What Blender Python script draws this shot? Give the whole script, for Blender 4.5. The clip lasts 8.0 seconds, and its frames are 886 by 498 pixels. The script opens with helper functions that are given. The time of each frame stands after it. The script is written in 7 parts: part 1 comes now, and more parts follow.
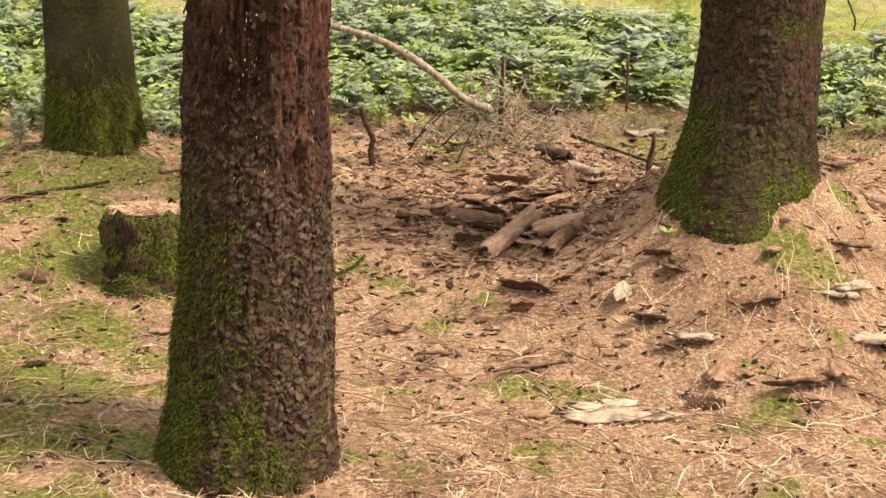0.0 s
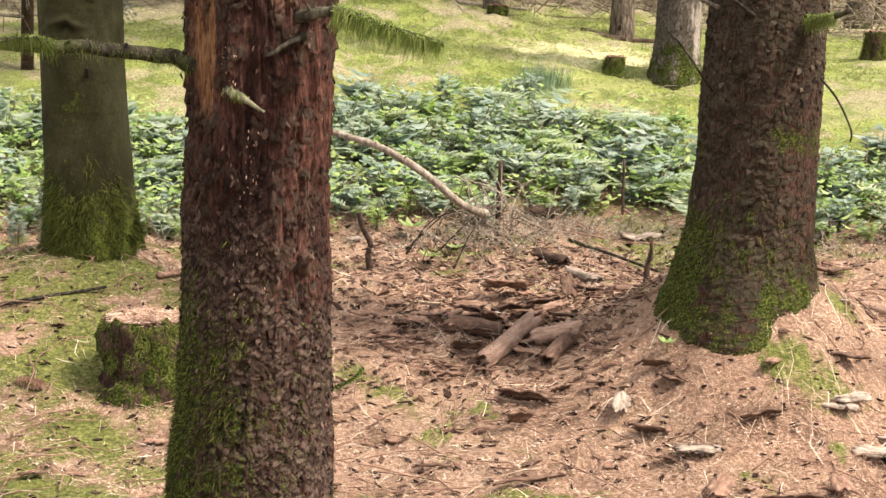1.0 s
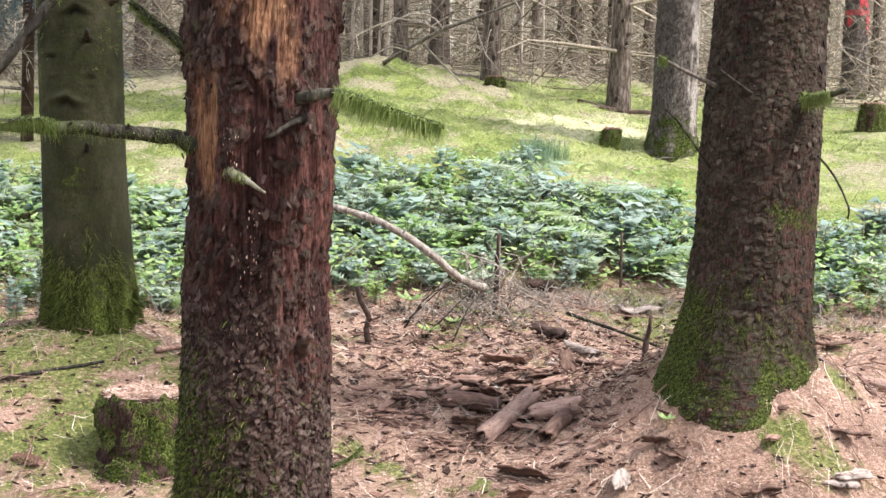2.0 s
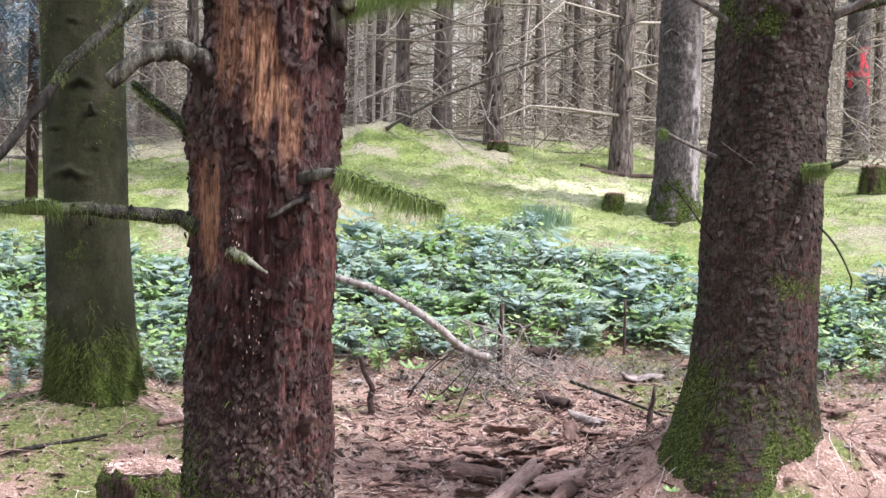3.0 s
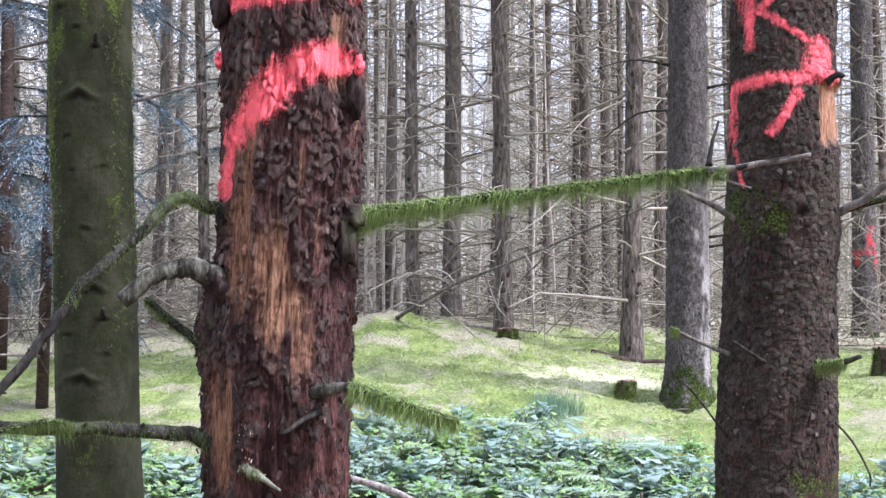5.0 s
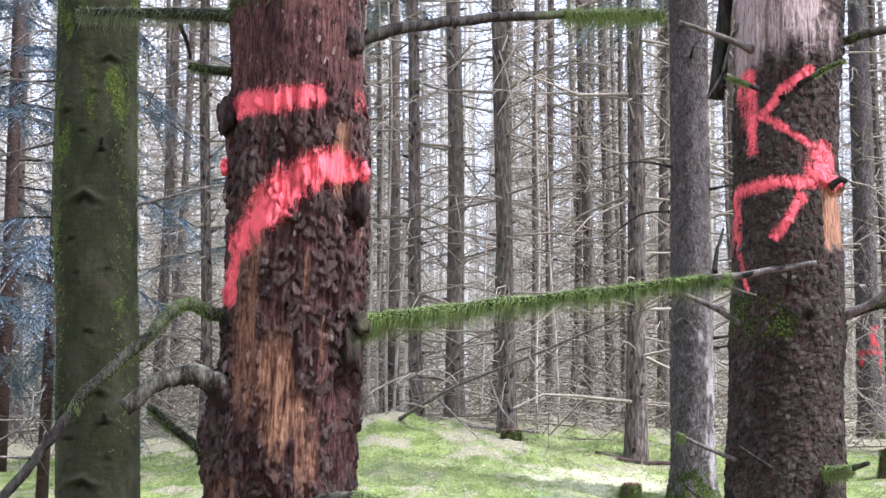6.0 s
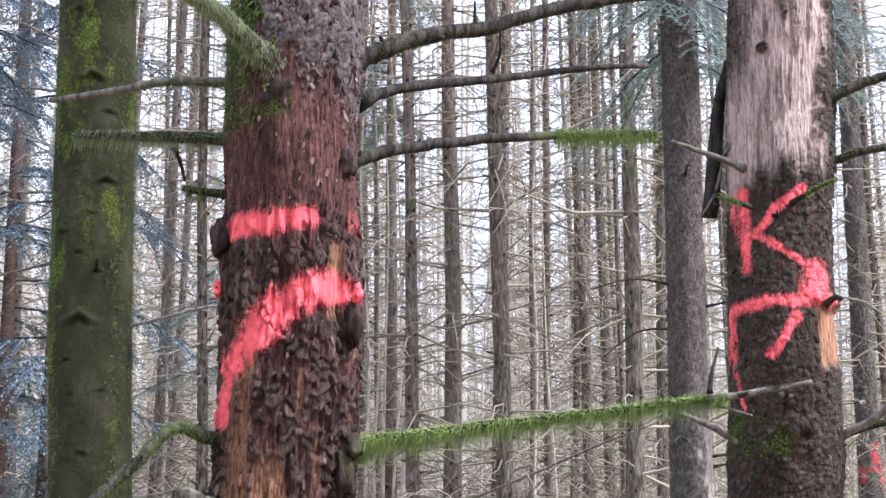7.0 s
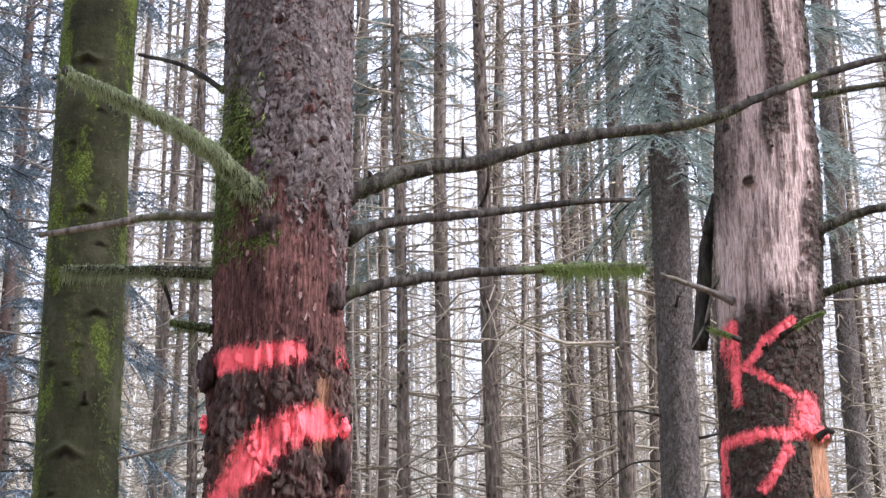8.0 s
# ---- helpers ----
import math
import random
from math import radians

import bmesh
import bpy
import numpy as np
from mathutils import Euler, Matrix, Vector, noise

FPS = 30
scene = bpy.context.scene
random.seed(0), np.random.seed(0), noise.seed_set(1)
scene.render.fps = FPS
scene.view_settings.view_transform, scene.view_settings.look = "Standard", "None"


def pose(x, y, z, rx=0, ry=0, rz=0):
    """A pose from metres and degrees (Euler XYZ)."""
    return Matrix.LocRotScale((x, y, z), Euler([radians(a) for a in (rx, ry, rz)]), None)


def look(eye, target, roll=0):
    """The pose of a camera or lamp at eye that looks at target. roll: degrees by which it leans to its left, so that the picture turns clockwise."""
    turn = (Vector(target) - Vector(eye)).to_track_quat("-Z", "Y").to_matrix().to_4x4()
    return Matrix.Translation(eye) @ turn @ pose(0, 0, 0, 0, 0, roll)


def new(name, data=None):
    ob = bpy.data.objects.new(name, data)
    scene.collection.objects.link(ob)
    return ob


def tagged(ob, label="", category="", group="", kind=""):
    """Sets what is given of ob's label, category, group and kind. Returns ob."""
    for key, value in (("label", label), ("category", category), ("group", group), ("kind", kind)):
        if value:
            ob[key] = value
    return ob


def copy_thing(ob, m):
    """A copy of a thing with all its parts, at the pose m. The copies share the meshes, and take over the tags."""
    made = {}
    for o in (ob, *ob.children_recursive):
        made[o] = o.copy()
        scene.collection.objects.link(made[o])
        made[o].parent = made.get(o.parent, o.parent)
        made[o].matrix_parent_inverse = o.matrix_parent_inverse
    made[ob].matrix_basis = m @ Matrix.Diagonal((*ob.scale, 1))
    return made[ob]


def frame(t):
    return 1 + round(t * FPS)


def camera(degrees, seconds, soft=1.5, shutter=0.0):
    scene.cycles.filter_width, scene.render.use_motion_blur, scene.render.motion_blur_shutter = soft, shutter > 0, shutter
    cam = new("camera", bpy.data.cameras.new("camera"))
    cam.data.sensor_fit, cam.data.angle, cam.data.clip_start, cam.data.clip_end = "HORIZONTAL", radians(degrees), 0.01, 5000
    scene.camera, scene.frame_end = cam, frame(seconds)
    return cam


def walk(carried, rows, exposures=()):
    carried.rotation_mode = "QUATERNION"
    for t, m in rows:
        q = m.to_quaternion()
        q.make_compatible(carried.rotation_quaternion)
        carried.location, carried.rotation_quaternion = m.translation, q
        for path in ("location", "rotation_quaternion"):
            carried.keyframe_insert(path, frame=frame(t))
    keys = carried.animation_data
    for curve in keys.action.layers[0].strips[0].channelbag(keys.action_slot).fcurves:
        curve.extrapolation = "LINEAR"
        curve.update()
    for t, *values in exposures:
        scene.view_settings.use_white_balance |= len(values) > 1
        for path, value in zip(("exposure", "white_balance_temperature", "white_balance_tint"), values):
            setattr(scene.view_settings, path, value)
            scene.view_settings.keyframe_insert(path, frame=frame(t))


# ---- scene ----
cam = camera(33.0, 8.0)
PATH = [
    (0, (0.03, 0.199, 1.344), (0.036, 2.161, 0.956), 1.4),
    (0.5, (0.024, 0.211, 1.38), (0.031, 2.181, 1.036), 1.5),
    (1, (0.009, 0.219, 1.412), (0.022, 2.201, 1.14), 1.6),
    (1.5, (-0.001, 0.217, 1.428), (0.015, 2.205, 1.208), 1.7),
    (3, (0.003, 0.216, 1.495), (0.011, 2.213, 1.388), 1.3),
    (3.5, (0.015, 0.205, 1.519), (0.015, 2.204, 1.471), 1.0),
    (4, (0.012, 0.207, 1.541), (0.01, 2.207, 1.551), 0.6),
    (4.5, (0.004, 0.211, 1.56), (-0.001, 2.21, 1.634), 0.3),
    (6, (-0.01, 0.224, 1.601), (-0.022, 2.207, 1.86), 0.3),
    (6.5, (-0.006, 0.222, 1.606), (-0.016, 2.192, 1.954), 0.2),
    (7, (0.002, 0.231, 1.612), (-0.008, 2.188, 2.025), 0.0),
    (7.5, (0.009, 0.238, 1.618), (0.002, 2.174, 2.121), -0.2),
    (8, (0.016, 0.23, 1.625), (0.015, 2.144, 2.205), -0.1),
]
EXPOSURES = [(0, 0.70, 8700, 11), (0.5, 0.76, 8350, 12), (1, 0.88, 7150, 14), (1.5, 0.99, 6350, 14), (2.5, 0.96, 5660, 18), (3.5, 0.94, 5220, 21), (4.5, 1.01, 5080, 21), (6, 1.02, 5130, 20), (7, 1.13, 5270, 21), (8, 1.02, 5380, 22)]
walk(cam, [(t, look(eye, target, roll)) for t, eye, target, roll in PATH], EXPOSURES)

# ---- daylight ----
SUN = Vector((0.60, -0.20, 0.77)).normalized()
world = bpy.data.worlds.new("world")
scene.world = world
world.use_nodes = True
sky = world.node_tree.nodes.new("ShaderNodeTexSky")
sky.sky_type, sky.sun_disc = "NISHITA", False
sky.sun_elevation = math.asin(SUN.z)
sky.sun_rotation = math.atan2(SUN.x, SUN.y)
sky.dust_density, sky.air_density = 4.0, 0.7
cloud = world.node_tree.nodes.new("ShaderNodeMix")
cloud.data_type = "RGBA"
cloud.inputs[0].default_value = 0.75
cloud.inputs[7].default_value = (8.6, 8.9, 9.2, 1)
world.node_tree.links.new(sky.outputs[0], cloud.inputs[6])
world.node_tree.links.new(cloud.outputs[2], world.node_tree.nodes["Background"].inputs[0])
world.node_tree.nodes["Background"].inputs[1].default_value = 0.15
sun_data = bpy.data.lights.new("sun", "SUN")
sun_data.energy, sun_data.angle, sun_data.color = 5.0, radians(10), (1.0, 0.95, 0.86)
sun = new("sun", sun_data)
sun.matrix_world = look(SUN * 40, (0, 0, 0))

R = random.Random(7)


# ---- materials ----
class Mat:
    """A node material with short calls for the usual nodes."""

    def __init__(self, name, rough=0.8, spec=0.3):
        self.m = bpy.data.materials.new(name)
        self.m.use_nodes = True
        self.t = self.m.node_tree
        self.b = self.t.nodes["Principled BSDF"]
        self.b.inputs["Roughness"].default_value = rough
        self.b.inputs["Specular IOR Level"].default_value = spec
        self.co = self.t.nodes.new("ShaderNodeTexCoord").outputs["Object"]

    def put(self, value, socket):
        if isinstance(value, bpy.types.NodeSocket):
            self.t.links.new(value, socket)
        else:
            socket.default_value = value

    def scaled(self, sx, sy, sz):
        n = self.t.nodes.new("ShaderNodeMapping")
        n.inputs["Scale"].default_value = (sx, sy, sz)
        self.t.links.new(self.co, n.inputs[0])
        return n.outputs[0]

    def noise(self, scale, detail=4, rough=0.6, co=None, warp=0.0):
        n = self.t.nodes.new("ShaderNodeTexNoise")
        self.put(co or self.co, n.inputs["Vector"])
        n.inputs["Scale"].default_value, n.inputs["Detail"].default_value = scale, detail
        n.inputs["Roughness"].default_value, n.inputs["Distortion"].default_value = rough, warp
        return n.outputs["Fac"]

    def cells(self, scale, co=None, feature="F1", out="Distance"):
        n = self.t.nodes.new("ShaderNodeTexVoronoi")
        n.feature = feature
        self.put(co or self.co, n.inputs["Vector"])
        n.inputs["Scale"].default_value = scale
        return n.outputs[out]

    def ramp(self, fac, stops):
        n = self.t.nodes.new("ShaderNodeValToRGB")
        self.put(fac, n.inputs[0])
        while len(n.color_ramp.elements) < len(stops):
            n.color_ramp.elements.new(0.5)
        for e, (p, c) in zip(n.color_ramp.elements, stops):
            e.position = p
            e.color = (*c, 1) if isinstance(c, tuple) else (c, c, c, 1)
        return n.outputs[0]

    def mix(self, fac, a, b, kind="MIX"):
        n = self.t.nodes.new("ShaderNodeMix")
        n.data_type, n.blend_type = "RGBA", kind
        self.put(fac, n.inputs[0])
        for v, s in ((a, n.inputs[6]), (b, n.inputs[7])):
            self.put((*v, 1) if isinstance(v, tuple) else v, s)
        return n.outputs[2]

    def math(self, op, a, b=0.0):
        n = self.t.nodes.new("ShaderNodeMath")
        n.operation = op
        self.put(a, n.inputs[0]), self.put(b, n.inputs[1])
        return n.outputs[0]

    def attr(self, name):
        n = self.t.nodes.new("ShaderNodeAttribute")
        n.attribute_name = name
        return n.outputs["Fac"]

    def island(self):
        return self.t.nodes.new("ShaderNodeNewGeometry").outputs["Random Per Island"]

    def chance(self):
        return self.t.nodes.new("ShaderNodeObjectInfo").outputs["Random"]

    def bump(self, height, strength=0.5, distance=0.01):
        n = self.t.nodes.new("ShaderNodeBump")
        n.inputs["Strength"].default_value, n.inputs["Distance"].default_value = strength, distance
        self.put(height, n.inputs["Height"])
        self.t.links.new(n.outputs[0], self.b.inputs["Normal"])
        return self

    def color(self, c):
        self.put((*c, 1) if isinstance(c, tuple) else c, self.b.inputs["Base Color"])
        return self

    def thin(self, amount):
        """Leaves let some light through."""
        tr = self.t.nodes.new("ShaderNodeBsdfTranslucent")
        src = self.b.inputs["Base Color"]
        if src.is_linked:
            self.t.links.new(src.links[0].from_socket, tr.inputs[0])
        else:
            tr.inputs[0].default_value = src.default_value
        mx = self.t.nodes.new("ShaderNodeMixShader")
        mx.inputs[0].default_value = amount
        self.t.links.new(self.b.outputs[0], mx.inputs[1])
        self.t.links.new(tr.outputs[0], mx.inputs[2])
        self.t.links.new(mx.outputs[0], self.t.nodes["Material Output"].inputs["Surface"])
        return self


def foliage(name, a, b, c, rough=0.5, through_light=0.25, spec=0.4, vary=0.0):
    k = Mat(name, rough, spec)
    col = k.ramp(k.island(), [(0, a), (0.5, b), (1, c)])
    col = k.mix(0.3, col, k.ramp(k.noise(3.0), [(0.3, 0.45), (0.7, 1.0)]), "MULTIPLY")
    if vary:
        col = k.mix(vary, col, k.ramp(k.chance(), [(0, (0.55, 0.68, 0.62)), (0.3, (0.85, 1.0, 1.0)), (0.6, (1.0, 1.0, 1.0)), (0.85, (1.0, 1.0, 0.7)), (1, (0.95, 1.0, 0.35))]), "MULTIPLY")
    return k.color(col).thin(through_light).m


def bark_material(name, dark, mid, light, red, wood_a, wood_b, paint=(0.88, 0.10, 0.11), tint=(1, 1, 1), plate=0.5, tall=0.3):
    """plate: how clearly the bark breaks into scales; tall: how far its grain is drawn out upwards."""
    k = Mat(name, 0.95, 0.08)
    long = k.scaled(1, 1, tall)
    fibre_co = k.scaled(1, 1, 0.06)
    grain = k.noise(80, 9, 0.78, long, 0.6)
    broad = k.noise(24, 5, 0.7, k.scaled(1, 1, min(1.0, tall * 1.2)), 1.2)
    bare = k.math("SUBTRACT", 1.0, k.attr("wood"))
    warped = k.t.nodes.new("ShaderNodeVectorMath")
    warped.operation = "MULTIPLY_ADD"
    wob = k.t.nodes.new("ShaderNodeTexNoise")
    wob.inputs["Scale"].default_value, wob.inputs["Detail"].default_value, wob.inputs["Roughness"].default_value = 38, 4, 0.7
    k.put(k.co, wob.inputs["Vector"])
    k.put(wob.outputs["Color"], warped.inputs[0])
    warped.inputs[1].default_value = (0.06, 0.06, 0.06)
    k.put(k.scaled(1, 1, min(1.0, tall * 1.6)), warped.inputs[2])
    edge = k.cells(58, warped.outputs[0], "DISTANCE_TO_EDGE")
    crack = k.math("MULTIPLY", k.ramp(edge, [(0.0, 1.0), (0.09, 0.35), (0.22, 0.0)]), k.ramp(k.noise(17, 3), [(0.38, 0.2), (0.62, 1.0)]))
    crack = k.math("MULTIPLY", k.math("MULTIPLY", crack, plate), bare)
    col = k.ramp(grain, [(0.37, dark), (0.47, mid), (0.59, light), (0.70, tuple(min(1, 1.5 * v) for v in light))])
    col = k.mix(k.attr("red"), col, k.ramp(grain, [(0.36, tuple(0.25 * v for v in red)), (0.5, red), (0.64, tuple(min(1, 1.9 * v) for v in red))]))
    col = k.mix(0.8, col, k.ramp(broad, [(0.36, 0.22), (0.48, 0.8), (0.6, 1.0)]), "MULTIPLY")
    col = k.mix(crack, col, tuple(0.8 * v for v in dark))
    col = k.mix(k.ramp(k.noise(2.5, 3), [(0.4, 0.0), (0.65, 0.4)]), col, tuple(0.6 * v for v in mid))
    col = k.mix(k.math("MULTIPLY", k.attr("stain"), 0.85), col, k.mix(1.0, col, (0.36, 0.32, 0.33), "MULTIPLY"))
    lichen = k.ramp(k.noise(75, 5, 0.7, k.scaled(1, 1, 0.6)), [(0.64, 0.0), (0.69, 0.65)])
    col = k.mix(k.math("MULTIPLY", lichen, 0.35 + 0.65 * plate), col, tuple(0.5 * v + 0.14 for v in light))
    fibres = k.noise(170, 5, 0.7, fibre_co)
    wood = k.ramp(fibres, [(0.36, tuple(0.22 * v for v in wood_a)), (0.45, wood_a), (0.62, wood_b)])
    slits = k.ramp(k.noise(75, 4, 0.7, k.scaled(1, 1, 0.09)), [(0.36, 0.7), (0.43, 0.0)])
    wood = k.mix(slits, wood, tuple(0.25 * v for v in wood_a))
    holes = k.ramp(k.cells(55), [(0.1, 1.0), (0.16, 0.0)])
    wood = k.mix(k.math("MULTIPLY", holes, k.ramp(k.noise(5), [(0.5, 0.0), (0.6, 0.8)])), wood, (0.03, 0.02, 0.015))
    wood = k.mix(k.attr("red"), wood, k.mix(1.0, wood, tint, "MULTIPLY"))
    col = k.mix(k.attr("wood"), col, wood)
    mossy = k.ramp(k.noise(110, 5, 0.75), [(0.36, (0.006, 0.009, 0.003)), (0.49, (0.038, 0.052, 0.010)), (0.64, (0.16, 0.185, 0.035))])
    moss_fac = k.ramp(k.math("ADD", k.attr("moss"), k.math("ADD", k.math("MULTIPLY", k.math("SUBTRACT", k.noise(34, 5, 0.75), 0.5), 1.7), k.math("MULTIPLY", k.math("SUBTRACT", k.noise(9, 3), 0.5), 1.8))), [(0.38, 0.0), (0.68, 1.0)])
    col = k.mix(moss_fac, col, mossy)
    spray = k.ramp(k.math("ADD", k.attr("paint"), k.math("MULTIPLY", k.math("SUBTRACT", k.noise(110, 5, 0.8, k.scaled(1, 1, 0.2)), 0.5), 1.7)), [(0.12, 0.0), (0.5, 0.5), (0.85, 0.95)])
    spray = k.math("MULTIPLY", spray, k.ramp(k.noise(95, 4, 0.7, k.scaled(1, 1, 0.22)), [(0.40, 0.12), (0.5, 1.0)]))
    spray = k.math("MULTIPLY", spray, k.ramp(k.attr("paint"), [(0.03, 0.0), (0.22, 1.0)]))
    col = k.mix(spray, col, k.mix(k.noise(30), tuple(0.75 * v for v in paint), paint))
    k.color(col)
    height = k.math("ADD", k.math("MULTIPLY", grain, 0.35 + 0.9 * plate), k.math("MULTIPLY", fibres, k.math("MULTIPLY", k.attr("wood"), 0.8)))
    height = k.math("SUBTRACT", k.math("ADD", height, k.math("MULTIPLY", broad, plate)), k.math("MULTIPLY", crack, 0.5))
    return k.bump(height, 1.0, 0.02).m


def plated_bark(name, plates, grey, inner, wood_a, wood_b, paint=(0.98, 0.15, 0.155), strip=(1, 1, 1), film=0.0):
    """Dark plates over a fibrous inner bark, bare wood where both are gone, moss and sprayed paint."""
    k = Mat(name, 0.95, 0.08)
    fine = k.noise(210, 5, 0.7, k.scaled(1, 1, 0.75))
    grain = k.noise(75, 6, 0.72, k.scaled(1, 1, 0.55), 0.5)
    fibres = k.noise(165, 6, 0.72, k.scaled(1, 1, 0.11))
    tone = k.math("ADD", k.math("MULTIPLY", k.attr("tone"), 0.30), k.math("MULTIPLY", grain, 0.92))
    dark, mid, light = plates
    scale = k.ramp(tone, [(0.30, dark), (0.55, mid), (0.82, light)])
    g_dark, g_mid, g_light = grey
    scale = k.mix(k.attr("grey"), scale, k.ramp(tone, [(0.30, g_dark), (0.55, g_mid), (0.82, g_light)]))
    scale = k.mix(0.75, scale, k.ramp(fine, [(0.34, 0.42), (0.5, 0.9), (0.64, 1.0)]), "MULTIPLY")
    crust = k.ramp(k.noise(120, 5, 0.75), [(0.635, 0.0), (0.68, 0.55)])
    scale = k.mix(crust, scale, tuple(0.6 * v + 0.10 for v in g_light))
    if film:
        scale = k.mix(k.math("MULTIPLY", k.ramp(k.noise(7, 5, 0.65), [(0.40, 0.0), (0.60, 1.0)]), film), scale, k.mix(1.0, scale, (0.42, 0.58, 0.38), "MULTIPLY"))
    under = k.ramp(k.math("ADD", k.math("MULTIPLY", fibres, 0.6), k.math("MULTIPLY", grain, 0.4)), [(0.38, tuple(0.16 * v for v in inner)), (0.49, inner), (0.60, tuple(min(1, 2.3 * v) for v in inner))])
    under = k.mix(k.math("SUBTRACT", 1.0, k.attr("red")), under, k.mix(1.0, under, (0.50, 0.55, 0.6), "MULTIPLY"))
    col = k.mix(k.attr("plate"), under, scale)
    col = k.mix(k.math("MULTIPLY", k.attr("stain"), 0.8), col, k.mix(1.0, col, (0.42, 0.37, 0.37), "MULTIPLY"))
    wood = k.ramp(fibres, [(0.33, tuple(0.22 * v for v in wood_a)), (0.45, wood_a), (0.62, wood_b)])
    slits = k.ramp(k.noise(115, 5, 0.75, k.scaled(1, 1, 0.13)), [(0.36, 0.8), (0.43, 0.0)])
    wood = k.mix(slits, wood, tuple(0.22 * v for v in wood_a))
    holes = k.ramp(k.cells(60), [(0.1, 1.0), (0.17, 0.0)])
    wood = k.mix(k.math("MULTIPLY", holes, k.ramp(k.noise(5), [(0.5, 0.0), (0.6, 0.8)])), wood, (0.03, 0.02, 0.015))
    wood = k.mix(k.attr("red"), wood, k.mix(1.0, wood, strip, "MULTIPLY"))
    col = k.mix(k.attr("wood"), col, wood)
    mossy = k.ramp(k.noise(130, 5, 0.75), [(0.36, (0.006, 0.008, 0.002)), (0.49, (0.028, 0.036, 0.008)), (0.64, (0.115, 0.13, 0.028))])
    moss_fac = k.ramp(k.math("ADD", k.attr("moss"), k.math("ADD", k.math("MULTIPLY", k.math("SUBTRACT", k.noise(44, 5, 0.75), 0.5), 1.5), k.math("MULTIPLY", k.math("SUBTRACT", k.noise(9, 3), 0.5), 1.6))), [(0.40, 0.0), (0.66, 1.0)])
    col = k.mix(moss_fac, col, mossy)
    speck = k.math("MULTIPLY", k.math("SUBTRACT", k.noise(230, 5, 0.8, k.scaled(1, 1, 0.5)), 0.5), 2.2)
    drag = k.math("MULTIPLY", k.math("SUBTRACT", k.noise(95, 5, 0.78, k.scaled(1, 1, 0.18)), 0.5), 1.7)
    sprayed = k.ramp(k.math("ADD", k.attr("paint"), k.math("ADD", speck, drag)), [(0.22, 0.0), (0.5, 0.6), (0.8, 0.97)])
    sprayed = k.math("MULTIPLY", sprayed, k.ramp(k.attr("paint"), [(0.04, 0.0), (0.25, 1.0)]))
    col = k.mix(sprayed, col, k.mix(k.noise(40), tuple(0.72 * v for v in paint), paint))
    k.color(col)
    height = k.math("ADD", k.math("MULTIPLY", grain, 0.7), k.math("MULTIPLY", fine, 0.35))
    height = k.math("ADD", height, k.math("MULTIPLY", fibres, k.math("SUBTRACT", 1.0, k.attr("plate"))))
    return k.bump(height, 0.9, 0.009).m


M_BARK = plated_bark("red_spruce_bark", ((0.012, 0.008, 0.006), (0.045, 0.029, 0.021), (0.118, 0.083, 0.063)), ((0.020, 0.016, 0.013), (0.066, 0.053, 0.045), (0.165, 0.140, 0.122)),
                     (0.072, 0.033, 0.025), (0.145, 0.066, 0.034), (0.30, 0.168, 0.090))
M_BARK_R = plated_bark("grey_brown_spruce_bark", ((0.012, 0.009, 0.006), (0.036, 0.026, 0.018), (0.086, 0.064, 0.047)), ((0.016, 0.012, 0.009), (0.044, 0.035, 0.026), (0.105, 0.085, 0.066)),
                       (0.060, 0.034, 0.024), (0.31, 0.225, 0.18), (0.53, 0.41, 0.35), strip=(0.80, 0.55, 0.36), film=0.6)
M_BARK_ROT = bark_material("rotten_bark", (0.018, 0.012, 0.009), (0.06, 0.043, 0.035), (0.16, 0.125, 0.105), (0.12, 0.055, 0.04), (0.29, 0.135, 0.068), (0.48, 0.27, 0.145), plate=0.55, tall=0.3)
M_BARK_T = bark_material("grey_spruce_bark", (0.042, 0.035, 0.028), (0.155, 0.13, 0.108), (0.31, 0.265, 0.225), (0.07, 0.05, 0.04), (0.34, 0.29, 0.24), (0.55, 0.49, 0.43), plate=0.8, tall=0.45)
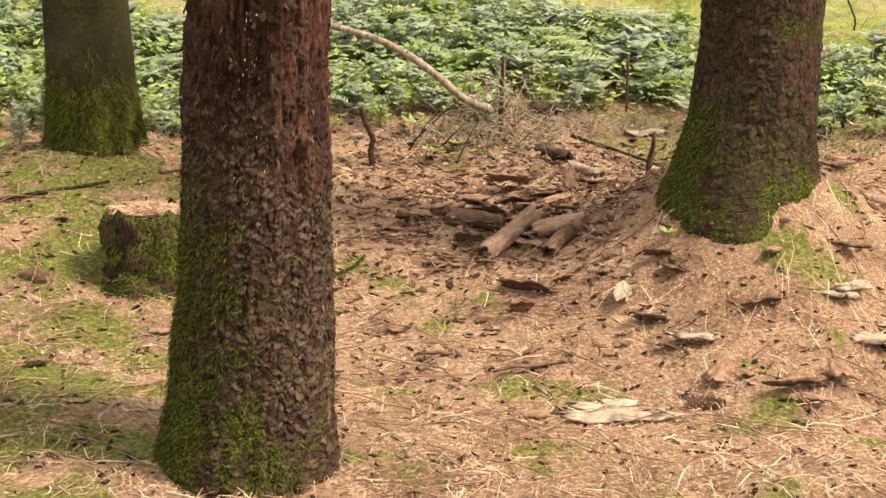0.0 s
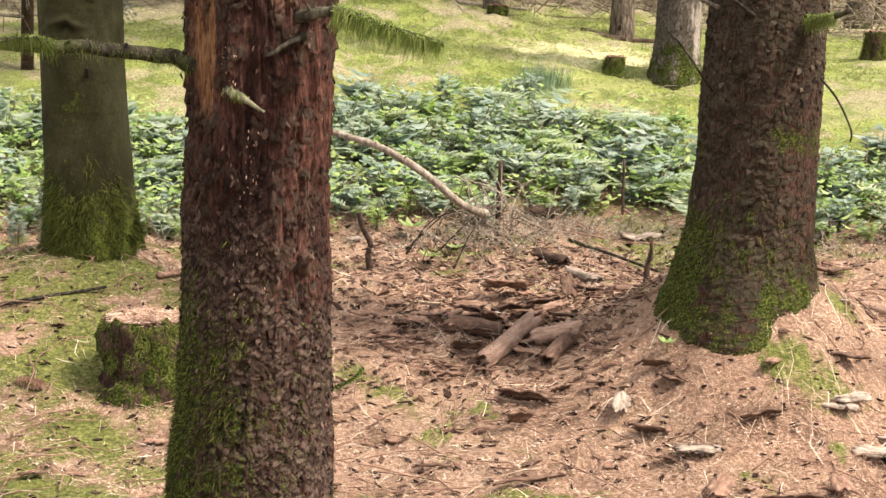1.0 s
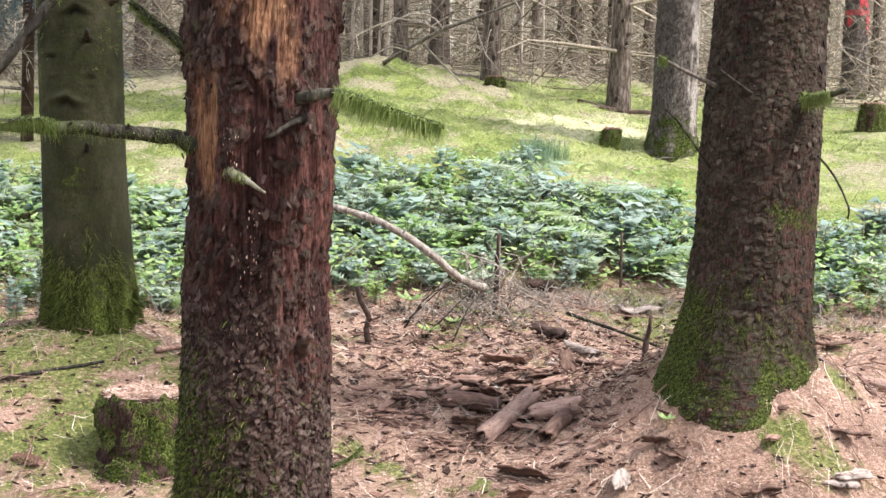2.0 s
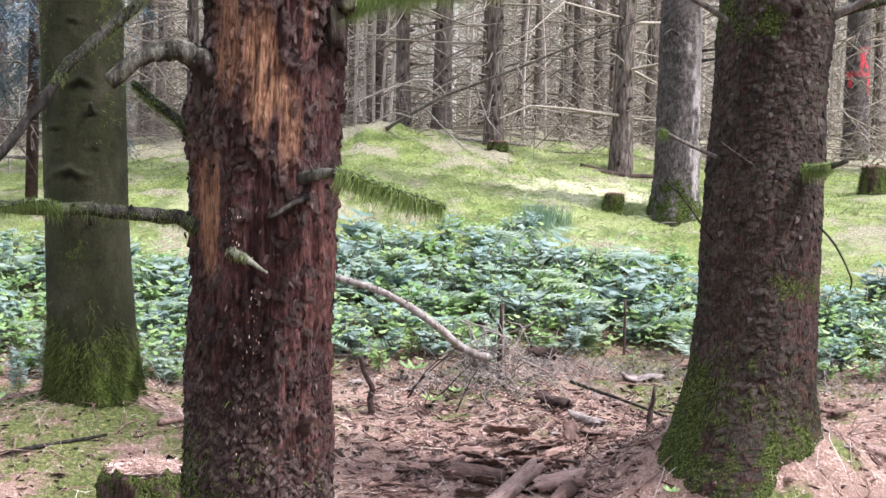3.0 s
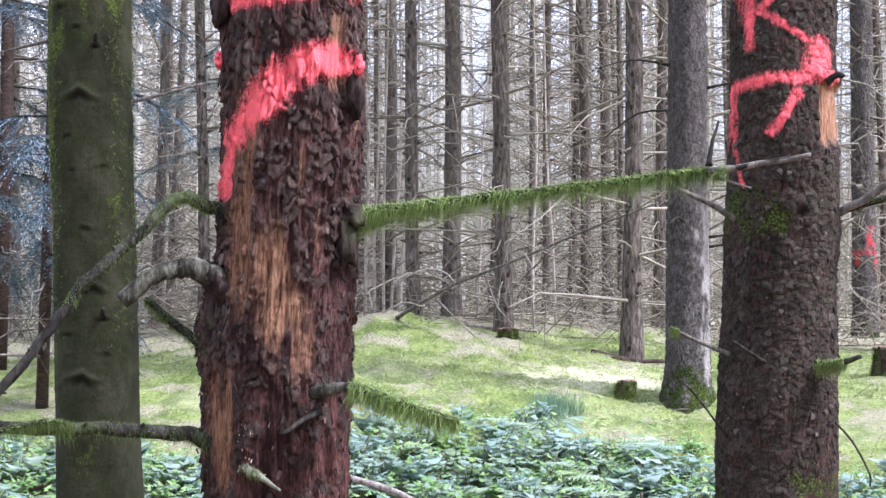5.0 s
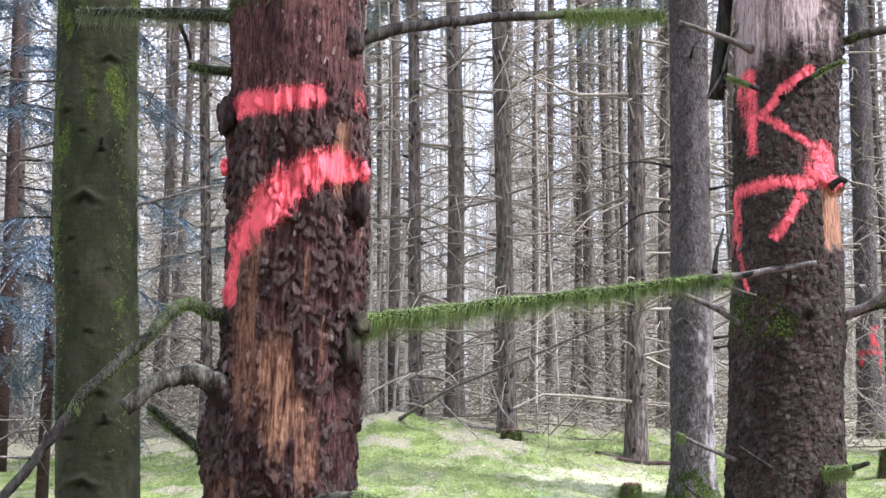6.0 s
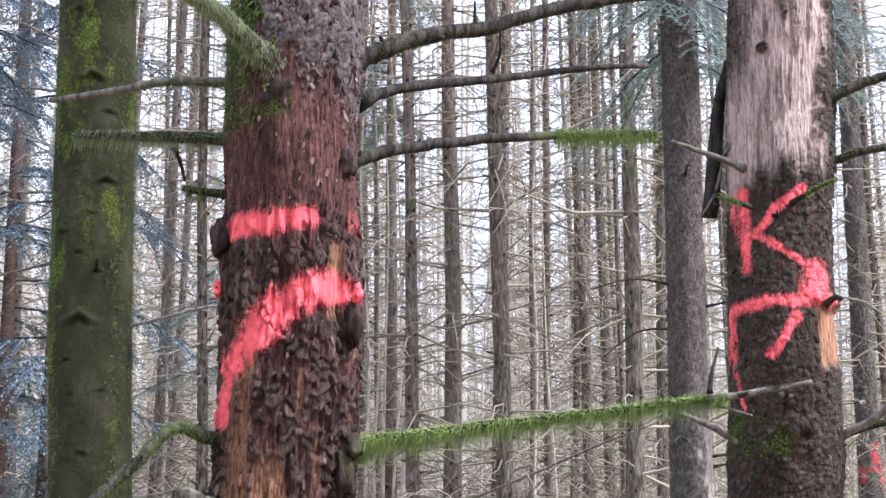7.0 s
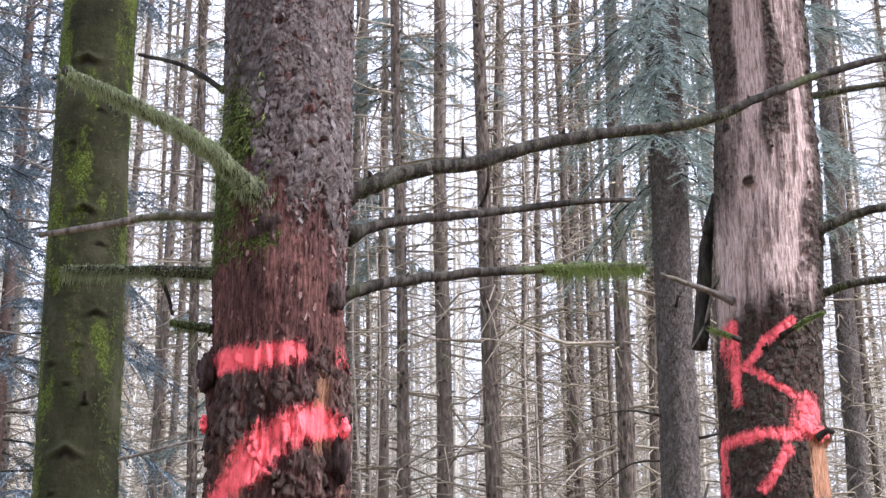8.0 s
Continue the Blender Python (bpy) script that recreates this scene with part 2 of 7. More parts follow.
def smooth_bark():
    k = Mat("smooth_green_grey_bark", 0.95, 0.08)
    band = k.noise(9, 4, 0.6, k.scaled(1, 1, 3.5))
    speck = k.noise(95, 5, 0.7, k.scaled(1, 1, 0.8))
    col = k.ramp(k.noise(6, 5, 0.65, k.scaled(1, 1, 0.6)), [(0.32, (0.014, 0.013, 0.007)), (0.5, (0.029, 0.028, 0.013)), (0.68, (0.052, 0.047, 0.026))])
    col = k.mix(k.ramp(band, [(0.5, 0.0), (0.7, 0.5)]), col, (0.028, 0.034, 0.011))
    col = k.mix(0.45, col, k.ramp(speck, [(0.36, 0.45), (0.52, 1.0)]), "MULTIPLY")
    col = k.mix(k.ramp(k.noise(60, 4, 0.7), [(0.66, 0.0), (0.72, 0.35)]), col, (0.10, 0.10, 0.075))
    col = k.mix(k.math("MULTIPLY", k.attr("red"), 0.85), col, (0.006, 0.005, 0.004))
    green = k.ramp(k.noise(120, 5, 0.75), [(0.36, (0.012, 0.017, 0.003)), (0.5, (0.048, 0.062, 0.010)), (0.64, (0.135, 0.16, 0.030))])
    fac = k.ramp(k.math("ADD", k.attr("moss"), k.math("ADD", k.math("MULTIPLY", k.math("SUBTRACT", k.noise(40, 5, 0.75), 0.5), 1.3), k.math("MULTIPLY", k.math("SUBTRACT", k.noise(7, 3, 0.6, k.scaled(1, 1, 0.4)), 0.5), 1.6))), [(0.42, 0.0), (0.66, 0.9)])
    col = k.mix(fac, col, green)
    return k.color(col).bump(k.math("ADD", speck, band), 0.6, 0.006).m


M_BARK_L = smooth_bark()


def simple_bark(name, dark, mid, light, vary=0.55, knots=False, each=0.0):
    k = Mat(name, 0.95, 0.08)
    long = k.scaled(1, 1, 0.25)
    g = k.noise(45, 5, 0.7, long)
    col = k.ramp(g, [(0.36, dark), (0.49, mid), (0.66, light)])
    col = k.mix(k.ramp(k.noise(1.4, 3), [(0.45, 0.0), (0.7, 0.6)]), col, tuple(0.5 * v for v in mid))
    col = k.mix(k.ramp(k.noise(3, 4), [(0.56, 0.0), (0.68, 0.55)]), col, (0.07, 0.085, 0.03))
    col = k.mix(k.math("MULTIPLY", k.chance(), vary), col, light)
    if each:
        col = k.mix(each, col, k.ramp(k.island(), [(0, 0.3), (0.6, 0.9), (1, 1.0)]), "MULTIPLY")
    if knots:
        spot = k.ramp(k.cells(11, k.scaled(1, 1, 0.75)), [(0.13, 1.0), (0.22, 0.0)])
        col = k.mix(k.math("MULTIPLY", spot, 0.85), col, tuple(0.35 * v for v in dark))
    return k.color(col).bump(g, 0.9, 0.014).m


M_FAR = simple_bark("far_spruce_bark", (0.026, 0.019, 0.014), (0.092, 0.071, 0.054), (0.235, 0.192, 0.152), 0.30, True)
M_TWIG = simple_bark("dead_twig_bark", (0.12, 0.096, 0.068), (0.26, 0.215, 0.155), (0.45, 0.385, 0.29), 0.4, False, 0.75)
# The two far bark colours are raised to paint in distance haze.
M_BRUSH = simple_bark("hazed_thicket_bark", (0.25, 0.21, 0.152), (0.46, 0.40, 0.30), (0.64, 0.57, 0.45), 0.1, False, 0.55)
M_HAZE = simple_bark("hazed_twig_bark", (0.42, 0.385, 0.31), (0.61, 0.565, 0.465), (0.75, 0.705, 0.595), 0.2, False, 0.5)
M_BRANCH = simple_bark("dead_branch_bark", (0.010, 0.008, 0.006), (0.025, 0.021, 0.016), (0.072, 0.064, 0.048), 0.1)
M_GREYWOOD = simple_bark("grey_dead_wood", (0.11, 0.09, 0.07), (0.23, 0.19, 0.152), (0.40, 0.35, 0.29), 0.15)
M_DULL = simple_bark("dull_dead_wood", (0.045, 0.037, 0.029), (0.115, 0.098, 0.078), (0.26, 0.225, 0.18), 0.15)
M_LICHEN = simple_bark("lichened_wood", (0.05, 0.046, 0.028), (0.15, 0.138, 0.088), (0.31, 0.29, 0.20), 0.1)
M_CRUST = simple_bark("crusted_branch_bark", (0.017, 0.014, 0.010), (0.048, 0.042, 0.029), (0.19, 0.178, 0.13), 0.1)
M_PALE = simple_bark("bleached_wood", (0.22, 0.17, 0.12), (0.42, 0.34, 0.26), (0.58, 0.5, 0.41))
M_MOSS = foliage("branch_moss", (0.075, 0.11, 0.022), (0.15, 0.195, 0.045), (0.29, 0.33, 0.13), 0.8, 0.3, 0.1)
M_MOSS_LONG = foliage("long_branch_moss", (0.09, 0.14, 0.028), (0.21, 0.28, 0.065), (0.42, 0.48, 0.18), 0.8, 0.35, 0.1)
M_MOSS_PALE = foliage("pale_branch_moss", (0.12, 0.145, 0.055), (0.23, 0.26, 0.12), (0.38, 0.41, 0.24), 0.8, 0.3, 0.1)
M_MOSS_DARK = foliage("trunk_moss", (0.010, 0.014, 0.003), (0.036, 0.045, 0.009), (0.15, 0.165, 0.035), 0.85, 0.2, 0.1)
# Mound moss is brightened to paint sun on it; near moss is darker.
M_MOSS_SUNLIT = foliage("ground_moss", (0.17, 0.205, 0.06), (0.25, 0.285, 0.085), (0.38, 0.40, 0.15), 0.85, 0.45, 0.1)
M_MOSS_NEAR = foliage("near_moss", (0.04, 0.055, 0.012), (0.095, 0.118, 0.026), (0.20, 0.22, 0.06), 0.85, 0.25, 0.1)
M_LEAF = foliage("bramble_leaf", (0.22, 0.35, 0.11), (0.34, 0.47, 0.17), (0.50, 0.60, 0.24), 0.4, 0.5, 0.5, 0.45)
M_LEAF_B = foliage("nettle_leaf", (0.225, 0.305, 0.235), (0.345, 0.42, 0.345), (0.50, 0.565, 0.485), 0.42, 0.5, 0.4, 0.45)
M_FERN = foliage("fern_frond", (0.29, 0.36, 0.235), (0.47, 0.54, 0.39), (0.64, 0.70, 0.55), 0.35, 0.5, 0.6, 0.5)
M_NEEDLES = foliage("spruce_needles", (0.06, 0.085, 0.105), (0.135, 0.17, 0.20), (0.26, 0.31, 0.335), 0.7, 0.15, 0.12)
M_NEEDLES_GREY = foliage("grey_spruce_needles", (0.13, 0.165, 0.155), (0.24, 0.29, 0.27), (0.38, 0.44, 0.40), 0.5, 0.2, 0.3)
M_CROWN = foliage("crown_needles", (0.035, 0.06, 0.04), (0.05, 0.08, 0.055), (0.07, 0.11, 0.07), 0.6, 0.2, 0.3)
M_GRASS = foliage("blue_grass", (0.12, 0.2, 0.1), (0.18, 0.27, 0.15), (0.25, 0.34, 0.2), 0.5, 0.3, 0.3)
def litter_material():
    k = Mat("dry_needles", 0.75, 0.2)
    col = k.ramp(k.island(), [(0, (0.10, 0.055, 0.038)), (0.35, (0.34, 0.21, 0.15)), (0.7, (0.56, 0.40, 0.31)), (1, (0.84, 0.71, 0.59))])
    col = k.mix(0.85, col, k.ramp(k.noise(4.3, 5, 0.7), [(0.38, 0.42), (0.52, 0.95), (0.65, 1.0)]), "MULTIPLY")
    return k.color(k.mix(0.5, col, k.ramp(k.noise(1.3, 3), [(0.4, (1.0, 0.80, 0.70)), (0.6, (1.0, 1.0, 1.0))]), "MULTIPLY")).m


M_LITTER = litter_material()
M_STRAW = foliage("pale_straw", (0.42, 0.31, 0.2), (0.62, 0.5, 0.36), (0.78, 0.68, 0.54), 0.6, 0.0, 0.3)
# Grass coloured pale so that it reads as sunlit.
M_SUN_GRASS = foliage("dry_grass", (0.36, 0.35, 0.16), (0.49, 0.47, 0.25), (0.60, 0.57, 0.35), 0.7, 0.2, 0.2)
M_STALK = foliage("plant_stalk", (0.1, 0.12, 0.04), (0.14, 0.15, 0.06), (0.2, 0.16, 0.08), 0.6, 0.0, 0.2)


def chip_material(name, a, b, c, holes=False):
    k = Mat(name, 0.85, 0.2)
    g = k.noise(70, 6, 0.7, k.scaled(0.25, 1, 1))
    col = k.ramp(g, [(0.28, a), (0.5, b), (0.75, c)])
    col = k.mix(k.ramp(k.noise(14, 4), [(0.5, 0.0), (0.66, 0.3 if holes else 0.65)]), col, tuple(0.5 * v for v in a))
    col = k.mix(0.4, col, k.ramp(k.chance(), [(0, 0.55), (1, 1.0)]), "MULTIPLY")
    if holes:
        spot = k.ramp(k.cells(70, k.scaled(0.8, 1, 1)), [(0.16, 1.0), (0.24, 0.0)])
        col = k.mix(k.math("MULTIPLY", spot, k.ramp(k.noise(22, 2), [(0.42, 0.0), (0.52, 0.95)])), col, (0.012, 0.008, 0.006))
    return k.color(col).bump(g, 0.7, 0.004).m


M_CHIP = chip_material("fallen_bark", (0.09, 0.05, 0.036), (0.24, 0.14, 0.10), (0.42, 0.29, 0.215))
M_CHIP_DARK = chip_material("dark_rotten_bark", (0.02, 0.012, 0.009), (0.06, 0.036, 0.026), (0.13, 0.085, 0.06))
M_CHIP_BROWN = chip_material("brown_fallen_bark", (0.045, 0.025, 0.018), (0.13, 0.075, 0.053), (0.26, 0.17, 0.125))
M_ROLL = chip_material("tan_rolled_bark", (0.13, 0.075, 0.055), (0.27, 0.172, 0.13), (0.43, 0.30, 0.235), True)
M_CHIP_PALE = chip_material("pale_bark", (0.08, 0.055, 0.042), (0.33, 0.26, 0.21), (0.56, 0.48, 0.41))


def ground_material():
    k = Mat("forest_floor", 0.9, 0.15)
    fine = k.noise(75, 6, 0.75)
    mid = k.noise(9, 5, 0.65)
    straw = k.noise(120, 3, 0.6, k.scaled(1, 0.22, 1), 1.0)
    straw2 = k.noise(120, 3, 0.6, k.scaled(0.22, 1, 1), 1.0)
    col = k.ramp(fine, [(0.3, (0.05, 0.028, 0.019)), (0.44, (0.20, 0.12, 0.082)), (0.56, (0.40, 0.27, 0.195)), (0.70, (0.62, 0.48, 0.37))])
    col = k.mix(k.ramp(straw, [(0.55, 0.0), (0.66, 0.7)]), col, (0.50, 0.36, 0.24))
    col = k.mix(k.ramp(straw2, [(0.56, 0.0), (0.67, 0.7)]), col, (0.12, 0.065, 0.04))
    col = k.mix(k.ramp(mid, [(0.3, 0.0), (0.7, 0.55)]), col, (0.36, 0.215, 0.15))
    col = k.mix(k.ramp(k.noise(2.3, 4), [(0.5, 0.0), (0.7, 0.45)]), col, (0.42, 0.30, 0.20))
    col = k.mix(k.ramp(k.noise(4.1, 5, 0.7), [(0.5, 0.0), (0.64, 0.7)]), col, (0.11, 0.062, 0.042))
    col = k.mix(k.math("MULTIPLY", k.attr("dry"), 0.94), col, k.ramp(fine, [(0.34, (0.09, 0.08, 0.045)), (0.5, (0.27, 0.245, 0.14)), (0.66, (0.48, 0.43, 0.27))]))
    green = k.ramp(k.noise(60, 6, 0.75), [(0.28, (0.07, 0.095, 0.018)), (0.5, (0.21, 0.25, 0.062)), (0.72, (0.40, 0.415, 0.16))])
    green = k.mix(k.ramp(k.noise(1.7, 4), [(0.45, 0.0), (0.7, 0.55)]), green, (0.46, 0.43, 0.235))
    green = k.mix(k.ramp(k.noise(5.5, 5, 0.65), [(0.42, 0.75), (0.56, 0.0)]), green, k.mix(1.0, green, (0.42, 0.48, 0.40), "MULTIPLY"))
    green = k.mix(k.ramp(k.noise(19, 4, 0.7), [(0.6, 0.0), (0.68, 0.7)]), green, (0.30, 0.22, 0.12))
    # Near moss stays darker; the mound's green above has sunlight painted in.
    near_green = k.ramp(k.noise(60, 6, 0.75), [(0.34, (0.05, 0.05, 0.015)), (0.5, (0.125, 0.14, 0.038)), (0.66, (0.29, 0.28, 0.09))])
    green = k.mix(k.attr("dry"), near_green, green)
    fac = k.ramp(k.math("ADD", k.attr("moss"), k.math("MULTIPLY", k.math("SUBTRACT", k.noise(14, 5, 0.7), 0.5), 1.1)), [(0.4, 0.0), (0.6, 1.0)])
    col = k.mix(fac, col, green)
    # Sunlight on the mound is painted here as a straw-pale patch.
    sun_patch_fac = k.ramp(k.math("ADD", k.attr("straw"), k.math("MULTIPLY", k.math("SUBTRACT", k.noise(22, 5, 0.7), 0.5), 0.9)), [(0.3, 0.0), (0.6, 0.9)])
    col = k.mix(sun_patch_fac, col, k.ramp(fine, [(0.3, (0.32, 0.29, 0.15)), (0.5, (0.56, 0.53, 0.30)), (0.7, (0.74, 0.71, 0.46))]))
    h = k.math("ADD", fine, k.math("MULTIPLY", mid, 1.5))
    return k.color(col).bump(h, 0.9, 0.02).m


M_GROUND = ground_material()


# ---- building helpers ----
class Geo:
    """Loose vertices and faces that become one mesh."""

    def __init__(self):
        self.v, self.f, self.a = [], [], {}

    def add(self, verts, faces):
        n = len(self.v)
        self.v += [tuple(p) for p in verts]
        self.f += [tuple(i + n for i in f) for f in faces]

    def tube(self, pts, radii, sides=6, lump=0.0, rng=None, cap=True):
        pts = [Vector(p) for p in pts]
        rings = []
        up = Vector((0.13, 0.21, 0.97))
        for i, p in enumerate(pts):
            d = (pts[min(i + 1, len(pts) - 1)] - pts[max(i - 1, 0)]).normalized()
            a = d.cross(up if abs(d.dot(up)) < 0.95 else Vector((1, 0, 0))).normalized()
            b = d.cross(a)
            r = radii[i]
            ring = []
            for j in range(sides):
                w = 2 * math.pi * j / sides
                rr = r * (1 + (lump * (rng.random() - 0.5) if rng else 0))
                ring.append(p + (a * math.cos(w) + b * math.sin(w)) * rr)
            rings.append(ring)
        faces = []
        for i in range(len(pts) - 1):
            for j in range(sides):
                k = (j + 1) % sides
                faces.append((i * sides + j, i * sides + k, (i + 1) * sides + k, (i + 1) * sides + j))
        if cap:
            faces.append(tuple(range(sides))[::-1])
            faces.append(tuple((len(pts) - 1) * sides + j for j in range(sides)))
        self.add([p for ring in rings for p in ring], faces)

    def blade(self, p, d, side, length, width):
        """A thin pointed blade from p along d."""
        q = p + d * (length * 0.5)
        self.add([p - side * (width * 0.5), p + side * (width * 0.5), q + side * (width * 0.4), p + d * length, q - side * (width * 0.4)], [(0, 1, 2, 4), (4, 2, 3)])

    def strand(self, p, d, side, length, width):
        self.add([p - side * (width * 0.5), p + side * (width * 0.5), p + d * length], [(0, 1, 2)])

    def leaf(self, p, d, side, length, width, fold=0.15):
        """A folded, pointed leaf of eight corners."""
        n = d.cross(side)
        mid = [p, p + d * length * 0.45 - n * length * 0.05, p + d * length - n * length * 0.18]
        rim = []
        for s in (1, -1):
            rim.append(p + d * length * 0.22 + side * s * width * 0.42 + n * width * fold)
            rim.append(p + d * length * 0.58 + side * s * width * 0.40 + n * width * fold * 0.6)
        self.add(mid + rim, [(0, 3, 1), (1, 3, 4), (1, 4, 2), (0, 1, 5), (1, 6, 5), (1, 2, 6)])


def root_place(ob):
    while ob.parent:
        ob = ob.parent
    return ob.location


def part(name, geo, material, parent=None, label="", smooth=True, stuff=False):
    """Links a Geo, in world places, as one mesh object under a thing or a part."""
    off = root_place(parent) if parent else Vector()
    me = bpy.data.meshes.new(name)
    v = np.array(geo.v, dtype=np.float32) - np.array(off, dtype=np.float32)
    me.from_pydata(v.tolist(), [], geo.f)
    for key, values in geo.a.items():
        me.attributes.new(key, "FLOAT", "POINT").data.foreach_set("value", np.array(values, dtype=np.float32))
    if smooth:
        me.polygons.foreach_set("use_smooth", np.ones(len(me.polygons), dtype=bool))
    me.materials.append(material)
    me.update()
    ob = new(name, me)
    if parent:
        ob.parent = parent
    if label:
        tagged(ob, label)
    if stuff:
        tagged(ob, kind="stuff")
    return ob


def thing(name, place, label, category, group=""):
    ob = new(name)
    ob.empty_display_size = 0.1
    ob.location = place
    return tagged(ob, label, category, group)


def smooth_line(pts, steps):
    """A Catmull-Rom line through the points."""
    pts = [Vector(p) for p in pts]
    pts = [pts[0] * 2 - pts[1], *pts, pts[-1] * 2 - pts[-2]]
    out = []
    for i in range(1, len(pts) - 2):
        a, b, c, d = pts[i - 1 : i + 3]
        for s in range(steps):
            t = s / steps
            out.append(0.5 * (2 * b + (c - a) * t + (2 * a - 5 * b + 4 * c - d) * t * t + (3 * b - a - 3 * c + d) * t ** 3))
    out.append(pts[-2])
    return out


def step(a, b, x):
    t = min(1.0, max(0.0, (x - a) / (b - a)))
    return t * t * (3 - 2 * t)


def ease(a, b, x):
    """step() for whole arrays."""
    w = np.clip((x - a) / (b - a), 0.0, 1.0)
    return w * w * (3 - 2 * w)


def lattice(i, j, k):
    """A random number, 0 to 1, for each whole-numbered place."""
    h = (i * 374761393 + j * 668265263 + k * 144269504) & 0xFFFFFFFF
    h = ((h ^ (h >> 13)) * 1274126177) & 0xFFFFFFFF
    return ((h ^ (h >> 16)) & 0xFFFF) / 65535.0


def soft(x, y, seed=0, octaves=2):
    """Smooth noise over arrays, about -1 to 1."""
    total, size = 0.0, 1.0
    for o in range(octaves):
        i, j = np.floor(x).astype(np.int64), np.floor(y).astype(np.int64)
        a, b = x - i, y - j
        a, b = a * a * (3 - 2 * a), b * b * (3 - 2 * b)
        k = seed * 17 + o
        low = lattice(i, j, k) * (1 - a) + lattice(i + 1, j, k) * a
        high = lattice(i, j + 1, k) * (1 - a) + lattice(i + 1, j + 1, k) * a
        total = total + size * (2 * (low * (1 - b) + high * b) - 1)
        x, y, size = x * 2.03 + 7.7, y * 2.03 + 3.1, size * 0.5
    return total * 0.8


def mosaic(x, y, seed):
    """Irregular plates: distance from the rim, a number for each plate, and the way from its middle."""
    i, j = np.floor(x).astype(np.int64), np.floor(y).astype(np.int64)
    d1, d2 = np.full(x.shape, 9.0), np.full(x.shape, 9.0)
    which, ox, oy = np.zeros(x.shape), np.zeros(x.shape), np.zeros(x.shape)
    for di in (-1, 0, 1):
        for dj in (-1, 0, 1):
            px = x - i - di - lattice(i + di, j + dj, seed)
            py = y - j - dj - lattice(i + di, j + dj, seed + 1)
            d = np.hypot(px, py)
            near = d < d1
            d2 = np.where(near, d1, np.minimum(d2, d))
            which = np.where(near, lattice(i + di, j + dj, seed + 2), which)
            ox, oy = np.where(near, px, ox), np.where(near, py, oy)
            d1 = np.where(near, d, d1)
    return d2 - d1, which, ox, oy


# ---- ground ----
SLOPE = [(-60, -0.3), (0, -0.05), (3, -0.06), (3.8, 0.0), (4.9, 0.12), (5.4, 0.27), (5.9, 0.40), (6.5, 0.46), (7, 0.52), (7.6, 0.62), (8.6, 0.90),
         (9.8, 1.2), (11.5, 1.4), (13, 1.53), (15, 1.66), (20, 1.85), (32, 2.3), (60, 5.0), (100, 12.0), (200, 24.0), (400, 34.0)]


def lie(x, y):
    """The ground's height without its roughness."""
    z = float(np.interp(y, *zip(*SLOPE)))
    z += 0.47 * math.exp(-(((x - 1.12) / 0.5) ** 2) - ((y - 5.3) / 0.55) ** 2)
    z += 0.27 * math.exp(-(((x + 0.4) / 2.4) ** 2) - ((y - 13.5) / 4) ** 2)
    z += 0.17 * math.exp(-(((x + 0.45) / 0.6) ** 2) - ((y - 11.8) / 0.5) ** 2)
    z += 0.04 * math.exp(-(((x + 0.42) / 0.45) ** 2) - ((y - 4.0) / 0.4) ** 2)
    z += 0.12 * math.exp(-(((x + 1.4) / 0.45) ** 2) - ((y - 6.2) / 0.4) ** 2)
    return z


def ground(x, y):
    z = lie(x, y)
    if y < 40 and abs(x) < 40:
        if 8 < y < 20:
            z += step(8.2, 9.2, y) * (0.035 * noise.noise((x * 3.3, y * 3.3, 6.0)) + 0.022 * noise.noise((x * 8, y * 8, 7.0)))
        z += (0.035 + 0.035 * step(8, 10, y)) * noise.noise((x * 1.6, y * 1.6, 3.0)) + 0.014 * noise.noise((x * 6, y * 6, 9.0))
        z += 0.012 * noise.noise((x * 15, y * 15, 5.0))
    return z


PATCHES = [(-0.26, 5.26), (-0.29, 5.35), (-0.11, 5.24), (0.17, 5.06), (0.2, 5.09), (0.02, 4.93), (0.06, 4.98), (-0.2, 4.85), (0.2, 4.47), (0.42, 4.48), (0.49, 5.25), (0.8, 4.96), (1.17, 4.94), (1.16, 4.69), (1.29, 4.61), (1.02, 4.31), (0.95, 5.0), (-1.29, 5.11), (-1.14, 4.96), (-1.22, 4.71), (-0.98, 4.4), (-0.82, 4.36), (-0.75, 4.4), (-0.88, 4.11), (-0.94, 3.97), (-0.74, 3.98), (-1.39, 5.34), (-1.22, 5.38), (-0.15, 3.88), (0.05, 3.82), (1.21, 4.17)]


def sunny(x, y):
    """The sunlit patch on the mound, put into the colour as pale straw."""
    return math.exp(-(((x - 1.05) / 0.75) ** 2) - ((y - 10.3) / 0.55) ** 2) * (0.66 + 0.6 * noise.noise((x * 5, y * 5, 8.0)))


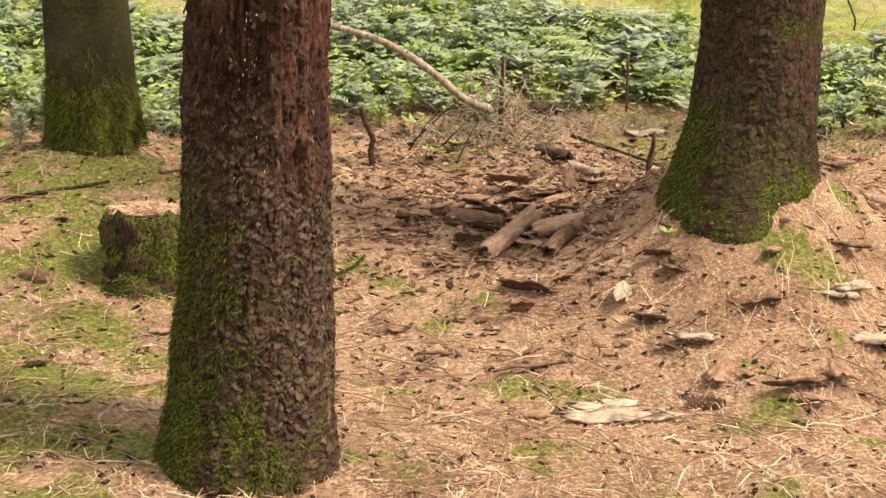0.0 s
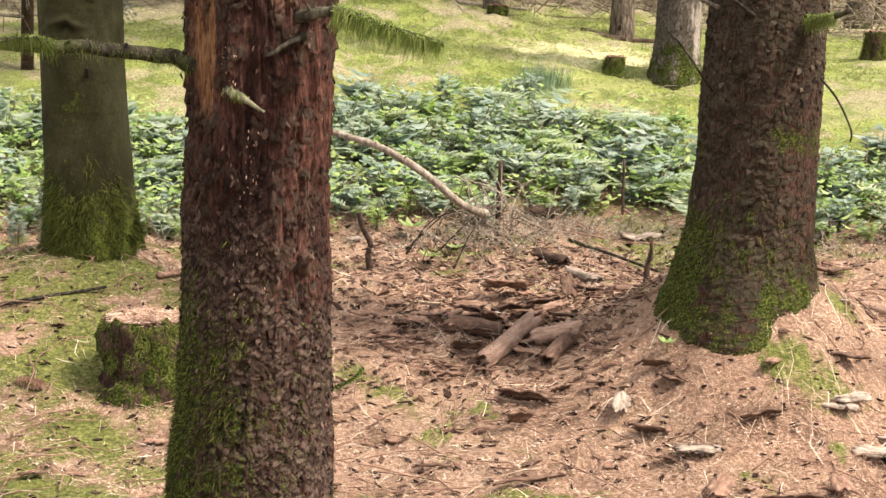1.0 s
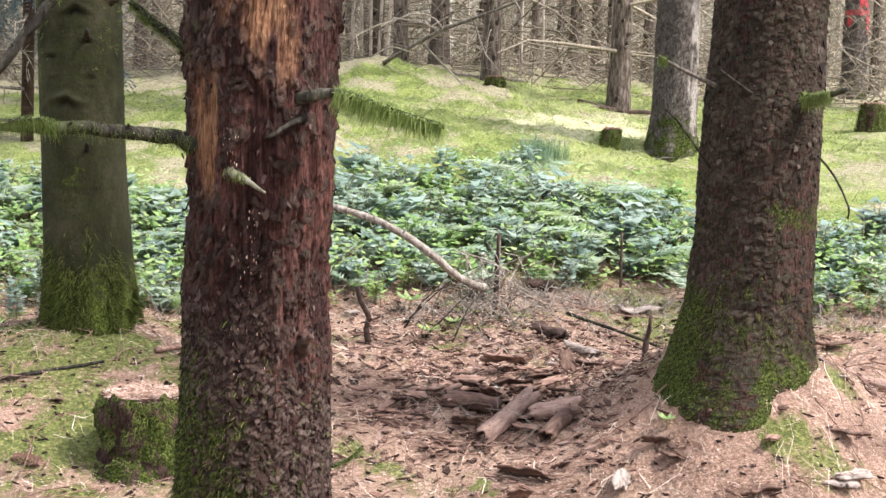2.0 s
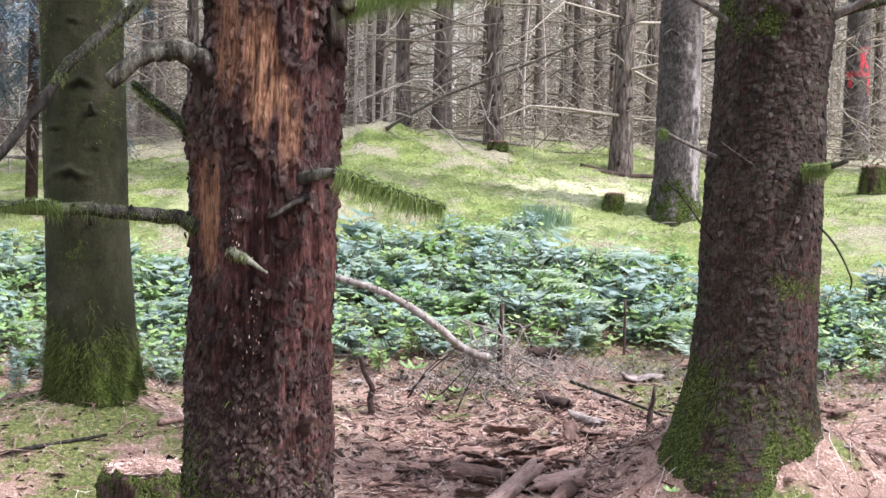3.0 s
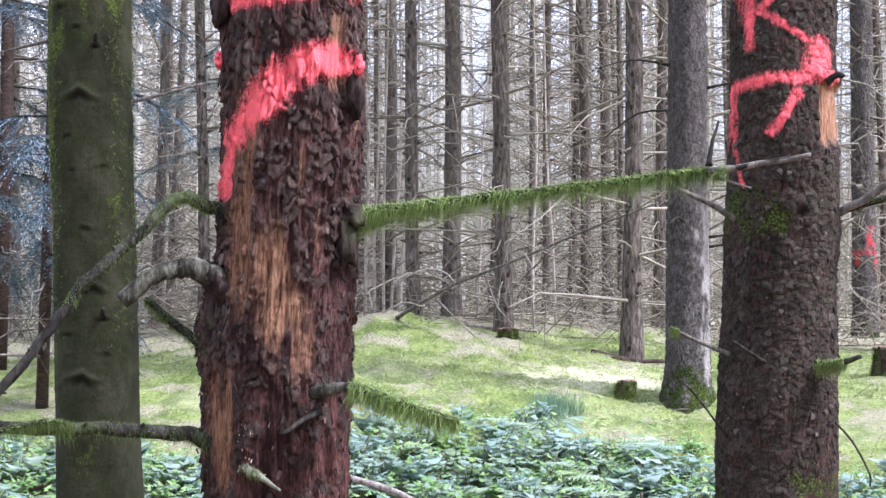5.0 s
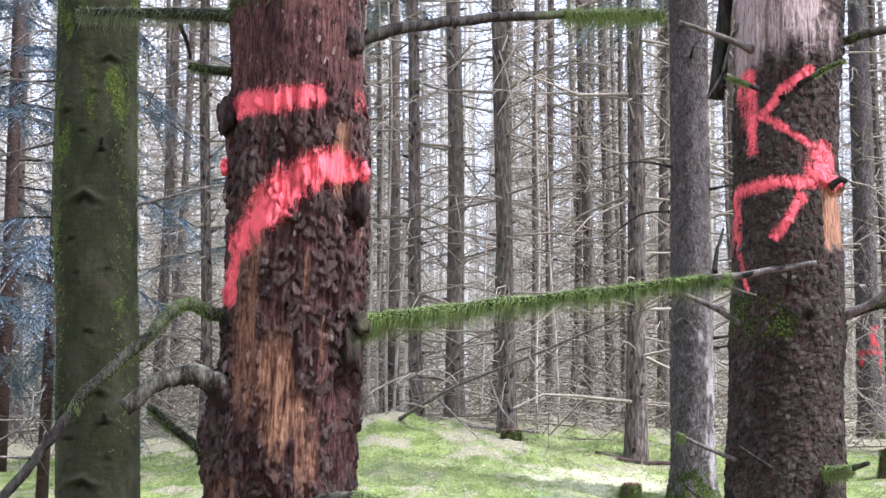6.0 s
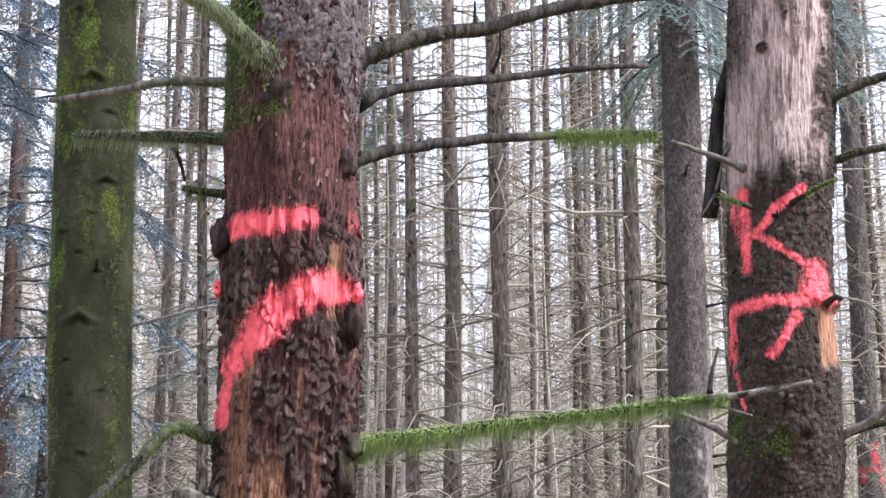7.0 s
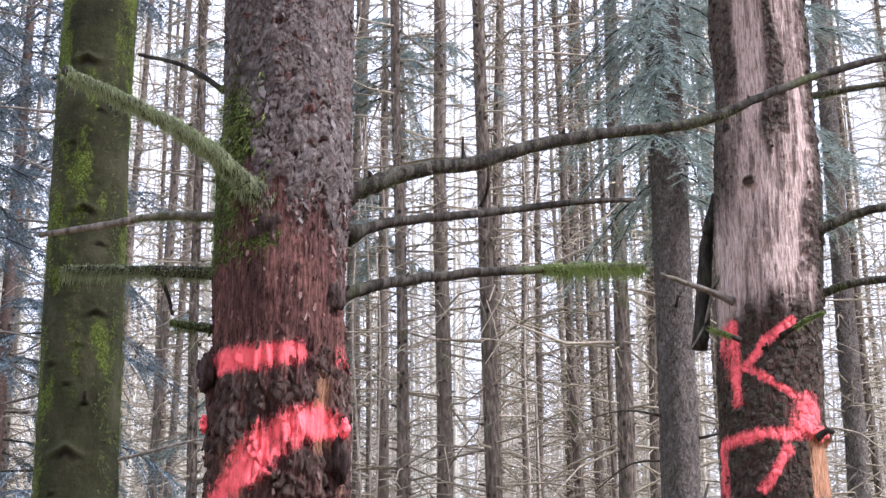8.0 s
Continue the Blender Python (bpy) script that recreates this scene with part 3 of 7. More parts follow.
def mossiness(x, y):
    """0 on needle litter, 1 on moss."""
    n = 0.7 * noise.noise((x * 1.3, y * 1.3, 20.0)) + 1.0 * noise.noise((x * 3.6, y * 4.4, 30.0))
    m = 0.27 + 0.55 * n
    m += 0.26 * step(-0.5, -1.1, x) * step(6.9, 5.8, y) + 0.10 * step(5.6, 6.6, y)
    crest = 11.1 + 1.4 * step(0.0, 1.1, x) + 0.5 * noise.noise((x * 1.3, y * 1.3, 4.0)) + 0.4 * noise.noise((x * 5, y * 5, 4.0))
    m += 0.33 * step(7.6, 9.0, y) - 0.55 * step(crest, crest + 1.1, y)
    for px, py in PATCHES:
        if abs(px - x) < 0.3 and abs(py - y) < 0.3:
            m += 0.27 * math.exp(-(((x - px) / 0.09) ** 2) - ((y - py) / 0.08) ** 2) * (0.8 + 1.5 * noise.noise((x * 14, y * 14, 2.0)))
    m += 0.26 * math.exp(-((math.hypot(x - 1.06, y - 5.3) - 0.36) / 0.09) ** 2) * (0.6 + noise.noise((x * 5, y * 5, 1.0)))
    m += 0.4 * math.exp(-((math.hypot(x + 1.38, y - 6.3) - 0.3) / 0.1) ** 2) * (0.6 + noise.noise((x * 5, y * 5, 1.0)))
    if y < 7.2:
        m += 0.55 * max(0.0, noise.noise((x * 6, y * 7, 12.0)) - 0.22) + 0.25 * max(0.0, noise.noise((x * 17, y * 19, 13.0)) - 0.2)
    m -= 0.30 * math.exp(-(((x - 0.9) / 0.9) ** 2) - ((y - 5.2) / 0.7) ** 2)
    return max(0.0, min(1.0, m))


def axis_steps(parts):
    out = []
    for a, b, n in parts:
        out += list(np.linspace(a, b, n, endpoint=False))
    return out + [parts[-1][1]]


def build_ground():
    xs = axis_steps([(-400, -60, 5), (-60, -10, 12), (-10, -2.2, 40), (-2.2, 2.4, 150), (2.4, 10, 38), (10, 60, 12), (60, 400, 5)])
    ys = axis_steps([(-400, -20, 6), (-20, 3.2, 80), (3.2, 8.2, 170), (8.2, 15, 150), (15, 30, 30), (30, 400, 12)])
    g = Geo()
    g.a["moss"], g.a["dry"], g.a["straw"] = [], [], []
    for y in ys:
        for x in xs:
            g.v.append((x, y, ground(x, y)))
            g.a["moss"].append(mossiness(x, y))
            # Farther back, this picks the sun-brightened moss and the paler litter.
            g.a["dry"].append(step(7.5, 9.0, y))
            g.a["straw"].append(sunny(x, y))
    w = len(xs)
    g.f = [(j * w + i, j * w + i + 1, (j + 1) * w + i + 1, (j + 1) * w + i) for j in range(len(ys) - 1) for i in range(w - 1)]
    return tagged(part("ground", g, M_GROUND), "forest floor of reddish needle litter and patches of moss", "ground", kind="structure")


build_ground()


# ---- trees that stand near ----
def profile_at(prof, z):
    zs = [p[0] for p in prof]
    return tuple(float(np.interp(z, zs, [p[i] for p in prof])) for i in (1, 2, 3))


def near_trunk(prof, z0, z1, around, up, relief, masks, flare=None):
    """A trunk with its bark relief; masks(u, front, z, p) gives wood, moss, paint and red."""
    g = Geo()
    names = ("wood", "moss", "paint", "red", "stain")
    for n in names:
        g.a[n] = []
    for j in range(up + 1):
        z = z0 + (z1 - z0) * j / up
        cx, cy, r = profile_at(prof, z)
        for i in range(around):
            w = 2 * math.pi * i / around
            u, f = math.cos(w), -math.sin(w)
            p = Vector((cx + u * r, cy - f * r, z))
            m = (*masks(u, f, z, p), 0.0)[:5]
            rr = r + relief(p, u, f, z, m)
            if flare:
                rr += flare(w, z)
            g.v.append((cx + u * rr, cy - f * rr, z))
            for n, v in zip(names, m):
                g.a[n].append(v)
    for j in range(up):
        for i in range(around):
            k = (i + 1) % around
            g.f.append((j * around + i, j * around + k, (j + 1) * around + k, (j + 1) * around + i))
    return g


def scaly(p, size, depth):
    """Bark plates with gaps between them."""
    q = p + noise.noise_vector(p / (size * 1.6)) * (size * 0.8)
    d = noise.voronoi((q.x / size, q.y / size, q.z / (size * 2.2)))[0]
    gap = step(0.02, 0.28, d[1] - d[0])
    return depth * (gap - 0.6) + depth * 0.9 * (noise.noise(p * 55))


def stroke(x, z, line, width):
    """1 on a line of paint, falling off at its edge."""
    best = 9.0
    for (ax, az), (bx, bz) in zip(line, line[1:]):
        dx, dz = bx - ax, bz - az
        w = np.clip(((x - ax) * dx + (z - az) * dz) / (dx * dx + dz * dz), 0.0, 1.0)
        best = np.minimum(best, np.hypot(x - ax - w * dx, z - az - w * dz))
    return 1 - ease(width * 0.1, width * 1.75, best)


FIELDS = ("wood", "moss", "paint", "red", "stain", "plate", "tone", "grey")


def plated_trunk(prof, z0, z1, front, back, up, fields, flare=None):
    """A trunk whose bark lies in plates; fields(phi, z, x) gives the bark's height and its masks."""
    turn = np.concatenate([np.linspace(-1.75, 1.75, front), np.linspace(1.75, 2 * math.pi - 1.75, back + 2)[1:-1]])
    n = len(turn)
    z, phi = np.meshgrid(np.linspace(z0, z1, up + 1), turn, indexing="ij")
    zs = [p[0] for p in prof]
    cx, cy, r = (np.interp(z, zs, [p[i] for p in prof]) for i in (1, 2, 3))
    m = fields(phi, z, cx + r * np.sin(phi))
    r = r + m["height"]
    if flare:
        r = r + flare(phi, z)
    g = Geo()
    g.v = np.stack([cx + r * np.sin(phi), cy - r * np.cos(phi), z], -1).reshape(-1, 3)
    for key in FIELDS:
        g.a[key] = m[key].ravel()
    j, i = np.meshgrid(np.arange(up), np.arange(n), indexing="ij")
    k = (i + 1) % n
    g.f = np.stack([j * n + i, j * n + k, (j + 1) * n + k, (j + 1) * n + i], -1).reshape(-1, 4).tolist()
    return g


def flakes(prof, z0, z1, count, rng, size, fields, wide=0.45, bare=0.0):
    """Loose ragged scales of bark peeling off the trunk; bare is their share where no plates are left."""
    g = Geo()
    zs = np.array([rng.uniform(z0, z1) for _ in range(count)])
    turns = np.array([rng.uniform(-1.62, 1.62) for _ in range(count)])
    cxs, cys, rs_ = (np.interp(zs, [p[0] for p in prof], [p[i] for p in prof]) for i in (1, 2, 3))
    m = fields(turns, zs, cxs + rs_ * np.sin(turns))
    for z, w, cx, cy, r, h, wood, paint, cover in zip(zs, turns, cxs, cys, rs_, m["height"], m["wood"], m["paint"], m["plate"]):
        if wood > 0.25 or paint > 0.3 or rng.random() > bare + cover:
            continue
        out = Vector((math.sin(w), -math.cos(w), 0))
        p = Vector((cx, cy, z)) + out * (r + h + 0.001)
        side = Vector((-out.y, out.x, 0))
        s = size * rng.uniform(0.4, 1.0) * (1 + 1.2 * rng.random() ** 4)
        a = rng.uniform(-0.5, 0.5)
        upv = Vector((0, 0, 1)) * math.cos(a) + side * math.sin(a)
        sd = upv.cross(out)
        lift = s * (0.05 + 0.45 * rng.random() ** 2)
        wd = s * (0.35 * wide + wide * rng.random())
        sign = -1 if rng.random() < 0.7 else 1
        q = p + upv * (sign * s) + out * lift
        mid = p + upv * (sign * s * rng.uniform(0.4, 0.7)) + out * (lift * 0.4)
        back = -out * 0.0035
        j = [rng.uniform(0.6, 1.3) * wd for _ in range(6)]
        top = [p - sd * j[0] * 0.4, p + sd * j[1] * 0.4, mid + sd * j[2] * 0.55, q + sd * j[3] * 0.35, q + upv * (sign * j[4] * 0.5) - sd * j[4] * 0.1, mid - sd * j[5] * 0.5]
        g.add(top + [v + back for v in top], [(0, 1, 2, 5), (5, 2, 3, 4), (7, 6, 11, 8), (8, 11, 10, 9), (2, 8, 9, 3), (3, 9, 10, 4), (4, 10, 11, 5)])
    return g


def moss_tufts(prof, z0, z1, count, rng, keep, length):
    """Short hanging strands of moss on a trunk."""
    g = Geo()
    for _ in range(count):
        z = rng.uniform(z0, z1)
        w = rng.uniform(math.pi * 0.9, math.pi * 2.1)
        u, f = math.cos(w), -math.sin(w)
        if rng.random() > keep(u, f, z) or noise.noise((u * 3.5, f * 3.5, z * 7)) + 0.5 * noise.noise((u * 11, f * 11, z * 22)) < rng.uniform(-0.35, 0.25):
            continue
        cx, cy, r = profile_at(prof, z)
        out = Vector((u, -f, 0))
        side = Vector((-out.y, out.x, 0))
        p = Vector((cx, cy, z)) + out * (r + 0.002)
        d = (out * rng.uniform(0.15, 0.6) + side * rng.uniform(-0.6, 0.6) + Vector((0, 0, rng.uniform(-1.2, -0.1)))).normalized()
        for _ in range(3):
            q = p + side * rng.gauss(0, 0.006) + Vector((0, 0, rng.gauss(0, 0.006)))
            e = (d + side * rng.uniform(-0.4, 0.4) + out * rng.uniform(-0.1, 0.3)).normalized()
            g.strand(q, e, e.cross(out + side * 0.3).normalized(), length * rng.uniform(0.4, 1.2), rng.uniform(0.0015, 0.003))
    return g


def flake_material(name, a, b, c):
    k = Mat(name, 0.92, 0.12)
    col = k.ramp(k.island(), [(0, a), (0.75, b), (1, c)])
    return k.color(k.mix(0.5, col, k.ramp(k.noise(60, 4), [(0.3, 0.4), (0.7, 1.0)]), "MULTIPLY")).m


M_FLAKE = flake_material("red_bark_scales", (0.012, 0.007, 0.006), (0.048, 0.027, 0.022), (0.135, 0.09, 0.072))
M_FLAKE_R = flake_material("grey_bark_scales", (0.012, 0.009, 0.006), (0.046, 0.034, 0.025), (0.125, 0.096, 0.073))
M_FLAKE_RED = flake_material("curled_inner_bark", (0.025, 0.012, 0.009), (0.085, 0.040, 0.030), (0.24, 0.15, 0.12))
M_KNOT = simple_bark("dark_knotty_bark", (0.008, 0.005, 0.004), (0.030, 0.019, 0.015), (0.085, 0.060, 0.050), 0.1)
M_PAINTED = Mat("red_sprayed_bark", 0.8, 0.2)
M_PAINTED = M_PAINTED.color(M_PAINTED.ramp(M_PAINTED.noise(90, 4, 0.7), [(0.36, (0.06, 0.02, 0.018)), (0.5, (0.75, 0.09, 0.10)), (0.7, (0.95, 0.15, 0.16))])).m
M_DEBRIS = flake_material("bark_fragments", (0.03, 0.017, 0.012), (0.16, 0.09, 0.065), (0.36, 0.24, 0.18))
M_FLAKE_G = flake_material("grey_upper_scales", (0.025, 0.02, 0.017), (0.09, 0.073, 0.064), (0.24, 0.205, 0.185))


def branch(parent, pts, r0, r1, material=None, moss=None, rng=R, seg=5, length=0.035, name="branch", label="", knots=True, dense=1.0, moss_mat=None, crook=0.12):
    """A dead branch; moss gives the stretch, 0 to 1, that moss covers."""
    line = smooth_line(pts, seg)
    n = len(line)
    jig = [Vector((rng.uniform(-1, 1), rng.uniform(-1, 1), rng.uniform(-1, 1))) * r0 * crook for _ in line]
    line = [p + j if 0 < i < n - 1 else p for i, (p, j) in enumerate(zip(line, jig))]
    radii = [r0 + (r1 - r0) * (i / (n - 1)) ** 0.8 for i in range(n)]
    radii[0] *= 1.8 if r0 > 0.015 and n > 18 and name == "branch" else 1.2
    if r0 > 0.015 and n > 18 and name == "branch":
        radii[1] *= 1.3
    g = Geo()
    g.tube(line, radii, 10, 0.16, rng)
    if knots and n > 12:
        for i in range(2, n - 1, 3):
            d = Vector((rng.uniform(-1, 1), rng.uniform(-1, 1), rng.uniform(-0.6, 1))).normalized()
            g.tube([line[i], line[i] + d * radii[i] * 1.7], [radii[i] * 0.5, radii[i] * 0.2], 5)
    ob = part(name, g, material or M_BRANCH, parent, label)
    if moss:
        m = Geo()
        total = sum((b - a).length for a, b in zip(line, line[1:]))
        for _ in range(int(total * (moss[1] - moss[0]) * 9500 * dense)):
            s = rng.uniform(*moss) * (n - 1)
            i = min(n - 2, int(s))
            d = (line[i + 1] - line[i]).normalized()
            p = line[i].lerp(line[i + 1], s - i)
            w = rng.uniform(0, 2 * math.pi)
            a = d.cross(Vector((0, 0, 1))).normalized()
            out = a * math.cos(w) + d.cross(a) * math.sin(w)
            way = (out * 0.35 + Vector((0, 0, -1)) * rng.uniform(0.5, 1.5) + d * rng.uniform(-0.3, 0.3)).normalized()
            reach = 1.0
            if rng.random() < 0.45:
                way, reach = (out + d * rng.uniform(-1.6, 1.6)).normalized(), 0.28
            m.strand(p + out * radii[i] * rng.uniform(0.7, 1.15), way, way.cross(d + out * 0.2).normalized(), reach * length * rng.uniform(0.25, 1.0) * (1 if rng.random() < 0.9 else 1.7), rng.uniform(0.0015, 0.0032))
        part("moss", m, moss_mat or M_MOSS, ob, "hanging green moss", stuff=True)
    return ob


def burl(parent, place, size, material, label, seed, name="burl"):
    """A knotty lump of bark."""
    g, n, m = Geo(), 20, 14
    for j in range(m + 1):
        for i in range(n):
            a, b = 2 * math.pi * i / n, math.pi * j / m
            d = Vector((math.sin(b) * math.cos(a), math.sin(b) * math.sin(a), math.cos(b)))
            k = 1 + 0.45 * noise.noise(d * 1.6 + Vector((seed, 0, 0))) + 0.30 * noise.noise(d * 4.5 + Vector((0, seed, 0))) + 0.14 * noise.noise(d * 11)
            g.v.append((place[0] + size[0] * k * d.x, place[1] + size[1] * k * d.y, place[2] + size[2] * k * d.z))
    g.f = [(j * n + i, j * n + (i + 1) % n, (j + 1) * n + (i + 1) % n, (j + 1) * n + i) for j in range(m) for i in range(n)]
    return part(name, g, material, parent, label)


# The barked spruce with the two strokes of paint
PROF_MAIN = [(-0.2, -0.458, 3.95, 0.29), (-0.05, -0.458, 3.95, 0.255), (0.05, -0.459, 3.95, 0.232), (0.20, -0.452, 3.95, 0.215), (0.5, -0.438, 3.95, 0.195), (0.92, -0.434, 3.95, 0.180),
             (1.2, -0.429, 3.95, 0.176), (1.34, -0.436, 3.95, 0.180), (1.61, -0.426, 3.95, 0.177), (1.75, -0.409, 3.95, 0.171), (2.04, -0.403, 3.95, 0.171), (2.4, -0.400, 3.95, 0.167),
             (2.77, -0.409, 3.95, 0.172), (2.92, -0.403, 3.95, 0.179), (3.13, -0.401, 3.95, 0.171), (3.47, -0.405, 3.95, 0.170), (12, -0.42, 4.0, 0.08)]
PAINT_A = [(-0.535, 2.428), (-0.51, 2.432), (-0.44, 2.430), (-0.35, 2.442)]
PAINT_B = [(-0.552, 1.95), (-0.543, 2.03), (-0.520, 2.09), (-0.468, 2.155), (-0.405, 2.225), (-0.345, 2.262), (-0.285, 2.275)]


def fields_main(phi, z, x):
    s, u, f = phi * 0.18, np.sin(phi), np.cos(phi)
    n1, n2, n3 = soft(s * 9, z * 2.2, 1), soft(s * 30, z * 5, 2), soft(s * 42, z * 40, 3)
    fine = soft(s * 60, z * 6, 4)
    seen = ease(-0.2, 0.1, f)
    # bare wood: the long panel in front, strips beside it
    middle = 0.05 - 1.7 * np.maximum(0.0, z - 1.66) + 0.10 * n2
    panel = ease(0.40, 0.27, np.abs(u - middle) + 0.10 * n3) * ease(1.49, 1.57, z - 0.35 * np.abs(u - middle) + 0.03 * n2) * ease(1.93, 1.82, z + 0.10 * n1 + 0.08 * n2)
    wood = panel
    wood = np.maximum(wood, ease(0.17, 0.07, np.abs(u + 0.70 + 0.15 * n2)) * ease(1.20, 1.27, z) * ease(1.56, 1.46, z))
    wood = np.maximum(wood, 0.9 * ease(0.22, 0.08, np.abs(u + 0.70 + 0.12 * n2)) * ease(1.80, 1.88, z + 0.05 * n2) * ease(2.12, 2.0, z))
    wood = np.maximum(wood, ease(0.12, 0.05, np.abs(u - 0.72 + 0.1 * n2)) * ease(2.18, 2.24, z) * ease(2.42, 2.34, z))
    wood = np.maximum(wood, 0.8 * ease(0.30, 0.5, n2 * 0.6 + n1 * 0.6 + 0.2 * fine) * ease(1.60, 1.7, z) * ease(2.25, 2.1, z))
    wood = np.maximum(wood, 0.7 * ease(0.24, 0.1, np.abs(u - 0.42 + 0.2 * n2)) * ease(1.47, 1.54, z) * ease(1.72, 1.6, z + 0.1 * n2))
    wood = wood * seen * (0.3 + 0.7 * ease(-0.45, -0.1, fine + 0.25 * n1))
    # paint
    px, pz = x + 0.006 * n2, z + 0.006 * n3
    paint = np.maximum(stroke(px, pz, PAINT_A, 0.030), stroke(px, pz, PAINT_B[3:], 0.043))
    paint = np.maximum(paint, np.maximum(stroke(px, pz, PAINT_B[2:4], 0.034), stroke(px, pz, PAINT_B[:3], 0.016)))
    paint = np.maximum(paint, 0.32 * stroke(x, z, [(-0.245, 2.43), (-0.24, 2.47)], 0.016)) * (0.88 + 0.3 * n3 + 0.1 * n2) * seen
    # plates of bark: big flaking ones, and small scales at the foot and at the top
    smooth_belt = ease(2.42, 2.50, z + 0.02 * n2) * ease(2.90, 2.70, z + 0.15 * n1 + 0.07 * n2 + 0.10 * u)
    low, high = ease(1.12, 0.86, z + 0.16 * n1 + 0.10 * n2), ease(2.66, 2.88, z + 0.15 * n1 + 0.07 * n2 + 0.10 * u)
    red_side = ease(0.30, 0.62, u + 0.12 * n2) * ease(0.66, 0.86, z) * ease(1.50, 1.36, z)
    share = 0.60 - 0.12 * ease(0.95, 1.2, z) * ease(1.5, 1.4, z) + 0.18 * ease(1.70, 1.80, z) * ease(0.1, 0.3, u)
    share = share + 0.25 * ease(-0.2, -0.45, u) * ease(1.48, 1.56, z) * ease(1.86, 1.76, z) - 0.3 * ease(0.3, 0.8, paint)
    share = share * (1 - low) * (1 - high) + 0.97 * low + 0.95 * high
    share = share * (1 - 0.92 * smooth_belt) * (1 - 0.55 * red_side)
    wx, wz = s + 0.007 * n3 + 0.005 * fine + 0.016 * soft(s * 17, z * 11, 8), z + 0.012 * soft(s * 55, z * 22, 5) + 0.02 * soft(s * 18, z * 9, 9)
    small = np.maximum(low, high)
    rim_b, id_b, ox_b, oy_b = mosaic(wx / 0.017, wz / 0.048, 11)
    rim_s, id_s, ox_s, oy_s = mosaic(wx / 0.025, wz / 0.015, 21)
    rim_w, id_w, ox_w, oy_w = mosaic(wx / 0.034, wz / 0.030, 61)
    pick = soft(s * 5, z * 4, 12) > 0.05
    rim_b, id_b, oy_b = np.where(pick, rim_w, rim_b), np.where(pick, id_w, id_b), np.where(pick, oy_w, oy_b)
    big = ease(-0.10, 0.10, share - 0.05 + 0.45 * n1 + 0.2 * n2 - id_b) * ease(0.02, 0.22, rim_b + 0.14 * n3)
    scale = ease(-0.05, 0.05, share - id_s) * ease(0.03 - 0.05 * high, 0.24 - 0.14 * high, rim_s + 0.10 * n3)
    plate = (big * (1 - small) + scale * small) * (1 - wood)
    tone = id_b * (1 - small) + (id_s + (0.25 - 0.40 * id_s) * high) * small
    rough_top = 1 - 0.62 * high
    height = (1 - small) * big * (0.0075 + 0.006 * (id_b - 0.5) - 0.007 * oy_b + 0.003 * n3) + rough_top * small * scale * (0.0022 + 0.003 * (id_s - 0.5) - 0.0046 * oy_s + 0.003 * n3) + high * 0.0022 * n3
    inner = 0.016 * (0.28 - np.abs(soft(s * 38, z * 4.0, 6))) + 0.006 * fine + 0.004 * n3 + 0.006 * soft(s * 95, z * 16, 10)
    height = height * (1 - wood) + inner * (1 - plate) * (1 - 0.8 * smooth_belt) * (1 - 0.6 * wood) - 0.006 * wood
    height = height + 0.010 * soft(s * 6, z * 3, 7) + 0.004 * n2 * (1 - smooth_belt)
    height = height + 0.018 * ease(-0.4, -0.9, u) * ease(1.42, 1.6, z) * ease(1.85, 1.72, z) * (0.6 + 0.7 * n2)
    # moss, redness, wet stains
    moss = 0.58 * ease(1.0, 0.25, z + 0.25 * u) + 0.45 * ease(-0.3, -0.95, u) * ease(1.1, 0.5, z) - 0.24 * ease(0.2, 0.8, u)
    moss = np.maximum(moss, 0.75 * np.exp(-(((u + 0.15) / 0.30) ** 2) - ((z - 2.74) / 0.07) ** 2))
    moss = np.maximum(moss, 0.78 * ease(-0.10, -0.60, u + 0.9 * np.where(z > 2.95, 1, -0.6) * (z - 2.95)) * ease(2.6, 2.75, z) * ease(3.3, 3.1, z))
    red = 0.45 + 0.5 * n1 + 0.5 * n2 + 0.45 * red_side + 0.35 * smooth_belt - 0.5 * low
    stain = ease(0.75, 0.4, np.abs(u + 0.10 + 0.2 * n2)) * ease(0.85, 1.0, z + 0.1 * n1) * ease(1.34, 1.20, z + 0.12 * n1 + 0.06 * n2)
    stain = np.maximum(stain, ease(0.40, 0.18, np.abs(u - 0.30 + 0.12 * n2)) * ease(1.2, 1.28, z) * ease(1.50, 1.43, z + 0.05 * n1))
    stain = np.maximum(stain, ease(0.32, 0.15, np.abs(u + 0.40 + 0.1 * n2)) * ease(1.46, 1.55, z) * ease(1.85, 1.7, z + 0.1 * n1))
    stain = stain * seen * (1 - wood)
    return {"wood": wood, "moss": np.maximum(0.0, moss), "paint": paint, "red": np.clip(red, 0, 1), "stain": stain, "plate": plate, "tone": tone,
            "grey": np.clip(0.12 * low + 1.0 * high + 0.2 * n1, 0, 1), "height": height}


def flare_main(phi, z):
    k = ease(0.35, -0.1, z)
    return k * (0.022 * np.maximum(0, np.cos(5 * phi + 0.7)) + 0.018 * np.maximum(0, np.cos(3 * phi + 2.0)))


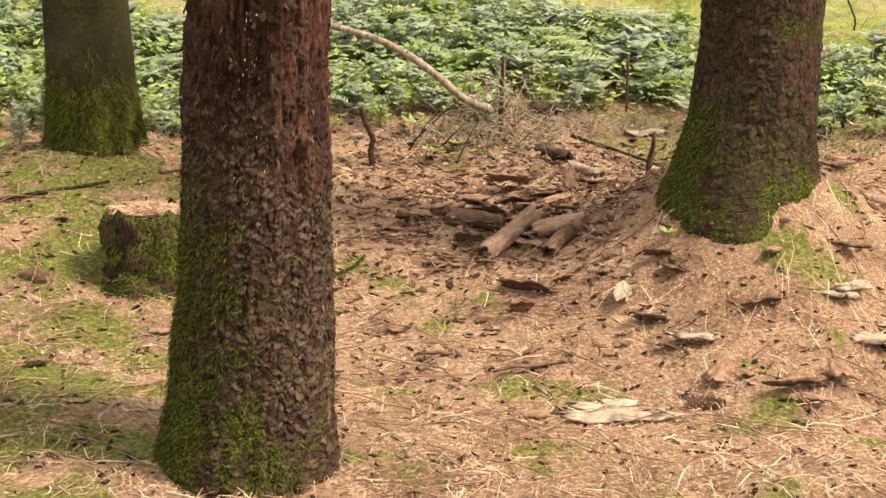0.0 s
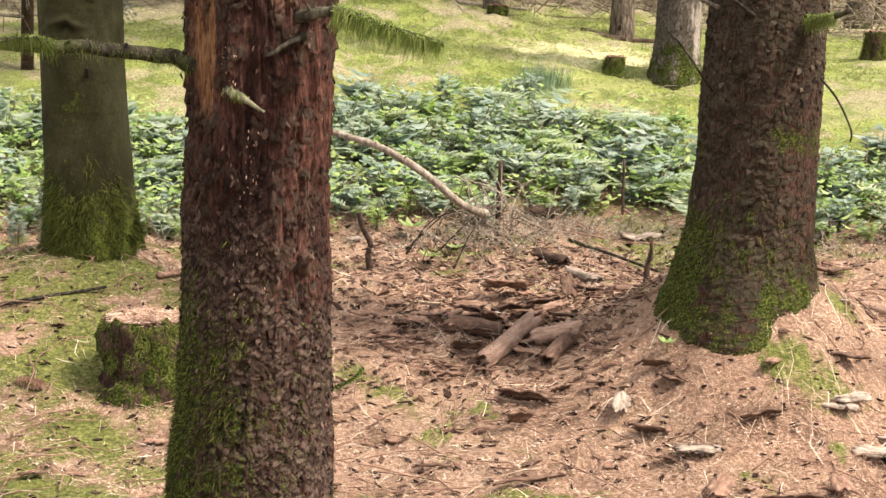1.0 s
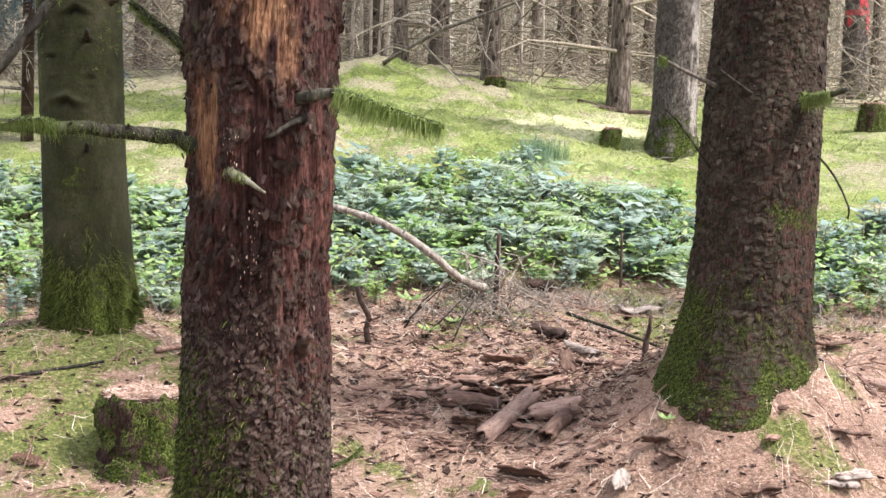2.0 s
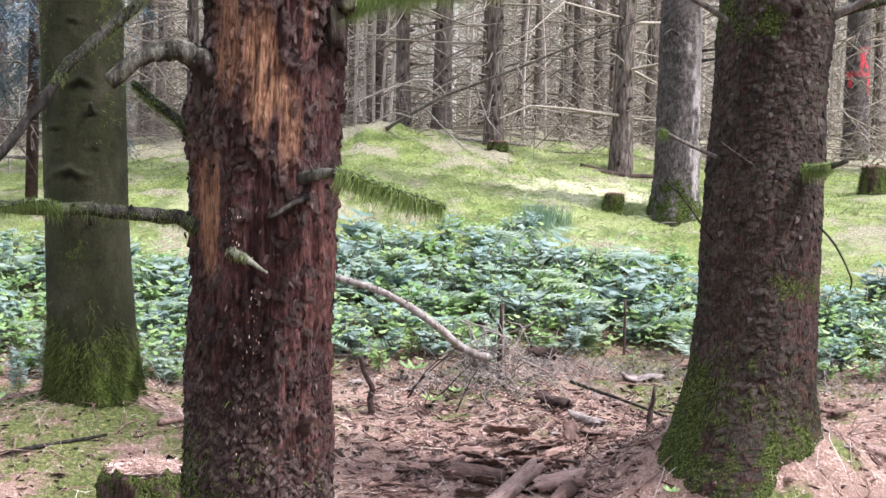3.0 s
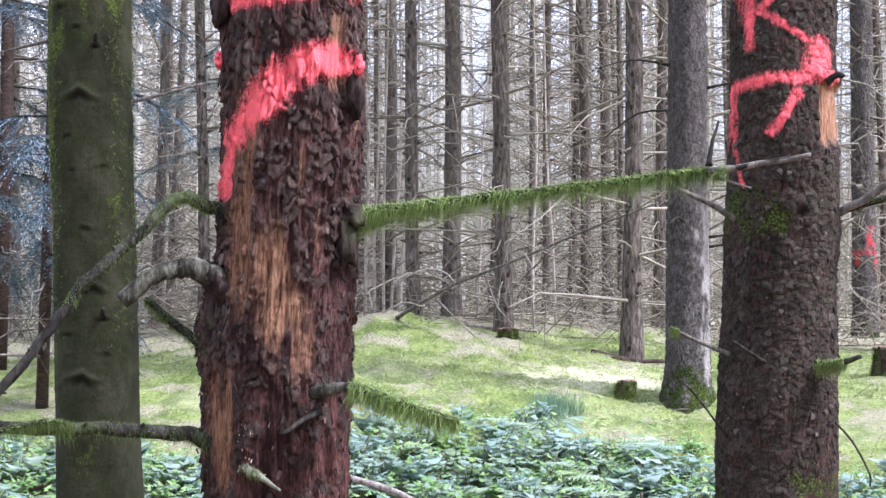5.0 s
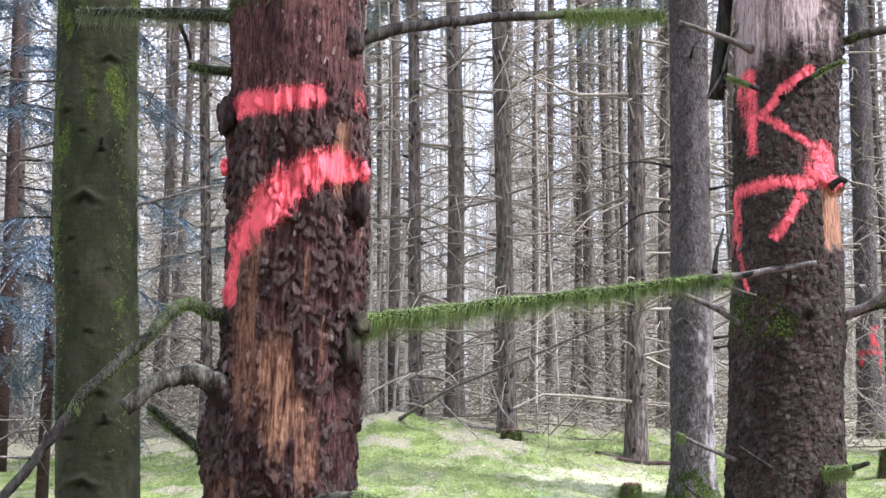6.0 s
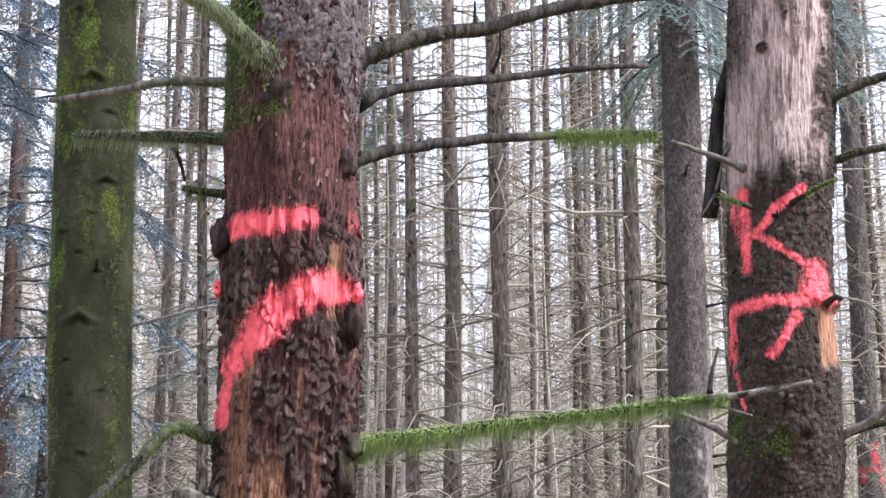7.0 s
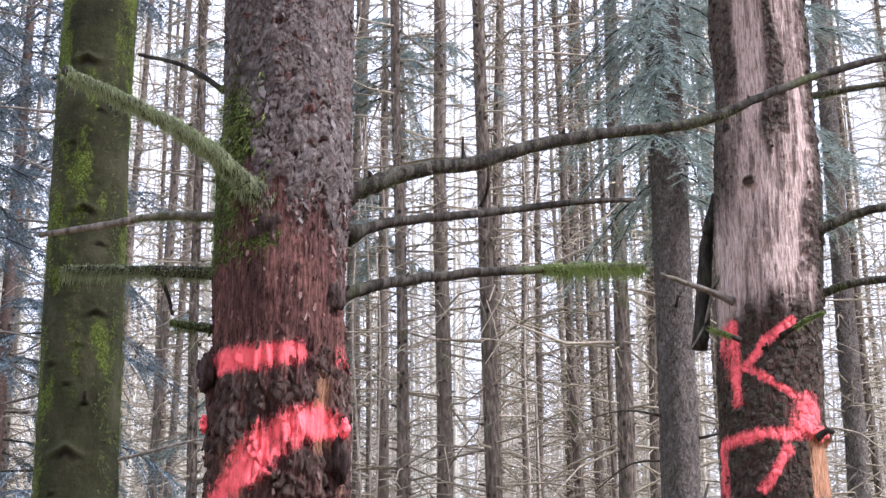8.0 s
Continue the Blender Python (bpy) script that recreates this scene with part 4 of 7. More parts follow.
rm = random.Random(11)
main_tree = thing("spruce_tree", (-0.458, 3.95, 0.0), "thick spruce with peeling red-brown bark and two red painted strokes", "tree", "large spruces")
trunk = part("trunk", plated_trunk(PROF_MAIN, -0.12, 3.75, 270, 30, 860, fields_main, flare_main), M_BARK, main_tree, "red-brown flaking bark with red paint strokes")
g = Geo()
g.tube([(-0.405, 3.95, 3.7), (-0.41, 3.97, 8), (-0.42, 4.0, 15)], [0.172, 0.13, 0.04], 16)
part("upper_trunk", g, M_FAR, main_tree)
part("loose_bark", flakes(PROF_MAIN, 0.0, 1.0, 2800, rm, 0.009, fields_main, 1.0), M_FLAKE, trunk, smooth=False, stuff=True)
part("loose_bark", flakes(PROF_MAIN, 0.85, 2.50, 3000, rm, 0.013, fields_main, 0.5, 0.2), M_FLAKE, trunk, smooth=False, stuff=True)
part("loose_bark", flakes(PROF_MAIN, 2.44, 2.86, 900, rm, 0.011, fields_main, 0.5, 0.5), M_FLAKE_RED, trunk, smooth=False, stuff=True)
part("loose_bark", flakes(PROF_MAIN, 2.78, 3.7, 800, rm, 0.011, fields_main, 0.8), M_FLAKE_G, trunk, smooth=False, stuff=True)
part("moss", moss_tufts(PROF_MAIN, -0.05, 1.05, 13000, rm, lambda u, f, z: (0.9 * step(1.0, 0.1, z) * (0.40 + 0.60 * step(0.4, -0.7, u))), 0.024), M_MOSS_DARK, trunk, "dark green moss on the bark", stuff=True)
part("moss", moss_tufts(PROF_MAIN, 2.68, 3.25, 2500, rm, lambda u, f, z: 0.9 * step(0.0, -0.7, u + 0.8 * max(0, z - 2.95)), 0.03), M_MOSS_NEAR, trunk, "bright green moss on the bark", stuff=True)
branch(main_tree, [(-0.56, 3.88, 1.33), (-0.62, 3.84, 1.36), (-0.7, 3.8, 1.37), (-0.81, 3.75, 1.38), (-0.93, 3.7, 1.38), (-1.07, 3.65, 1.39)], 0.021, 0.014, moss=(0.1, 1), length=0.022, dense=0.6)
branch(main_tree, [(-0.88, 3.72, 1.385), (-0.93, 3.66, 1.40), (-1.0, 3.6, 1.385), (-1.1, 3.55, 1.35)], 0.008, 0.005, moss=(0, 1), length=0.04, dense=0.8, name="twig")
branch(main_tree, [(-0.34, 3.82, 1.46), (-0.23, 3.75, 1.48), (-0.12, 3.65, 1.45), (0.02, 3.56, 1.41)], 0.017, 0.006, M_CRUST, moss=(0.33, 1), length=0.06, dense=1.3, moss_mat=M_MOSS_LONG, label="dead branch hung with moss")
branch(main_tree, [(-0.31, 3.8, 1.42), (-0.35, 3.76, 1.4), (-0.39, 3.72, 1.37)], 0.009, 0.004, M_BRANCH)
branch(main_tree, [(-0.49, 3.8, 1.285), (-0.455, 3.76, 1.275), (-0.43, 3.73, 1.262), (-0.39, 3.68, 1.245)], 0.015, 0.003, M_LICHEN, moss=(0.0, 0.5), length=0.01, dense=0.6, name="branch_stub")
branch(main_tree, [(-0.535, 3.87, 1.67), (-0.56, 3.84, 1.72), (-0.585, 3.82, 1.747)], 0.036, 0.031, M_KNOT, name="branch_stub", label="dark root of the broken branch")
branch(main_tree, [(-0.575, 3.83, 1.742), (-0.61, 3.81, 1.758), (-0.65, 3.8, 1.76), (-0.71, 3.78, 1.74), (-0.78, 3.76, 1.68)], 0.030, 0.019, M_CRUST, moss=(0.4, 1), length=0.009, dense=0.35, moss_mat=M_MOSS_PALE, name="broken_branch", label="thick broken branch bent downwards")
branch(main_tree, [(-0.55, 3.88, 1.89), (-0.6, 3.85, 1.92), (-0.66, 3.8, 1.93), (-0.74, 3.72, 1.83), (-0.84, 3.65, 1.72), (-0.92, 3.6, 1.59), (-1.03, 3.55, 1.44)], 0.0175, 0.011, M_BRANCH, moss=(0.08, 0.75), length=0.013, dense=0.9, crook=0.25)
branch(main_tree, [(-0.58, 3.86, 1.56), (-0.68, 3.9, 1.63), (-0.76, 3.95, 1.69)], 0.013, 0.008, moss=(0, 1), length=0.025, dense=0.8)
branch(main_tree, [(-0.27, 3.95, 1.88), (-0.21, 3.9, 1.9), (-0.04, 3.85, 1.92), (0.15, 3.8, 1.94), (0.35, 3.75, 1.96), (0.52, 3.7, 1.98), (0.64, 3.68, 1.99), (0.82, 3.65, 2.02)], 0.021, 0.005, moss=(0.09, 0.86), length=0.050, dense=2.2, moss_mat=M_MOSS_LONG, label="long dead branch wrapped in hanging moss")
branch(main_tree, [(0.60, 3.685, 1.984), (0.70, 3.67, 2.0), (0.83, 3.648, 2.022)], 0.010, 0.005, M_DULL, name="branch_tip", label="bare pale tip of the mossy branch")
branch(main_tree, [(0.6, 3.68, 2), (0.61, 3.7, 2.05), (0.63, 3.72, 2.11)], 0.007, 0.003, name="twig")
branch(main_tree, [(0.62, 3.68, 1.97), (0.7, 3.7, 1.95)], 0.004, 0.002, M_DULL, name="twig")
branch(main_tree, [(-0.3, 3.95, 2.61), (-0.24, 3.98, 2.64), (-0.12, 4.05, 2.69), (0.04, 4.15, 2.74), (0.32, 4.3, 2.8), (0.61, 4.5, 2.86)], 0.022, 0.010, moss=(0.78, 1), length=0.05, dense=1.2, label="dead branch with a mossy tip")
branch(main_tree, [(-0.24, 3.98, 2.8), (-0.11, 4.05, 2.86), (0.12, 4.2, 2.93), (0.37, 4.4, 3.03), (0.6, 4.55, 3.09)], 0.018, 0.007)
branch(main_tree, [(-0.25, 3.98, 2.91), (-0.17, 4, 2.95), (-0.08, 4.05, 3), (0.12, 4.15, 3.07), (0.36, 4.25, 3.17), (0.62, 4.35, 3.24), (0.8, 4.4, 3.29), (0.95, 4.45, 3.37), (1.19, 4.55, 3.5), (1.5, 4.65, 3.62)], 0.027, 0.011, moss=(0.05, 0.75), length=0.012, dense=0.25, label="longest dead branch, reaching past the next trunk")
branch(main_tree, [(0.12, 4.2, 2.95), (0.14, 4.18, 3), (0.14, 4.16, 3.06)], 0.006, 0.003, name="twig")
branch(main_tree, [(0.07, 4.12, 3.06), (0.07, 4.12, 3.13)], 0.006, 0.003, name="twig")
branch(main_tree, [(-0.56, 3.95, 2.84), (-0.74, 4, 2.86), (-0.9, 4.05, 2.85), (-1.08, 4.1, 2.84)], 0.013, 0.008, M_DULL, moss=(0, 0.45), length=0.02, dense=0.6)
branch(main_tree, [(-0.55, 3.92, 2.68), (-0.78, 4, 2.71), (-1.01, 4.1, 2.74)], 0.017, 0.010, moss=(0, 1), length=0.04, dense=0.7, moss_mat=M_MOSS_PALE, label="short dead branch with hanging moss")
branch(main_tree, [(-0.72, 4, 2.68), (-0.7, 4, 2.63), (-0.69, 4, 2.59)], 0.006, 0.004, name="twig")
branch(main_tree, [(-0.53, 3.92, 2.53), (-0.62, 3.92, 2.54), (-0.68, 3.92, 2.55)], 0.014, 0.008, moss=(0, 1), length=0.035, dense=0.9, name="branch_stub")
branch(main_tree, [(-0.44, 3.82, 2.84), (-0.52, 3.68, 2.89), (-0.58, 3.55, 2.91), (-0.68, 3.38, 2.92), (-0.8, 3.2, 2.93)], 0.026, 0.011, moss=(0.0, 1), length=0.022, dense=1.9, moss_mat=M_MOSS_PALE, label="thick dead branch covered with pale green moss")
branch(main_tree, [(-0.56, 3.95, 3.19), (-0.69, 4, 3.29), (-0.83, 4.05, 3.35)], 0.009, 0.005)
burl(main_tree, (-0.255, 3.87, 1.83), (0.030, 0.035, 0.060), M_KNOT, "torn dark branch collar", 3)
burl(main_tree, (-0.236, 3.87, 1.89), (0.026, 0.035, 0.030), M_KNOT, "dark swelling under the mossy branch", 5)
burl(main_tree, (-0.238, 3.86, 2.19), (0.020, 0.026, 0.052), M_KNOT, "dark burl beside the paint", 7)
burl(main_tree, (-0.226, 3.84, 2.262), (0.012, 0.014, 0.022), M_PAINTED, "burl tip sprayed red", 8)
burl(main_tree, (-0.565, 3.88, 1.66), (0.035, 0.04, 0.075), M_KNOT, "swollen dark bark under the broken branch", 9)
burl(main_tree, (-0.565, 3.88, 1.29), (0.020, 0.03, 0.055), M_KNOT, "torn bark under the dead branch", 11)
burl(main_tree, (-0.575, 3.88, 2.41), (0.022, 0.03, 0.045), M_KNOT, "dark burl on the trunk's side", 13)
burl(main_tree, (-0.262, 3.87, 2.60), (0.026, 0.03, 0.045), M_KNOT, "swollen collar of a dead branch", 15)
burl(main_tree, (-0.425, 3.80, 2.765), (0.042, 0.035, 0.060), M_KNOT, "dark mossy knob under the upper branch", 19)
burl(main_tree, (-0.575, 3.87, 2.28), (0.010, 0.012, 0.022), M_PAINTED, "small knob sprayed red", 17)
branch(main_tree, [(-0.31, 3.84, 0.85), (-0.30, 3.79, 0.88), (-0.285, 3.765, 0.90)], 0.022, 0.006, M_CHIP_DARK, name="branch_stub", label="dark broken knot")

rs = random.Random(14)
resin = Geo()
for u0, z_lo, z_hi, n in ((-0.28, 1.27, 1.42, 16), (0.0, 1.02, 1.20, 22), (-0.12, 0.80, 1.05, 14), (0.18, 0.72, 1.1, 10)):
    for _ in range(n):
        u, z = u0 + rs.gauss(0, 0.06), rs.uniform(z_lo, z_hi)
        cx, cy, r = profile_at(PROF_MAIN, z)
        p = Vector((cx + u * r, cy - r * math.sqrt(max(0.0, 1 - u * u)) - 0.004, z))
        l, w = rs.uniform(0.001, 0.005), rs.uniform(0.0008, 0.0016)
        resin.tube([p + Vector((0, 0.002, l)), p, p + Vector((0, 0.002, -l))], [w * 0.3, w, w * 0.5], 5)
part("resin", resin, M_LITTER, main_tree, "dried white resin drops", stuff=True)

# The dead spruce with the painted letter
PROF_R = [(0.2, 1.06, 5.3, 0.36), (0.47, 1.062, 5.3, 0.30), (0.54, 1.063, 5.3, 0.265), (0.64, 1.071, 5.3, 0.238), (0.83, 1.090, 5.3, 0.21), (1.03, 1.098, 5.3, 0.195), (1.49, 1.111, 5.3, 0.191), (2.0, 1.130, 5.3, 0.186),
          (2.26, 1.138, 5.3, 0.183), (2.6, 1.138, 5.3, 0.177), (2.79, 1.147, 5.3, 0.176), (2.99, 1.156, 5.3, 0.183), (3.4, 1.180, 5.3, 0.184), (3.7, 1.184, 5.3, 0.171), (4.2, 1.180, 5.3, 0.170), (12, 1.2, 5.3, 0.08)]
K_STEM = [(0.998, 2.86), (1.003, 2.58)]
K_ARM = [(1.188, 2.855), (1.10, 2.79), (1.031, 2.705)]
K_LEG = [(1.031, 2.70), (1.12, 2.64), (1.206, 2.584)]
K_BLOT = [(1.22, 2.57), (1.205, 2.50)]
K_BAR = [(0.93, 2.449), (1.08, 2.468), (1.262, 2.478)]
K_TAIL = [(1.145, 2.42), (1.065, 2.29)]
K_DRIP = [(0.960, 2.45), (0.962, 2.25), (0.978, 2.12)]


def fields_right(phi, z, x):
    s, u, f = phi * 0.19, np.sin(phi), np.cos(phi)
    n1, n2, n3 = soft(s * 9, z * 2.2, 31), soft(s * 30, z * 5, 32), soft(s * 40, z * 36, 33)
    fine = soft(s * 60, z * 5, 34)
    seen = ease(-0.3, 0.0, f)
    wood = ease(2.88, 3.0, z + 0.06 * n2 - 0.06 * u) * ease(0.80, 0.62, u + 0.12 * n1 + 0.05 * n3)
    wood = wood * (1 - 0.95 * ease(0.38, 0.16, np.abs(u - 0.05 + 0.25 * n1 + 0.2 * n2)) * ease(3.45, 3.58, z + 0.10 * n2 + 0.05 * n3))
    wood = wood * (1 - 0.9 * ease(-0.66, -0.84, u + 0.12 * n2) * ease(3.15, 3.4, z))
    wood = wood * (1 - 0.95 * ease(0.45, 0.55, u + 0.20 * n2 + 0.1 * n3) * ease(3.0, 3.08, z) * ease(3.42, 3.28, z + 0.05 * n2))
    wood = wood * (1 - ease(0.028, 0.014, np.hypot(x - 1.08, z - 3.36)))
    wood = wood * (0.45 + 0.55 * ease(-0.5, -0.2, fine))
    split = ease(0.46, 0.52, u + 0.03 * n2) * ease(2.24, 2.29, z + 0.03 * n2 + 0.02 * fine) * ease(2.475, 2.455, z + 0.012 * n3)
    wood = np.maximum(wood, split) * seen
    px, pz = x + 0.007 * n2, z + 0.007 * n3
    paint = 0.0
    for line, wide in ((K_STEM, 0.017), (K_ARM, 0.016), (K_LEG, 0.014), (K_BLOT, 0.044), (K_BAR, 0.023), (K_TAIL, 0.018), (K_DRIP, 0.006)):
        paint = np.maximum(paint, stroke(px, pz, line, wide) * (0.72 if line is K_DRIP else 1.0))
    paint = paint * (0.80 + 0.35 * n3 + 0.15 * n2) * seen * (1 - 0.55 * split * ease(2.43, 2.40, z))
    wx, wz = s + 0.006 * n3 + 0.003 * fine, z + 0.007 * soft(s * 55, z * 24, 35)
    wx, wz = wx + 0.012 * soft(s * 24, z * 20, 38), wz + 0.012 * soft(s * 22, z * 26, 39)
    rim, which, ox, oy = mosaic(wx / 0.030, wz / 0.022, 41)
    rim2, which2, ox2, oy2 = mosaic(wx / 0.048, wz / 0.060, 51)
    share = 0.93 - 0.40 * ease(0.15, 0.5, u + 0.4 * n1) * ease(1.45, 1.15, z) * ease(0.66, 0.8, z) - 0.25 * ease(0.2, 0.6, n1)
    plate = ease(-0.05, 0.05, share - which) * ease(0.03, 0.24, rim + 0.10 * n3) * (1 - wood)
    height = plate * (0.0016 + 0.0020 * (which - 0.5) - 0.0042 * oy) + 0.0028 * n3 * (1 - wood) + 0.0035 * ease(0.0, 0.15, rim2) * (1 - wood) + 0.003 * (which2 - 0.5)
    height = height + 0.003 * fine * (1 - plate) + 0.009 * soft(s * 7, z * 4, 36) * (1 - 0.6 * wood)
    height = height - (0.010 - 0.003 * np.abs(soft(s * 90, z * 7, 37))) * wood
    knot = np.exp(-((s - 0.02) / 0.035) ** 2 - ((z - 2.03) / 0.04) ** 2)
    height = height + 0.028 * knot - 0.03 * np.exp(-((s - 0.02) / 0.016) ** 2 - ((z - 2.02) / 0.018) ** 2)
    height = height + 0.014 * ease(2.452, 2.466, z + 0.02 * n3) * ease(2.54, 2.47, z) * ease(0.25, 0.45, u + 0.1 * n2) * seen
    moss = 0.66 * ease(0.95, 0.55, z + 0.22 * n1 + 0.08 * n2) + 0.30 * ease(0.7, 1.0, np.abs(u)) * ease(1.7, 0.9, z)
    moss = np.maximum(moss, 0.62 * ease(0.16, 0.02, np.abs(z - 2.02)) * ease(0.25, -0.3, u))
    moss = np.maximum(moss, 0.45 * ease(0.1, 0.02, np.abs(z - 1.12)) * ease(-0.2, 0.3, u))
    red = np.where(z > 2.85, 0.0, np.clip(0.35 + 0.5 * ease(0.0, 0.4, n1 + 0.3 * u) * ease(1.5, 1.0, z) + split, 0, 1))
    stain = 0.75 * np.clip(0.15 + 1.5 * n1, 0, 1) * ease(2.4, 1.8, z) + 0.6 * knot
    return {"wood": wood, "moss": moss * (1 - wood), "paint": paint, "red": red, "stain": np.clip(stain, 0, 1) * (1 - wood), "plate": plate, "tone": 0.2 + 0.8 * which,
            "grey": np.clip(0.45 + 0.5 * n1 + 0.4 * (which2 - 0.5), 0, 1), "height": height}


def flare_right(phi, z):
    k = ease(0.85, 0.40, z)
    return k * (0.024 * np.maximum(0, np.cos(4 * phi + 0.3)) + 0.024 * np.maximum(0, np.cos(3 * phi + 1.0)))


rr_ = random.Random(12)
right_tree = thing("spruce_tree", (1.06, 5.3, 0.40), "dead spruce with scaly bark, barkless top and red painted K", "tree", "large spruces")
trunk = part("trunk", plated_trunk(PROF_R, 0.25, 4.45, 210, 24, 760, fields_right, flare_right), M_BARK_R, right_tree, "scaly bark below, bare pale wood above, red painted K")
g = Geo()
g.tube([(1.18, 5.3, 4.4), (1.19, 5.3, 8), (1.2, 5.3, 14)], [0.172, 0.13, 0.05], 16)
part("upper_trunk", g, M_FAR, right_tree)
part("loose_bark", flakes(PROF_R, 0.7, 4.3, 3000, rr_, 0.0085, fields_right, 1.9), M_FLAKE_R, trunk, smooth=False, stuff=True)
part("moss", moss_tufts(PROF_R, 0.35, 1.05, 9500, rr_, lambda u, f, z: 0.95 * step(0.98, 0.55, z), 0.034), M_MOSS_DARK, trunk, "green moss skirt round the foot", stuff=True)
branch(right_tree, [(1.24, 5.2, 3.14), (1.35, 5.2, 3.21), (1.47, 5.2, 3.26), (1.67, 5.2, 3.31)], 0.024, 0.014, moss=(0.2, 1), length=0.012, dense=0.4)
branch(right_tree, [(1.27, 5.27, 2.96), (1.41, 5.2, 3), (1.63, 5.15, 3.02)], 0.018, 0.012, moss=(0.2, 1), length=0.015, dense=0.5)
branch(right_tree, [(1.01, 5.2, 2.94), (0.88, 5.15, 2.98), (0.75, 5.1, 3.01)], 0.013, 0.007, M_DULL)
branch(right_tree, [(1.01, 5.13, 2.79), (0.88, 5, 2.8)], 0.009, 0.006, moss=(0.3, 1), length=0.012, dense=1, name="twig")
branch(right_tree, [(1.15, 5.12, 2.80), (1.2, 5, 2.82), (1.26, 4.95, 2.84)], 0.010, 0.006, moss=(0.3, 1), length=0.012, dense=1, name="twig")
branch(right_tree, [(1.27, 5.25, 2.02), (1.38, 5.2, 2.07), (1.46, 5.15, 2.13), (1.54, 5.1, 2.19)], 0.015, 0.010, M_DULL)
branch(right_tree, [(1.30, 5.25, 2.03), (1.47, 5.2, 2.08), (1.61, 5.2, 2.09)], 0.013, 0.009, moss=(0.2, 1), length=0.012, dense=0.7)
branch(right_tree, [(0.99, 5.25, 1.99), (0.86, 5.2, 2.06), (0.75, 5.15, 2.1)], 0.013, 0.007, M_DULL)
branch(right_tree, [(0.94, 5.22, 1.55), (0.81, 5.15, 1.6), (0.72, 5.1, 1.64)], 0.008, 0.005, M_DULL, moss=(0.85, 1), length=0.03, dense=1.5)
branch(right_tree, [(1.03, 5.12, 1.53), (0.95, 5.03, 1.57), (0.9, 5, 1.6)], 0.006, 0.004, name="twig")
branch(right_tree, [(1.2, 5.13, 1.52), (1.26, 5.05, 1.53), (1.31, 5, 1.55)], 0.016, 0.007, moss=(0.0, 0.6), length=0.038, dense=2.0, name="branch_stub", label="branch stub with a bright moss tuft")
branch(right_tree, [(0.92, 5.2, 1.28), (0.8, 5.1, 1.42), (0.74, 5.05, 1.47)], 0.004, 0.0025, name="twig")
branch(right_tree, [(1.30, 5.25, 3.71), (1.5, 5.3, 3.77), (1.76, 5.35, 3.83)], 0.014, 0.010, moss=(0, 1), length=0.012, dense=0.5)
branch(right_tree, [(1.26, 5.2, 1.35), (1.32, 5.15, 1.27), (1.36, 5.1, 1.17), (1.36, 5.1, 1.13)], 0.004, 0.003, name="twig")
branch(right_tree, [(1, 5.3, 3.08), (0.96, 5.3, 3), (0.92, 5.3, 2.87), (0.83, 5.25, 2.74)], 0.008, 0.003, M_DULL, name="twig")
branch(right_tree, [(1.02, 5.42, 3.4), (0.98, 5.45, 3.25), (0.96, 5.45, 3.08), (0.93, 5.45, 2.83)], 0.02, 0.03, name="bark_strip", label="loose dark strip of bark")
branch(right_tree, [(1.25, 5.15, 2.46), (1.28, 5.13, 2.48), (1.30, 5.12, 2.47)], 0.014, 0.008, name="branch_stub")

# The smooth green-grey trunk
PROF_L = [(0.3, -1.375, 6.3, 0.25), (0.51, -1.378, 6.3, 0.212), (0.6, -1.385, 6.3, 0.198), (0.81, -1.401, 6.3, 0.178), (1.0, -1.41, 6.3, 0.173), (1.3, -1.425, 6.3, 0.167), (1.9, -1.446, 6.3, 0.166), (2.6, -1.479, 6.3, 0.167), (3.26, -1.495, 6.3, 0.164),
          (4.09, -1.512, 6.3, 0.160), (4.7, -1.51, 6.3, 0.158), (12, -1.55, 6.3, 0.08)]
BROWS = [(1.82, 0.12, 1.5), (1.47, -0.12, 1.7), (2.60, -0.05, 1.7), (3.17, 0.5, 1.2), (3.62, 0.15, 1.5), (4.3, 0.0, 1.6)]
SCARS = BROWS + [(z, u, k) for z, u, k in ((2.05, 0.0, 0.8), (1.69, 0.38, 0.8), (1.63, -0.52, 0.8), (1.54, -0.45, 0.5), (1.55, 0.42, 0.6), (1.25, 0.3, 0.5), (2.3, 0.45, 0.7), (2.42, -0.4, 0.7), (2.28, -0.3, 0.5),
                                            (2.78, 0.35, 0.6), (2.86, -0.1, 0.7), (2.95, -0.55, 0.9), (3.02, 0.15, 0.6), (3.30, -0.5, 0.9), (3.28, 0.0, 0.5), (3.46, 0.55, 0.9), (3.9, -0.3, 0.9), (4.05, 0.4, 0.8))]


def scar(u, f, z):
    """Ridge and dark hollow of the brow-shaped branch scars."""
    ridge = hollow = 0.0
    if f > 0:
        for sz, su, k in SCARS:
            dx, dz = (u - su) * 0.165 / k, (z - sz) / k
            if abs(dx) < 0.07 and abs(dz) < 0.07:
                brow = dz + (0.75 if k > 1 else 0.25) * abs(dx) - (7 if k > 1 else 0) * dx * dx + 0.003 * math.sin(60 * dx + 9 * sz)
                ridge = max(ridge, k * math.exp(-((brow / 0.007) ** 2)) * step(0.065, 0.01, abs(dx)))
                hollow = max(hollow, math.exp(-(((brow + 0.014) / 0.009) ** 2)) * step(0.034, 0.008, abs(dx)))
    return ridge, hollow


